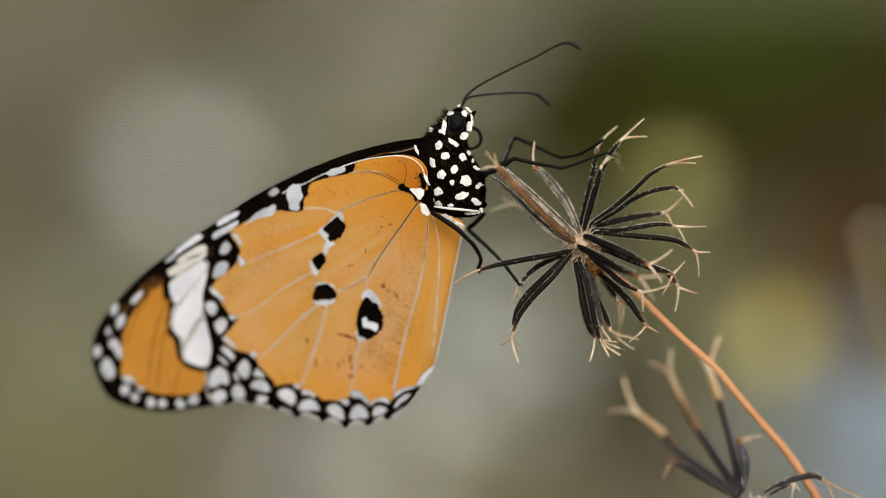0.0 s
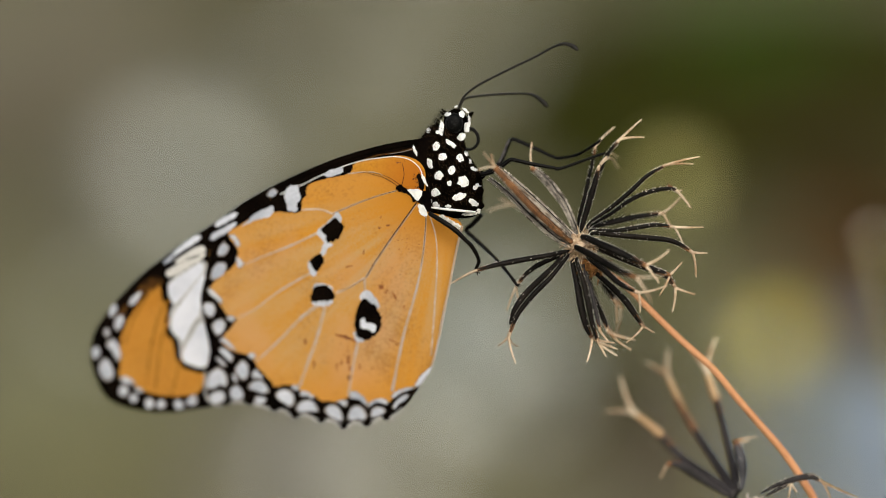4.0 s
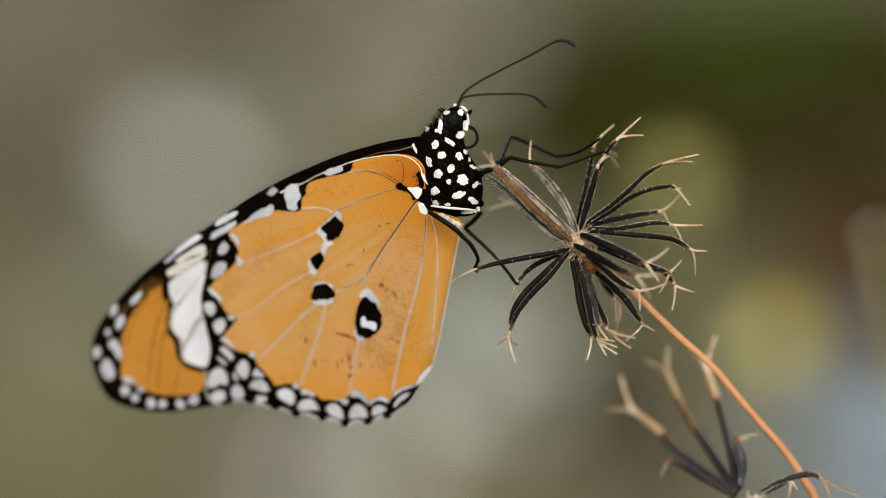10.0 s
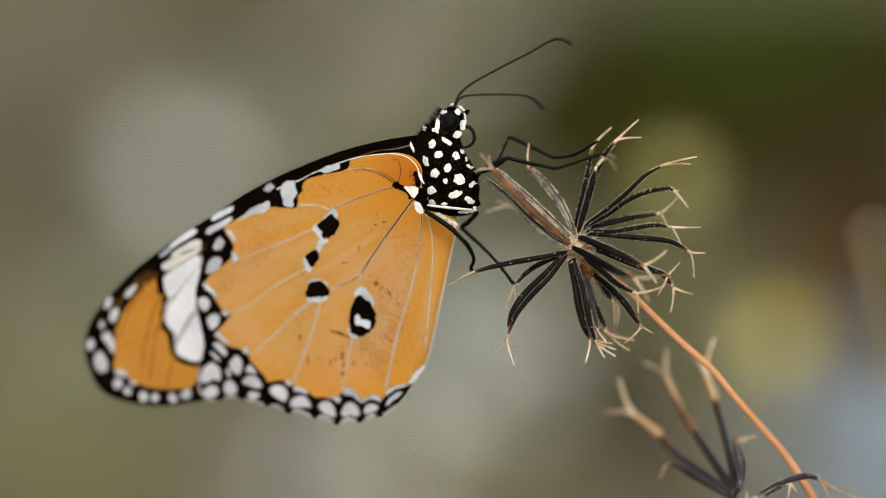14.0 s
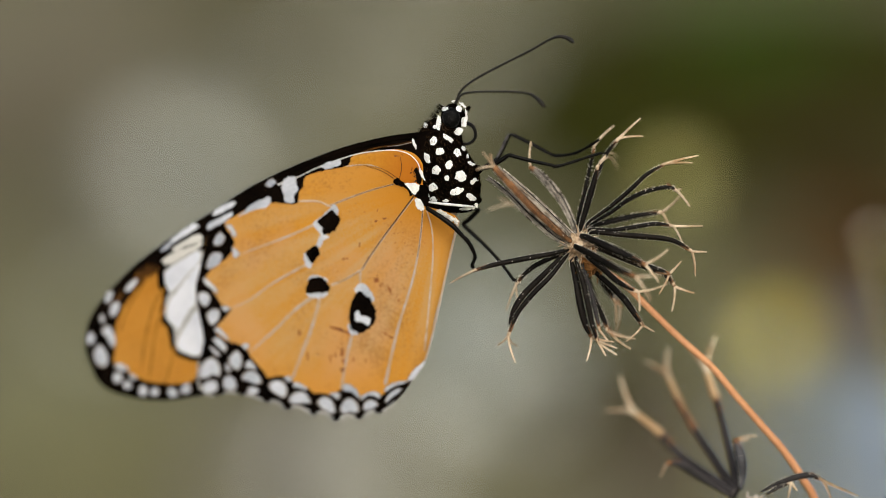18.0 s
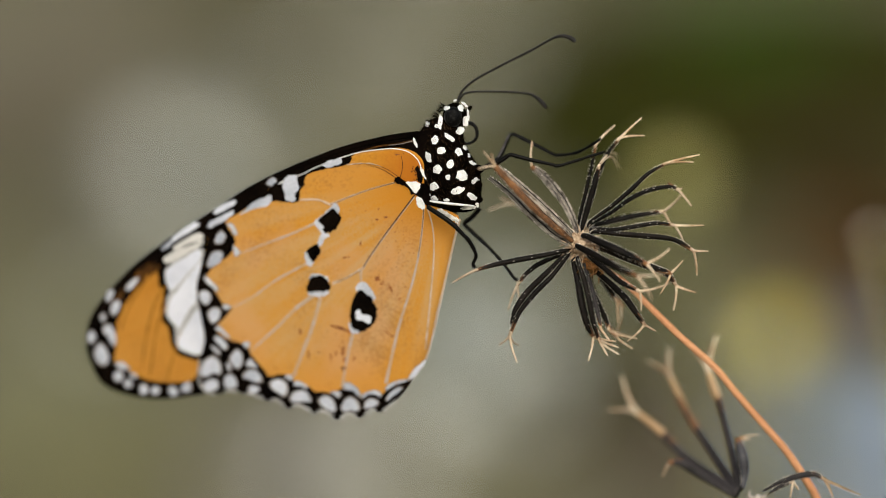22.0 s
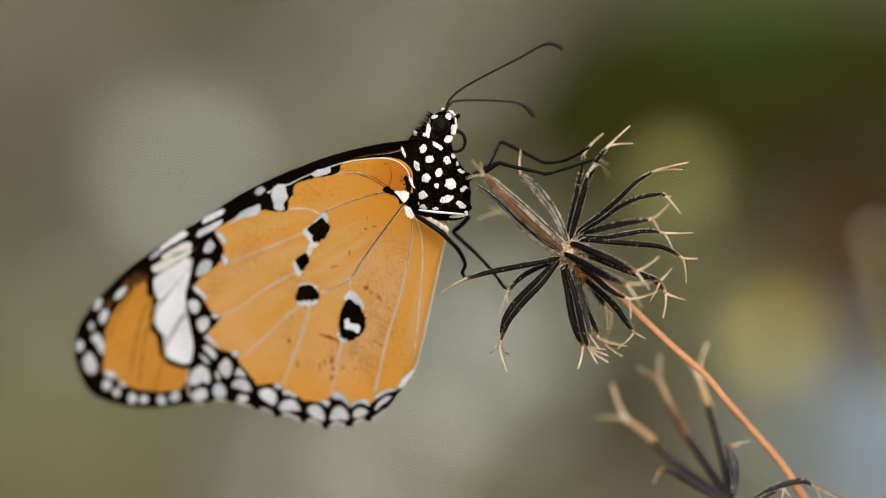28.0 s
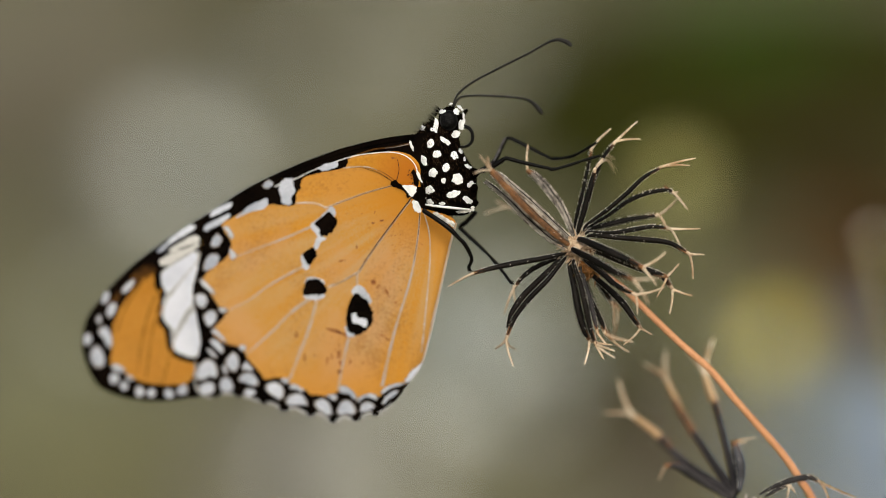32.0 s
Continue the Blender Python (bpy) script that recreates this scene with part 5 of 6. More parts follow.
    leg([(3.19, 1.25, 0.2), (4.27, 1.53, 0.4), (5.23, 2.09, 0.6), (5.91, 2.6, 0.7), (6.25, 2.76, 0.8), (6.76, 2.65, 0.8), (8.53, 2.26, 0.7), (10.47, 1.92, 0.6), (11.04, 1.81, 0.5), (12.52, 2.27, 0.4), (14.24, 2.9, 0.3), (15.61, 3.35, 0.2)], 0.23, ((0.30, 0.40, 0.05), (0.66, 0.72, 0.05)))
    leg([(-2.04, -2.64, 1.2), (-0.57, -3.56, 1.7), (0.67, -4.46, 1.9), (1.58, -5.37, 1.8), (2.03, -5.76, 1.7), (2.61, -6.67, 1.4), (2.89, -7.41, 1.2), (2.78, -7.92, 1), (2.61, -8.26, 0.8), (2.79, -8.6, 0.7)], 0.24)
    leg([(3.28, -2.71, -2), (2.89, -3.17, -2.2), (2.2, -3.86, -2.4), (1.68, -4.26, -2.6), (2.09, -4.77, -2.6), (3.46, -6.04, -2.2), (4.83, -7.42, -1.6), (6.01, -8.85, -0.8), (6.68, -9.81, -0.3), (6.91, -9.92, -0.2)], 0.23)
    for x, y, z, wide in ((*(2.91, 1.2, -0.3), 0.62), (*(2.8, -0.34, -0.2), 0.6), (*(2.92, -1.82, -0.6), 0.55)):
        bm = bmesh.new()
        bmesh.ops.create_icosphere(bm, subdivisions=3, radius=1.0)
        for v in bm.verts:
            v.co = Vector((x, y, z)) + Vector((v.co.x * 1.15, v.co.y * 0.8, v.co.z)) * wide * (1 + 0.15 * noise.noise(v.co * 3))
        part("hip", bm, FUR, root, "brown-black hairy hip")
    tagged(root, "orange butterfly with white-dotted black borders, clinging to a seed head", "butterfly")
    return root, feelers, legs, (hind, far_hind), (fore, far_fore)


# ---- the dry plant with its seed heads ----
def build_plant():
    root = new("dry_weed")
    root.matrix_world = FOCUS @ Matrix.Translation(Vector((*HEAD_AT, 0)) * MM)
    rng = random.Random(3)

    def stalk(name, points, first, last, label=""):
        bm = bmesh.new()
        tube(bm, spline(points, 9), lambda t: first + (last - first) * t, 12, 1.0, 0.10)
        ob = part(name, bm, STEM, root, label)
        path = spline(points, 9)
        # raised lines in pale and dark tones; the pale carry the stem's highlight
        for across, mat, thick in ((-0.8, STEM_DARK, 0.08), (-0.3, STEM_PALE, 0.07), (0.15, STEM_DARK, 0.05), (0.5, STEM_PALE, 0.06), (0.85, STEM_DARK, 0.07)):
            line = []
            for i, p in enumerate(path):
                way = (path[min(i + 1, len(path) - 1)] - path[max(i - 1, 0)]).normalized()
                r = (first + (last - first) * i / (len(path) - 1)) * 0.93
                line.append(p + way.cross(Vector((0, 0, 1))).normalized() * across * r + Vector((0, 0, math.sqrt(1 - across * across) * r)))
            bm = bmesh.new()
            tube(bm, line, lambda t: thick * (1 + 0.3 * t), 5)
            part("ridge", bm, mat, ob)
        return ob

    def heart(x, y, z, size, count, mat=HEART, label="knobbly straw-coloured receptacle"):
        bm = bmesh.new()
        bmesh.ops.create_icosphere(bm, subdivisions=3, radius=1.0)
        for v in bm.verts:
            v.co = Vector((x, y, z)) + v.co * size * (0.9 + 0.4 * noise.noise(v.co * 3.1) + 0.22 * noise.noise(v.co * 8))
        ob = part("receptacle", bm, mat, root, label)
        for k in range(count):
            n = Vector((rng.gauss(0, 1), rng.gauss(0, 1), rng.gauss(0.4, 1))).normalized()
            p = Vector((x, y, z)) + n * size * 0.9
            bm = bmesh.new()
            bend = Vector((rng.uniform(-1, 1), rng.uniform(-1, 1), rng.uniform(-1, 1))) * 0.3
            tube(bm, spline([tuple(p - n * 0.2), tuple(p + n * 0.3 + bend * 0.7), tuple(p + n * rng.uniform(0.25, 0.75) + bend * 2.2)], 3), taper(0.11, 0.09, 0.03), 5, 0.5)
            part("bract", bm, mat, ob)

    def seed(points, width, mat=SEED, awns=(), bristles=True, flat=0.8, even=False, ribs=0.0):
        """A slender ribbed seed; awns is the list of its tips."""
        bm = bmesh.new()
        core = Vector((0.59, -0.23, -0.3))
        first = Vector(points[0])
        if 0.9 < (first - core).length < 4.5:
            points = [tuple(core + (first - core) * 0.75)] + list(points)
        path = spline(points, 6)
        swell = lambda t: width * (0.28 + 0.72 * math.sin(min(t / 0.62, 1) * math.pi / 2)) * (1 - 0.42 * max(0, (t - 0.6) / 0.4) ** 1.6)
        tube(bm, path, (lambda t: width * (1 - 0.35 * t)) if even else swell, 12, flat, 0.13, rng.uniform(0, 0.4))
        ob = part("seed", bm, mat, root)
        n = len(path)
        for s, thick, mat_of in ((-1, 1.0, RIB), (-0.58, 0.6, mat), (-0.2, 0.5, NECK if mat is SEED_BROWN else RIB), (0.1, 0.8, mat), (0.45, 0.8, SEED), (0.75, 0.5, RIB), (1, 0.9, RIB)) if ribs else ():
            line = []
            for i, p in enumerate(path):
                way = (path[min(i + 1, n - 1)] - path[max(i - 1, 0)]).normalized()
                r = swell(i / (n - 1))
                wave = 0.05 * math.sin(i * 0.9 + s * 5)
                line.append(p + way.cross(Vector((0, 0, 1))).normalized() * (s * 0.9 + wave) * r + Vector((0, 0, math.sqrt(1 - 0.9 * s * s) * r * flat * 0.95)))
            bm = bmesh.new()
            tube(bm, line, lambda t: ribs * thick * (0.35 + 0.65 * math.sin(math.pi * t)), 6)
            part("rib", bm, mat_of, ob, "pale weathered rib" if mat_of is RIB else "dark rib")
        if bristles:
            hairs = bmesh.new()
            dense, long = (3.2, 0.9) if ribs else (1.6, 1.0)
            for k in range(3, int(n * dense) - 2):
                t = (k + rng.uniform(-0.3, 0.3)) / dense
                i = int(t)
                p = path[i].lerp(path[min(i + 1, n - 1)], t - i)
                way = (path[min(i + 1, n - 1)] - path[i - 1]).normalized()
                side = way.cross(Vector((0, 0, 1))).normalized()
                for s in (-1, 1, rng.uniform(-0.8, 0.8)):
                    if rng.random() < (0.25 if abs(s) == 1 else 0.9):
                        continue
                    r = swell(t / n)
                    out = (side * s + Vector((0, 0, math.sqrt(max(0, 1 - s * s)) * flat))) * r
                    a = p + out * 0.95
                    b = a + out.normalized() * rng.uniform(0.06, 0.17) * long + way * rng.uniform(0.06, 0.2)
                    d = way * 0.07
                    e = way.cross(out).normalized() * 0.07
                    va, vb, vc, vd = (hairs.verts.new(c) for c in (a - d, a + d, a + e, b))
                    hairs.faces.new((va, vb, vd))
                    hairs.faces.new((vb, vc, vd))
                    hairs.faces.new((vc, va, vd))
            if len(hairs.faces):
                tagged(part("bristles", hairs, BRISTLE, ob, "fine pale bristles"), kind="stuff")
            else:
                hairs.free()
        end = path[-1]
        way = (path[-1] - path[-4]).normalized()
        if awns and not even:
            bm = bmesh.new()
            wide = swell(1.0) * 1.08
            tube(bm, [end - way * 1.1, end - way * 0.6, end - way * 0.1, end + way * 0.25, end + way * 0.45], lambda t: wide * (1.12 - 0.1 * t - 0.45 * max(0, t - 0.6)), 8, flat, 0.1)
            part("tip", bm, NECK, ob, "brown weathered tip")
        barbs = bmesh.new()
        for tip in awns:
            tip = Vector(tip)
            bm = bmesh.new()
            reach = (tip - end).length
            middle = end + way * reach * 0.12 + (tip - end) * 0.42
            tube(bm, spline([tuple(end - way * 0.1), tuple(end + way * 0.3), tuple(middle), tuple(tip)], 5), lambda t: (0.21 if even else 0.13) * (1 - t) ** 0.8 + (0.10 if even else 0.055), 6)
            part("awn", bm, AWN, ob, "barbed straw-coloured awn")
            line = spline([tuple(end), tuple(middle), tuple(tip)], 4)
            for k in range(3, len(line)):
                for s in (-1, 1):
                    q = line[k]
                    o = Vector((rng.uniform(-1, 1), rng.uniform(-1, 1), rng.uniform(-1, 1))).normalized() * 0.26 - (tip - end).normalized() * 0.3
                    w = Vector((0.03, 0.02, 0))
                    barbs.faces.new([barbs.verts.new(c) for c in (q - w, q + w, q + o)])
        if awns:
            tagged(part("fuzz", barbs, AWN, ob, "fine barbed fuzz along the awns"), kind="stuff")
        else:
            barbs.free()
        return ob

    foot = (57.2, -400.2, -78.4)
    stalk("stem", [(1.8, -1.72, -1.5), (5.16, -4.07, -2), (7.86, -6.72, -2), (10.76, -9.54, -2.2), (14.12, -12.54, -2.5), (16.46, -15.32, -2.8), (19.08, -18.34, -3), (21.59, -21.24, -3.2), (23.58, -24.14, -3.4), (24.77, -26.13, -3.6), (26.59, -30.66, -3.8), (28.39, -36.15, -4.2), (31.8, -48, -5.2), (34.4, -63, -7.5)] + [(37.2, -80.4, -10.4), (49.2, -178.2, -31.2), (55.2, -273.1, -51.3), (57.2, -400.2, -78.4)], 0.30, 0.48, "thin dry orange-brown stem")
    stalk("stem", [(18.39, -27.27, -3), (20.17, -30.39, -2.5), (23.55, -34.35, -2), (28.55, -38.22, -1), (30.44, -42.8, -1)], 0.40, 0.5, "thin dry side stem")
    heart(*(0.5, -0.2, 0.35), 1.35, 90)
    heart(*(1.75, -2.05, 0.3), 1.1, 40, AMBER, "amber-brown chaffy base of the seed head")
    seed([(-0.42, -0.57, 0.5), (-2.72, -1.08, 1), (-5.28, -1.53, 1.2), (-8.12, -2.1, 1), (-9.93, -2.62, 0.8)], 0.26, SEED, [(-12.48, -3.93, 0.4)])
    seed([(-0.44, -0.86, -0.3), (-2.09, -1.37, -0.5), (-3.79, -2.17, -0.8), (-4.93, -3.03, -0.8), (-5.68, -3.94, -0.8)], 0.26, SEED, [(-6.79, -6.78, -2), (-5.03, -6.68, -3)])
    seed([(-0.82, -1.31, 0.5), (-2.44, -3.29, 1), (-4.15, -4.99, 1.2), (-5.74, -6.98, 1.2), (-6.58, -8.97, 1)], 0.26, SEED, [(-6.64, -9.82, 1.2), (-5.97, -11.96, 1.5), (-7.73, -10.3, -1), (-5.64, -10.39, -2)])
    seed([(-1.03, -1.14, 0), (-2.97, -3.02, 0.2), (-4.97, -5.01, 0.2), (-6.1, -6.72, 0.2), (-6.44, -8.15, 0)], 0.3, SEED, [])
    seed([(-0.28, -1.82, 1), (0.15, -3.86, 1.5), (0.53, -6.12, 1.7), (1.05, -8.1, 1.6), (1.51, -9.07, 1.5)], 0.37, SEED, [(1.14, -11.77, 2), (3.89, -9.84, 2.2), (4.19, -10.47, 2), (2.69, -9.66, 2.5)])
    seed([(0.13, -1.7, 1.8), (0.77, -3.84, 2.4), (1.27, -6.1, 2.6), (1.68, -8.08, 2.4), (2.14, -9.49, 2.3)], 0.3, SEED, [(4.16, -11.13, 2.4), (3.05, -11.25, 2.2), (3.57, -10.15, 2.8)])
    seed([(0.85, -3.32, -1), (1.67, -4.75, -1.2), (2.48, -6.47, -1.4), (3.06, -7.62, -1.5), (3.41, -8.6, -1.5)], 0.3, SEED, [(6.33, -9.69, -1.5), (5.85, -10.74, -2), (4.4, -9.61, -1)])
    seed([(1.29, -2.87, -2.5), (2.12, -5.09, -4), (3.03, -7.42, -4.5), (3.93, -8.88, -5)], 0.28, SEED, [(6.25, -9.75, -5)])
    seed([(1.68, -2.5, 0.5), (3.52, -4.15, 1), (4.93, -5.56, 1.2), (5.95, -6.98, 1.2), (6.65, -7.95, 1)], 0.32, SEED, [(5.08, -9.86, 1.5), (8.05, -8.88, 0.5)])
    seed([(1.3, -1.31, 1.2), (2.88, -2.6, 2.2), (4.25, -3.84, 2.8), (5.92, -4.68, 3)], 0.3, SEED, [(9.09, -4.05, 3.5), (6.37, -6.77, 3)])
    seed([(1.05, -1.31, -0.5), (2.37, -2.86, -1.5), (3.44, -4.36, -2), (4.14, -5.63, -2.2)], 0.3, SEED, [(4.43, -8.07, -3), (5.12, -6.51, -3)])
    seed([(0.42, -1.02, 0.6), (1.32, -3.86, 0.8), (2, -6.42, 0.8), (2.46, -8.41, 0.7)], 0.26, DUSKY, [(3.36, -9.77, 0.9)])
    seed([(2.35, -2.76, -3), (3.28, -4.22, -4), (4.22, -5.4, -5), (4.69, -5.86, -5)], 0.32, SEED, [(4.58, -9.21, -6)])
    seed([(0.11, -0.29, 2.2), (1.92, -1.3, 4), (3.78, -2.41, 5.5), (5.37, -3.12, 6.5)], 0.37, SEED, [(8.18, -3.05, 8), (7.08, -5.54, 8)])
    seed([(0.81, 0.79, 1.8), (2.54, -0.01, 3), (4.72, -1.02, 4), (6.48, -1.91, 4.5)], 0.4, SEED, [(9.12, -0.57, 5), (8.11, -3.81, 5)])
    seed([(1.48, 0.23, 0), (3.56, -0.85, 0.5), (6.1, -1.88, 0.7), (8.09, -2.62, 0.7), (9.24, -2.96, 0.6)], 0.37, SEED, [(10.71, -1.76, 1.2), (8.51, -5.12, 0.5)])
    seed([(2.34, -0.46, -1), (5.1, -1.49, -1.2), (7.95, -2.46, -1), (9.38, -3.2, -1), (10.07, -4.06, -1)], 0.32, SEED, [(12.24, -5.03, -1), (9.95, -6.86, -1)])
    seed([(1.89, 1.13, 0.8), (4.36, 0.91, 1.2), (7.19, 0.68, 1.3), (9.75, 0.34, 1.2), (11.53, -0.63, 1)], 0.28, SEED, [(13.29, -0.85, 1), (12.2, -3.3, 0.5)])
    seed([(1.71, 1.48, 0), (3.88, 1.37, 0), (6.16, 1.71, 0), (8.15, 2, 0), (9.69, 1.82, 0)], 0.22, SEED, [(12.94, 1.76, 0.5), (11.04, 0, -1)])
    seed([(1.69, 1.72, -1.5), (4.01, 2.3, -2), (6.33, 2.82, -2.2), (8.76, 3.17, -2.4)], 0.30, SEED, [(11.17, 5.09, -3.5), (9.97, 1.56, -3)])
    seed([(1.63, 1.94, -0.5), (3.65, 3.09, -0.8), (5.66, 4.52, -1), (7.66, 5.38, -1), (9.67, 5.72, -1), (10.35, 5.44, -1)], 0.22, SEED, [(11.86, 3.72, -1.2), (10.93, 5.55, -1)])
    seed([(1.45, 2.16, 0.6), (3.54, 3.69, 0.8), (5.52, 5.34, 0.9), (7.22, 6.93, 0.9), (8.93, 7.9, 0.8)], 0.22, SEED, [(12.51, 8.86, 0.8), (11.92, 8.13, 0.5)])
    seed([(0.28, 1.49, -1), (0.64, 3.27, -1.2), (1.11, 4.99, -1.4), (1.69, 7.57, -1.6), (2.16, 9.76, -1.8)], 0.21, SEED, [(4.19, 12.01, -2)])
    seed([(0.64, 1.7, 0.8), (1.25, 3.8, 1), (1.81, 5.78, 1.2), (2.31, 7.6, 1.3)], 0.30, SEED, [(4.83, 9.03, -7), (5.01, 7.9, -8)])
    seed([(0.83, 1.94, -0.6), (1.66, 4.69, -1), (2.34, 6.87, -1), (3.26, 8.99, -1), (4.39, 10.41, -0.8)], 0.22, SEED, [(6.77, 12.68, -0.5), (7.05, 10.85, -0.5)])
    seed([(-0.65, 0.45, 1.5), (-2.21, 1.8, 2.2), (-4.2, 3.61, 2.6), (-6.19, 5.62, 3.2), (-7.9, 7.4, 3.8)], 0.52, SEED_BROWN, [(-9.34, 9.11, 6), (-8.55, 8.91, 5.5), (-9.89, 7.33, 6)], ribs=0.09)
    seed([(-0.26, 0.91, 0.6), (-2.15, 2.67, 1), (-4.16, 4.53, 1.4), (-5.86, 6.06, 1.4), (-7.27, 7.32, 1.2)], 0.34, SEED_GREY, [], ribs=0.09)
    seed([(-0.97, -0, 1.2), (-2.74, 1.19, 1.4), (-4.73, 3, 1.6), (-6.71, 5.04, 1.6), (-8.69, 6.63, 1.4)], 0.28, SEED_GREY, [], ribs=0.09)
    seed([(0.17, 1.49, -1), (-0.84, 3.84, -1.4), (-2.04, 5.57, -1.6), (-3.18, 6.89, -1.8), (-4.04, 7.58, -1.8)], 0.42, SEED_GREY, [(-4.28, 10.44, -1.5)], ribs=0.10)
    seed([(-0.47, 0.7, -2), (-2.01, 1.97, -3.4), (-3.8, 3.04, -5), (-5.87, 4.04, -6)], 0.26, SEED_GREY, [(-8.66, 3.47, -6.6), (-7.49, 4.81, -6.6)])
    heart(*(18.57, -27.04, -3.5), 1.3, 24, PALE_HEART, "pale fluffy receptacle")
    seed([(16.66, -25.7, -4), (14.91, -24.61, -6), (13.01, -23.27, -8), (11.2, -21.67, -10), (9.87, -20.2, -11)], 0.60, DUSKY, [], bristles=False, even=True)
    seed([(10.88, -21.22, -10.4), (9.99, -20.26, -11), (8.95, -19.34, -11.4)], 0.50, SEED_BROWN, [], bristles=False, even=True)
    seed([(9.75, -20.02, -11), (8.25, -18.81, -11.6), (7.09, -17.89, -12)], 0.42, TAN, [(5.51, -13.97, -12.4), (4.01, -17.61, -12.4)], bristles=False, even=True)
    seed([(16.78, -25.47, -4), (15.26, -22.95, -7), (13.82, -20.52, -9), (12.78, -18.85, -10.4)], 0.46, DUSKY, [], bristles=False, even=True)
    seed([(13.31, -19.76, -9.8), (12.45, -18.15, -10.6), (11.43, -16.29, -11.2)], 0.42, SEED_BROWN, [], bristles=False, even=True)
    seed([(11.79, -16.88, -11.2), (11.25, -15.61, -11.8), (10.57, -14.08, -12.2)], 0.36, TAN, [(8.11, -12.43, -12.8), (10.57, -11.11, -12.8)], bristles=False, even=True)
    seed([(17.01, -25.24, -4), (16.66, -22.75, -6), (16.13, -19.62, -8), (15.46, -16.53, -9.4)], 0.40, DUSKY, [], bristles=False, even=True)
    seed([(15.71, -17.57, -9), (15.42, -16.31, -9.6), (15.09, -15.26, -9.8)], 0.34, NECK, [], bristles=False, even=True)
    seed([(15.31, -16.19, -9.6), (14.87, -14.91, -9.9), (14.48, -13.5, -10.2)], 0.42, TAN, [(15.39, -9.71, -10.4), (12.66, -11.02, -10.4)], bristles=False, even=True)
    seed([(17.17, -25.18, -3.4), (17.39, -23.37, -3.8), (17.21, -21.66, -4.2), (16.88, -20.41, -4.4)], 0.50, DUSKY_BLUE, [(19, -19.69, -4.2), (18.15, -20.2, -4.8)])
    seed([(16.2, -25.93, -4), (14.22, -24.64, -5), (12.56, -23.55, -5.8), (11.2, -22.71, -6.2), (10.28, -22.66, -6.4)], 0.46, DUSKY, [(9.24, -24.2, -6.6)], bristles=False)
    seed([(18.43, -24.79, 3), (19.9, -23.87, 3.8), (21.53, -23.27, 4.2), (23.18, -22.98, 4.4), (24.08, -23.37, 4.4)], 0.30, DUSKY, [(27.79, -25.05, 5), (25.2, -25.33, 4.4)])
    seed([(19.64, -25.51, -2), (20.91, -24.7, -2), (21.83, -24.36, -2)], 0.26, DUSKY, [(21.83, -25.97, -2), (22.75, -25.16, -2)])
    # the plant's own origin is the foot of its stem
    old = root.matrix_world.copy()
    root.matrix_world = old @ Matrix.Translation(Vector(foot) * MM)
    for child in root.children:
        child.matrix_parent_inverse = Matrix.Translation(Vector(foot) * -MM)
    tagged(root, "dried weed with black spiky seed heads on orange stems", "dried plant")
    return root


butterfly, feelers, legs, hinds, fores = build_butterfly()
plant = build_plant()


# ---- what moves: the wind sways the plant, the butterfly turns slowly on its feet ----
def swing(dx, dy, turn, centre):
    """A shift in the plane of focus, in millimetres, and a turn in degrees about a point of it."""
    c = Vector((*centre, 0)) * MM
    return Matrix.Translation(c + Vector((dx, dy, 0)) * MM) @ pose(0, 0, 0, 0, 0, turn) @ Matrix.Translation(-c)


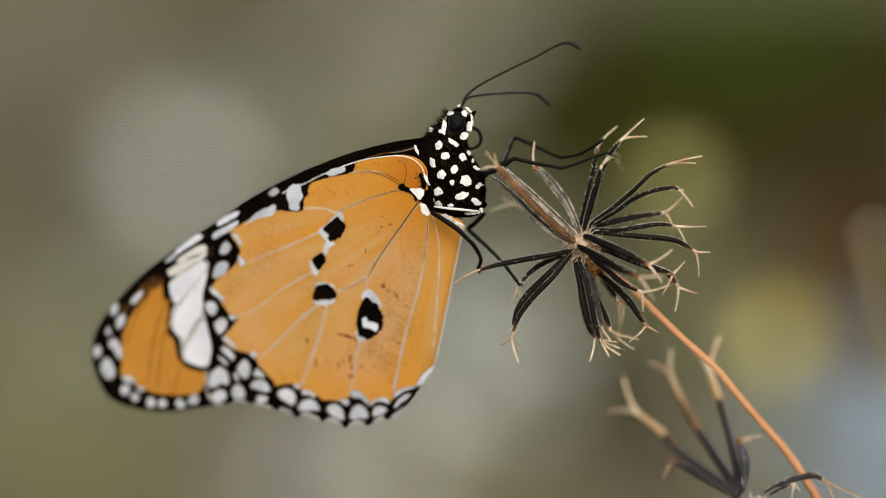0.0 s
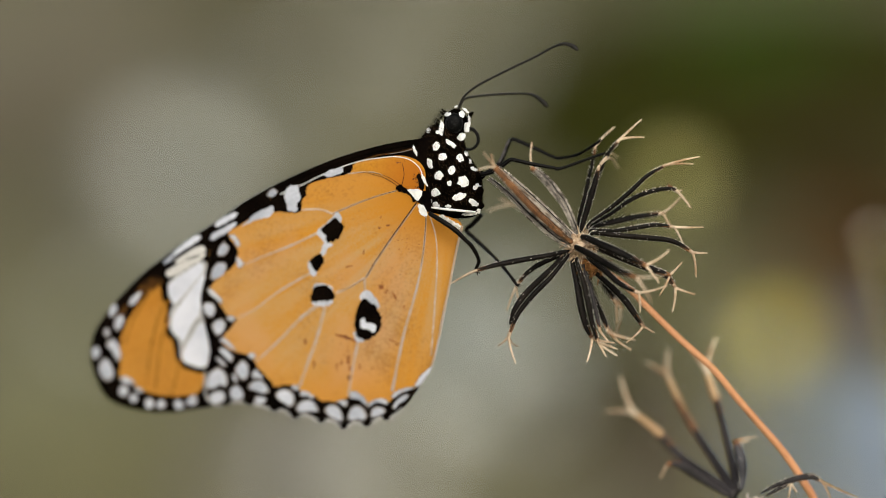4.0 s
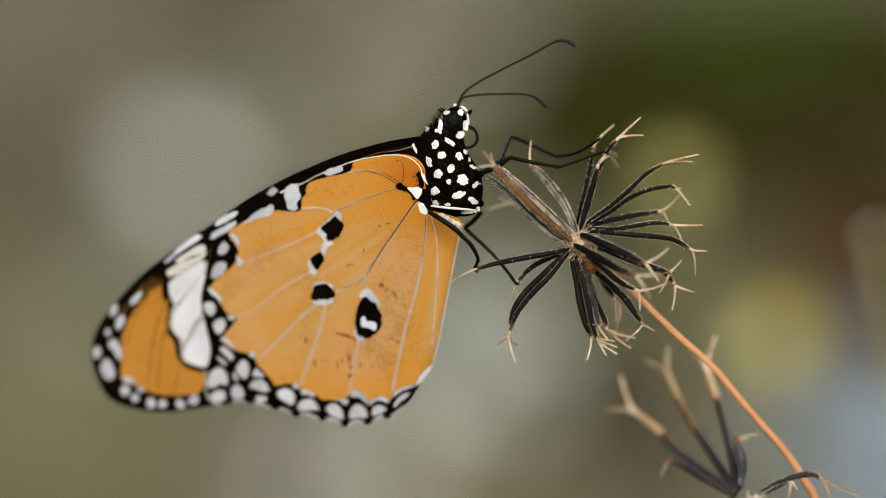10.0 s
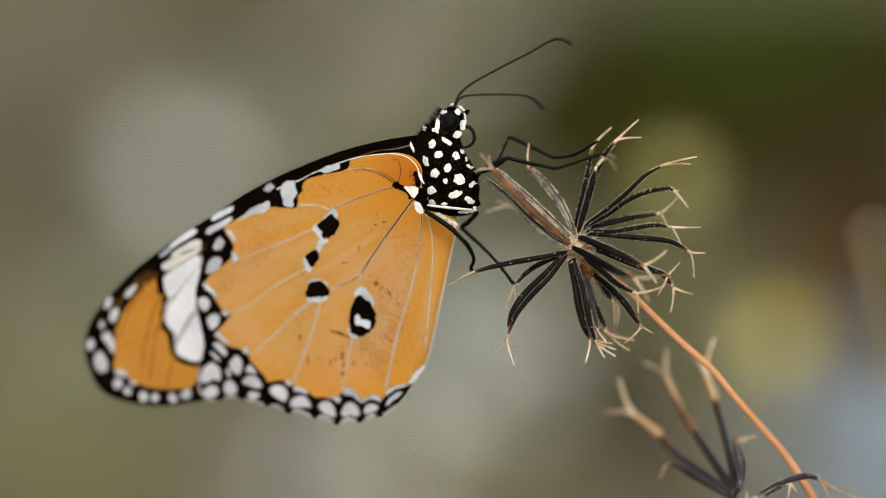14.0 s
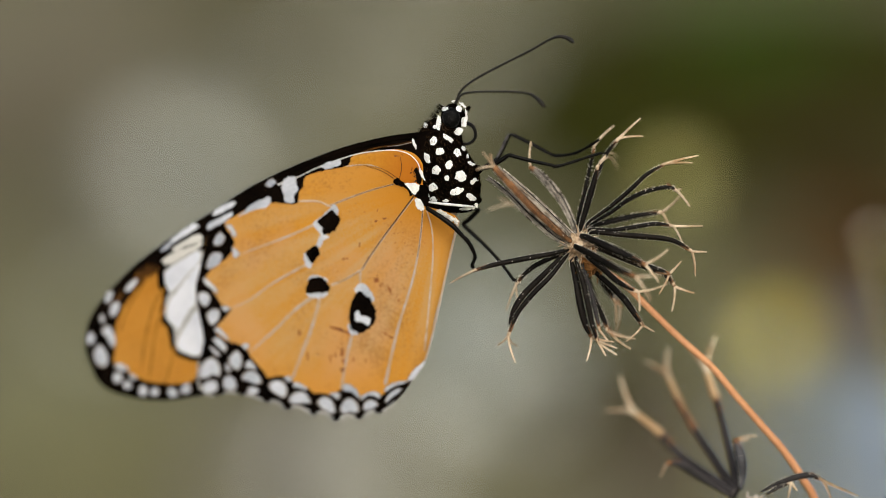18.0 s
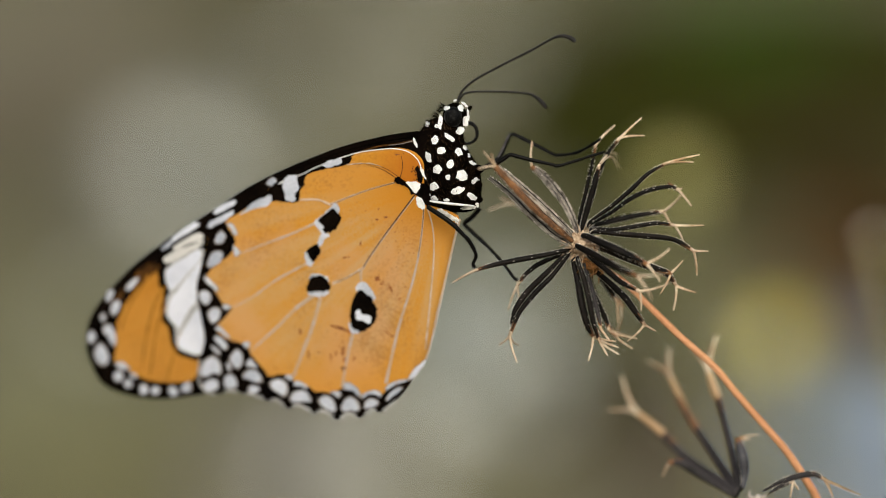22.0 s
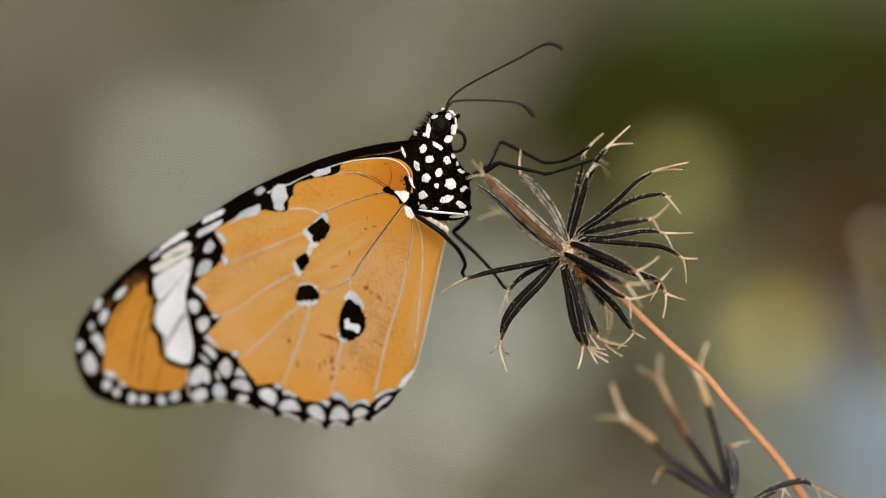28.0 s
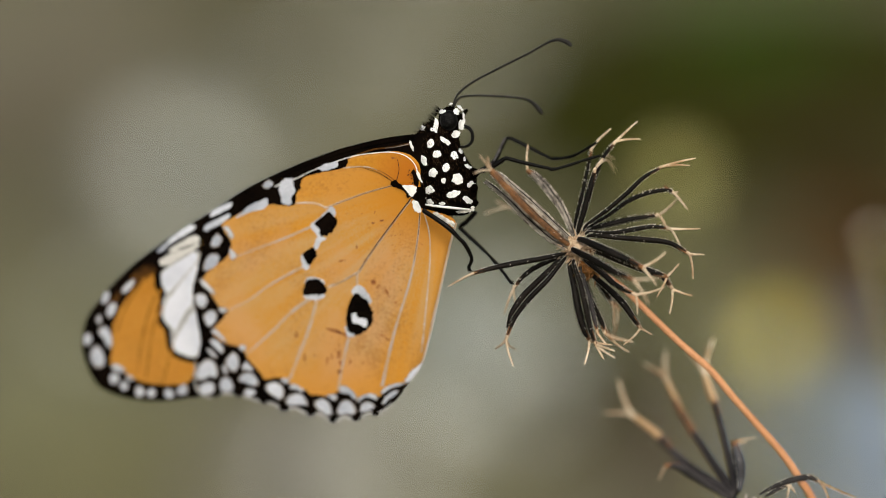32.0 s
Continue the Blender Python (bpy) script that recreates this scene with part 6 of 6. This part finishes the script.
def motions():
    # seconds; shift right and up in mm, turn in degrees: of the plant, the butterfly's body, its hindwings, its forewings
    rows = [
        (0.0, 0.000, 0.000, 0.00, 0.000, 0.000, 0.00, 0.000, 0.000, 0.00, 0.000, 0.000, 0.00),
        (0.2, -0.052, -0.035, 0.05, -0.060, -0.036, 0.07, -0.037, -0.033, 0.02, -0.042, -0.026, 0.04),
        (0.5, -0.136, -0.088, 0.12, -0.156, -0.090, 0.18, -0.099, -0.082, 0.04, -0.110, -0.065, 0.10),
        (0.7, -0.061, -0.021, 0.08, -0.075, -0.019, 0.10, -0.041, -0.011, 0.04, -0.040, 0.037, 0.12),
        (1.0, 0.091, 0.080, 0.03, 0.087, 0.087, -0.02, 0.086, 0.095, 0.04, 0.105, 0.189, 0.16),
        (1.2, 0.129, 0.103, 0.00, 0.142, 0.106, -0.06, 0.162, 0.129, -0.00, 0.167, 0.195, 0.09),
        (1.5, 0.186, 0.179, -0.04, 0.224, 0.176, -0.12, 0.275, 0.221, -0.07, 0.261, 0.246, -0.02),
        (1.7, 0.176, 0.172, -0.07, 0.204, 0.165, -0.08, 0.236, 0.192, -0.04, 0.259, 0.196, -0.08),
        (2.0, 0.161, 0.187, -0.12, 0.174, 0.175, -0.02, 0.177, 0.173, 0.00, 0.257, 0.146, -0.18),
        (2.2, 0.035, 0.096, -0.09, 0.046, 0.085, -0.01, 0.069, 0.094, 0.04, 0.134, 0.079, -0.08),
        (2.5, -0.009, 0.097, -0.04, 0.000, 0.087, 0.00, 0.052, 0.112, 0.11, 0.095, 0.114, 0.06),
        (2.7, -0.138, -0.010, 0.02, -0.140, -0.018, -0.01, -0.116, -0.008, 0.18, -0.071, -0.007, 0.10),
        (3.0, -0.332, -0.170, 0.10, -0.350, -0.175, -0.02, -0.368, -0.188, 0.29, -0.319, -0.189, 0.16),
        (3.2, -0.281, -0.109, 0.01, -0.315, -0.140, -0.02, -0.304, -0.141, 0.21, -0.261, -0.151, 0.09),
        (3.5, -0.204, -0.018, -0.12, -0.262, -0.087, -0.01, -0.208, -0.071, 0.10, -0.173, -0.093, -0.01),
        (5.5, -0.665, -0.270, 0.22, -0.612, -0.262, -0.02, -0.595, -0.300, 0.21, -0.493, -0.297, 0.13),
        (5.7, -0.794, -0.411, 0.10, -0.762, -0.392, -0.02, -0.726, -0.401, 0.15, -0.645, -0.376, 0.11),
        (6.0, 0.084, 0.215, -0.09, 0.086, 0.249, -0.03, 0.150, 0.285, 0.07, 0.199, 0.343, 0.08),
        (6.2, 0.131, 0.430, 0.00, 0.144, 0.418, -0.02, 0.188, 0.454, 0.12, 0.229, 0.502, 0.15),
        (6.5, -0.554, -0.182, 0.14, -0.524, -0.262, -0.01, -0.510, -0.227, 0.19, -0.482, -0.192, 0.26),
        (6.7, -0.543, -0.215, 0.07, -0.525, -0.282, 0.07, -0.503, -0.246, 0.18, -0.456, -0.228, 0.22),
        (7.0, -0.249, 0.093, -0.04, -0.251, 0.045, 0.19, -0.215, 0.081, 0.17, -0.141, 0.074, 0.15),
        (7.2, -0.401, -0.058, 0.06, -0.405, -0.117, 0.11, -0.366, -0.074, 0.22, -0.306, -0.080, 0.20),
        (7.5, -0.516, -0.100, 0.20, -0.524, -0.175, -0.01, -0.480, -0.121, 0.30, -0.441, -0.127, 0.27),
        (7.7, -0.704, -0.181, 0.20, -0.695, -0.260, 0.11, -0.655, -0.201, 0.31, -0.605, -0.186, 0.30),
        (8.0, -0.639, -0.166, 0.21, -0.603, -0.251, 0.28, -0.570, -0.183, 0.32, -0.502, -0.138, 0.35),
        (8.2, -0.312, 0.093, 0.06, -0.263, 0.048, 0.41, -0.216, 0.109, 0.24, -0.135, 0.162, 0.29),
        (8.5, 0.179, 0.482, -0.16, 0.246, 0.496, 0.61, 0.315, 0.547, 0.13, 0.416, 0.612, 0.20),
        (8.7, -0.030, 0.368, -0.10, 0.026, 0.339, 0.65, 0.103, 0.403, 0.31, 0.220, 0.473, 0.34),
        (9.0, -0.342, 0.197, -0.01, -0.303, 0.103, 0.70, -0.215, 0.187, 0.57, -0.072, 0.264, 0.56),
        (9.2, -0.208, 0.285, -0.05, -0.151, 0.234, 0.65, -0.075, 0.309, 0.47, 0.074, 0.362, 0.41),
        (9.5, 0.080, 0.416, -0.12, 0.166, 0.430, 0.57, 0.224, 0.491, 0.32, 0.382, 0.508, 0.18),
        (9.7, -0.084, 0.295, -0.03, -0.031, 0.290, 0.56, 0.040, 0.345, 0.35, 0.166, 0.374, 0.28),
        (10.0, -0.329, 0.113, 0.11, -0.327, 0.081, 0.54, -0.235, 0.127, 0.39, -0.159, 0.174, 0.43),
        (10.2, -0.282, 0.051, 0.06, -0.277, 0.032, 0.62, -0.204, 0.074, 0.38, -0.098, 0.117, 0.36),
        (10.5, -0.177, 0.209, -0.02, -0.166, 0.209, 0.73, -0.121, 0.245, 0.36, 0.030, 0.281, 0.25),
        (10.7, -0.099, 0.244, -0.01, -0.093, 0.269, 0.51, -0.019, 0.311, 0.34, 0.136, 0.352, 0.23),
        (11.0, 0.017, 0.371, 0.00, 0.017, 0.434, 0.19, 0.133, 0.485, 0.32, 0.296, 0.532, 0.21),
        (11.2, -0.161, 0.221, 0.00, -0.163, 0.248, 0.31, -0.077, 0.297, 0.42, 0.088, 0.333, 0.26),
        (11.5, -0.427, 0.110, 0.00, -0.433, 0.082, 0.49, -0.393, 0.129, 0.57, -0.224, 0.148, 0.33),
        (11.7, -0.329, 0.176, 0.02, -0.328, 0.152, 0.50, -0.253, 0.204, 0.43, -0.102, 0.252, 0.31),
        (12.0, -0.182, 0.274, 0.06, -0.170, 0.256, 0.51, -0.044, 0.317, 0.23, 0.081, 0.407, 0.29),
        (12.2, -0.258, 0.204, 0.08, -0.267, 0.189, 0.55, -0.148, 0.243, 0.24, -0.015, 0.316, 0.25),
        (12.5, -0.371, 0.100, 0.10, -0.412, 0.088, 0.60, -0.304, 0.133, 0.25, -0.158, 0.180, 0.20),
        (12.7, -0.287, 0.110, 0.10, -0.316, 0.113, 0.60, -0.245, 0.145, 0.21, -0.106, 0.188, 0.12),
        (13.0, -0.160, 0.172, 0.10, -0.173, 0.198, 0.59, -0.157, 0.212, 0.16, -0.027, 0.249, 0.00),
        (13.2, -0.225, 0.025, 0.14, -0.277, 0.104, 0.55, -0.254, 0.118, 0.02, -0.144, 0.160, -0.09),
        (13.5, -0.323, -0.027, 0.19, -0.433, 0.131, 0.50, -0.400, 0.145, -0.19, -0.320, 0.195, -0.23),
        (13.7, -0.387, -0.072, 0.23, -0.514, 0.134, 0.34, -0.461, 0.145, -0.40, -0.379, 0.199, -0.44),
        (14.0, -0.511, -0.140, 0.29, -0.665, 0.138, 0.09, -0.581, 0.144, -0.72, -0.495, 0.206, -0.76),
        (14.2, -0.499, -0.093, 0.26, -0.642, 0.200, 0.21, -0.572, 0.208, -0.71, -0.447, 0.262, -0.79),
        (14.5, -0.399, -0.022, 0.22, -0.525, 0.293, 0.39, -0.476, 0.303, -0.70, -0.293, 0.345, -0.84),
        (16.5, -0.076, 0.210, 0.12, -0.188, 0.678, 0.23, -0.131, 0.682, -1.15, 0.016, 0.727, -1.25),
        (16.7, 0.100, 0.336, 0.03, 0.000, 0.809, 0.03, 0.049, 0.822, -1.21, 0.212, 0.876, -1.33),
        (17.0, 0.363, 0.571, -0.10, 0.283, 1.050, -0.28, 0.320, 1.078, -1.30, 0.506, 1.145, -1.44),
        (17.2, 0.159, 0.374, -0.07, 0.038, 0.850, -0.15, 0.081, 0.864, -1.32, 0.227, 0.910, -1.41),
        (17.5, -0.078, 0.200, -0.02, -0.260, 0.671, 0.05, -0.207, 0.663, -1.36, -0.122, 0.679, -1.37),
        (17.7, -0.256, 0.068, 0.03, -0.434, 0.520, 0.15, -0.387, 0.519, -1.28, -0.268, 0.547, -1.34),
        (18.0, -0.350, 0.024, 0.11, -0.522, 0.447, 0.30, -0.485, 0.457, -1.15, -0.314, 0.504, -1.30),
        (18.2, -0.555, -0.140, 0.13, -0.740, 0.289, 0.15, -0.685, 0.300, -1.15, -0.520, 0.336, -1.29),
        (18.5, -0.449, -0.089, 0.15, -0.654, 0.349, -0.07, -0.571, 0.361, -1.14, -0.416, 0.381, -1.27),
        (18.7, -0.400, -0.078, 0.17, -0.600, 0.378, 0.05, -0.531, 0.393, -1.13, -0.386, 0.426, -1.26),
        (19.0, -0.326, -0.086, 0.21, -0.520, 0.399, 0.22, -0.472, 0.417, -1.12, -0.342, 0.469, -1.24),
        (19.2, -0.348, -0.085, 0.21, -0.545, 0.395, 0.24, -0.495, 0.420, -1.15, -0.366, 0.471, -1.24),
        (19.5, -0.315, -0.083, 0.20, -0.516, 0.388, 0.26, -0.462, 0.424, -1.20, -0.334, 0.473, -1.25),
        (19.7, -0.462, -0.198, 0.22, -0.655, 0.273, 0.17, -0.611, 0.313, -1.19, -0.474, 0.338, -1.33),
        (20.0, -0.235, -0.025, 0.25, -0.417, 0.447, 0.03, -0.388, 0.492, -1.18, -0.237, 0.482, -1.44),
        (20.2, -0.102, 0.031, 0.16, -0.292, 0.505, -0.00, -0.239, 0.550, -1.20, -0.086, 0.552, -1.45),
        (20.5, -0.101, 0.115, 0.03, -0.304, 0.592, -0.05, -0.214, 0.637, -1.23, -0.058, 0.656, -1.47),
        (20.7, -0.298, -0.121, 0.06, -0.514, 0.328, -0.09, -0.433, 0.362, -1.18, -0.301, 0.379, -1.38),
        (21.0, -0.524, -0.152, 0.11, -0.759, 0.255, -0.16, -0.692, 0.274, -1.10, -0.595, 0.287, -1.25),
        (21.2, -0.348, -0.079, 0.09, -0.577, 0.357, -0.15, -0.522, 0.366, -1.20, -0.418, 0.397, -1.33),
        (21.5, -0.178, 0.031, 0.05, -0.399, 0.510, -0.14, -0.361, 0.503, -1.35, -0.247, 0.562, -1.44),
        (21.7, -0.536, -0.229, 0.13, -0.753, 0.241, -0.18, -0.719, 0.264, -1.29, -0.587, 0.313, -1.40),
        (22.0, -0.203, 0.068, 0.24, -0.413, 0.526, -0.25, -0.384, 0.594, -1.19, -0.226, 0.627, -1.34),
        (22.2, 0.048, 0.312, 0.21, -0.136, 0.782, -0.03, -0.098, 0.828, -1.21, 0.069, 0.869, -1.36),
        (22.5, -0.292, 0.069, 0.17, -0.436, 0.557, 0.29, -0.386, 0.568, -1.24, -0.205, 0.622, -1.38),
        (22.7, -0.415, 0.011, 0.07, -0.567, 0.501, 0.17, -0.491, 0.536, -1.34, -0.317, 0.588, -1.47),
        (23.0, 0.044, 0.298, -0.09, -0.120, 0.792, 0.00, -0.005, 0.863, -1.48, 0.158, 0.911, -1.61),
        (23.1, 0.052, 0.338, 0.02, -0.116, 0.816, 0.10, -0.015, 0.880, -1.37, 0.147, 0.928, -1.51),
        (23.2, -0.170, 0.090, 0.14, -0.343, 0.552, 0.19, -0.255, 0.609, -1.26, -0.095, 0.658, -1.41),
        (23.3, -0.622, -0.216, 0.25, -0.800, 0.230, 0.29, -0.726, 0.280, -1.15, -0.567, 0.330, -1.31),
        (23.4, -1.017, -0.521, 0.37, -1.199, -0.092, 0.38, -1.139, -0.048, -1.04, -0.982, 0.001, -1.21),
        (23.5, -1.297, -0.654, 0.48, -1.483, -0.241, 0.48, -1.437, -0.204, -0.93, -1.281, -0.154, -1.11),
        (23.6, -1.218, -0.558, 0.47, -1.416, -0.144, 0.45, -1.377, -0.114, -0.95, -1.232, -0.080, -1.13),
        (23.7, -1.024, -0.462, 0.46, -1.234, -0.047, 0.42, -1.201, -0.024, -0.97, -1.068, -0.007, -1.15),
        (23.8, -1.060, -0.597, 0.45, -1.282, -0.180, 0.38, -1.256, -0.165, -0.99, -1.134, -0.163, -1.18),
        (23.9, -0.981, -0.674, 0.44, -1.215, -0.255, 0.35, -1.195, -0.248, -1.01, -1.085, -0.263, -1.20),
        (24.0, -1.420, -0.866, 0.43, -1.666, -0.446, 0.32, -1.653, -0.446, -1.03, -1.554, -0.477, -1.22),
        (24.1, -1.768, -1.227, 0.53, -2.017, -0.814, 0.37, -2.006, -0.815, -0.99, -1.916, -0.836, -1.16),
        (24.2, -1.942, -1.358, 0.62, -2.195, -0.952, 0.43, -2.187, -0.954, -0.94, -2.104, -0.964, -1.10),
        (24.3, -2.117, -1.374, 0.72, -2.373, -0.974, 0.48, -2.368, -0.978, -0.90, -2.293, -0.977, -1.04),
        (24.4, -2.119, -1.332, 0.81, -2.378, -0.939, 0.54, -2.375, -0.944, -0.85, -2.309, -0.933, -0.98),
        (24.5, -2.006, -1.232, 0.91, -2.268, -0.846, 0.59, -2.268, -0.853, -0.81, -2.210, -0.831, -0.92),
        (26.5, -1.633, -0.922, 0.66, -1.901, -0.527, 0.50, -1.857, -0.505, -1.06, -1.744, -0.484, -1.23),
        (26.6, -1.413, -0.748, 0.65, -1.679, -0.354, 0.47, -1.635, -0.341, -1.07, -1.519, -0.322, -1.24),
        (26.7, -1.250, -0.632, 0.65, -1.514, -0.239, 0.44, -1.471, -0.235, -1.08, -1.352, -0.218, -1.25),
        (26.8, -1.318, -0.631, 0.64, -1.580, -0.239, 0.40, -1.537, -0.244, -1.09, -1.415, -0.229, -1.25),
        (26.9, -1.501, -0.802, 0.64, -1.761, -0.411, 0.37, -1.719, -0.426, -1.10, -1.594, -0.413, -1.26),
        (27.0, -1.742, -0.974, 0.63, -1.999, -0.584, 0.34, -1.958, -0.608, -1.11, -1.830, -0.597, -1.27),
        (27.1, -1.930, -1.117, 0.56, -2.180, -0.716, 0.25, -2.139, -0.718, -1.12, -1.997, -0.707, -1.31),
        (27.2, -1.888, -1.087, 0.48, -2.132, -0.674, 0.16, -2.091, -0.656, -1.13, -1.934, -0.645, -1.35),
        (27.3, -1.673, -0.942, 0.41, -1.910, -0.518, 0.07, -1.869, -0.478, -1.15, -1.698, -0.467, -1.40),
        (27.4, -1.054, -0.567, 0.33, -1.285, -0.131, -0.02, -1.244, -0.070, -1.16, -1.058, -0.059, -1.44),
        (27.5, -0.724, -0.249, 0.26, -0.948, 0.198, -0.11, -0.907, 0.281, -1.17, -0.707, 0.292, -1.48),
        (27.6, -0.653, -0.122, 0.32, -0.883, 0.322, 0.02, -0.846, 0.386, -1.18, -0.664, 0.399, -1.46),
        (27.7, -0.697, -0.169, 0.38, -0.934, 0.274, 0.14, -0.900, 0.319, -1.19, -0.736, 0.334, -1.44),
        (27.8, -0.914, -0.388, 0.45, -1.157, 0.052, 0.27, -1.126, 0.078, -1.19, -0.981, 0.096, -1.43),
        (27.9, -1.131, -0.607, 0.51, -1.380, -0.169, 0.39, -1.353, -0.162, -1.20, -1.227, -0.142, -1.41),
        (28.0, -1.290, -0.768, 0.57, -1.546, -0.333, 0.52, -1.522, -0.345, -1.21, -1.414, -0.323, -1.39),
        (28.2, -1.425, -0.762, 0.46, -1.683, -0.312, 0.29, -1.649, -0.285, -1.22, -1.509, -0.241, -1.41),
        (28.5, -0.769, -0.445, 0.30, -1.031, 0.028, -0.05, -0.982, 0.114, -1.24, -0.795, 0.190, -1.45),
        (28.7, -0.573, -0.220, 0.34, -0.813, 0.262, -0.09, -0.765, 0.319, -1.32, -0.601, 0.385, -1.49),
        (29.0, -0.716, -0.332, 0.41, -0.922, 0.162, -0.16, -0.876, 0.177, -1.43, -0.747, 0.228, -1.55),
        (29.2, -1.123, -0.689, 0.39, -1.331, -0.210, 0.03, -1.287, -0.189, -1.37, -1.155, -0.140, -1.53),
        (29.5, -0.733, -0.342, 0.36, -0.944, 0.115, 0.32, -0.904, 0.145, -1.29, -0.768, 0.190, -1.49),
        (29.7, -0.684, -0.321, 0.32, -0.887, 0.147, 0.32, -0.836, 0.184, -1.37, -0.723, 0.238, -1.51),
        (30.0, -0.501, -0.226, 0.27, -0.691, 0.259, 0.33, -0.623, 0.306, -1.49, -0.545, 0.372, -1.54),
        (30.2, -0.398, -0.132, 0.25, -0.602, 0.347, 0.18, -0.538, 0.390, -1.45, -0.428, 0.447, -1.55),
        (30.5, -0.553, -0.249, 0.23, -0.778, 0.220, -0.04, -0.720, 0.258, -1.38, -0.562, 0.302, -1.57),
        (30.7, -0.595, -0.374, 0.18, -0.816, 0.101, -0.04, -0.743, 0.144, -1.40, -0.576, 0.196, -1.59),
        (31.0, -0.349, -0.065, 0.11, -0.565, 0.418, -0.05, -0.469, 0.468, -1.42, -0.288, 0.532, -1.61),
        (31.2, -0.171, 0.051, 0.15, -0.397, 0.543, -0.16, -0.324, 0.578, -1.42, -0.173, 0.630, -1.59),
        (31.5, -0.603, -0.370, 0.20, -0.845, 0.135, -0.33, -0.806, 0.147, -1.43, -0.700, 0.180, -1.57),
        (31.7, -0.857, -0.445, 0.26, -1.103, 0.046, -0.31, -1.044, 0.079, -1.37, -0.919, 0.131, -1.52),
        (32.0, -0.601, -0.293, 0.34, -0.852, 0.178, -0.29, -0.764, 0.243, -1.27, -0.610, 0.322, -1.45),
    ]
    feel = {0: (-0.0, -0.0), 3: (0.0, 0.1), 6: (-0.3, -0.5), 8: (-0.3, -0.4), 9: (-0.1, -1.4), 10: (0.3, -2.4), 12: (0.2, -3.5), 13: (0.5, -3.8), 14: (1.3, -3.4), 16.5: (0.7, -4.3), 18: (0.7, -4.0), 20: (0.8, -5.0), 22: (1.2, -4.6), 24: (1.1, -5.2), 27: (0.6, -5.4), 29: (0.9, -5.9), 32: (1.0, -5.9)}
    plant_rest, butterfly_rest = plant.matrix_world.copy(), butterfly.matrix_world.copy()
    still = FOCUS.inverted()
    sways = [(t, swing(a, b, c, HEAD_AT)) for t, a, b, c, *rest in rows]
    turns = [(t, swing(*row[3:6], BODY_AT)) for t, *row in rows]
    walk(plant, [(t, FOCUS @ m @ still @ plant_rest) for t, m in sways])
    walk(butterfly, [(t, FOCUS @ m @ still @ butterfly_rest) for t, m in turns])
    # the wings shift a little against the body
    for names, first in ((hinds, 6), (fores, 9)):
        path = []
        for (t, body), (_, *row) in zip(turns, rows):
            own = swing(*row[first:first + 3], BODY_AT)
            place = Matrix.Translation(Vector((*BODY_AT, 0)) * MM)
            path.append((t, place.inverted() @ body.inverted() @ own @ place))
        for wing in names:
            walk(wing, path)
    base = Vector((*BODY_AT, 0)) * MM
    for leg, hip, foot in legs:
        path = []
        for (t, sway), (_, turn) in zip(sways, turns):
            held = turn.inverted() @ (sway @ (base + foot * MM)) - base
            was, now = foot - hip, held / MM - hip
            angle = math.degrees(math.atan2(now.y, now.x) - math.atan2(was.y, was.x))
            path.append((t, swing(0, 0, angle, hip.xy)))
        walk(leg, path)
    for k, (feeler, root) in enumerate(feelers):
        walk(feeler, [(t, swing(0, 0, turns_by[k], root.xy)) for t, turns_by in feel.items()])


motions()
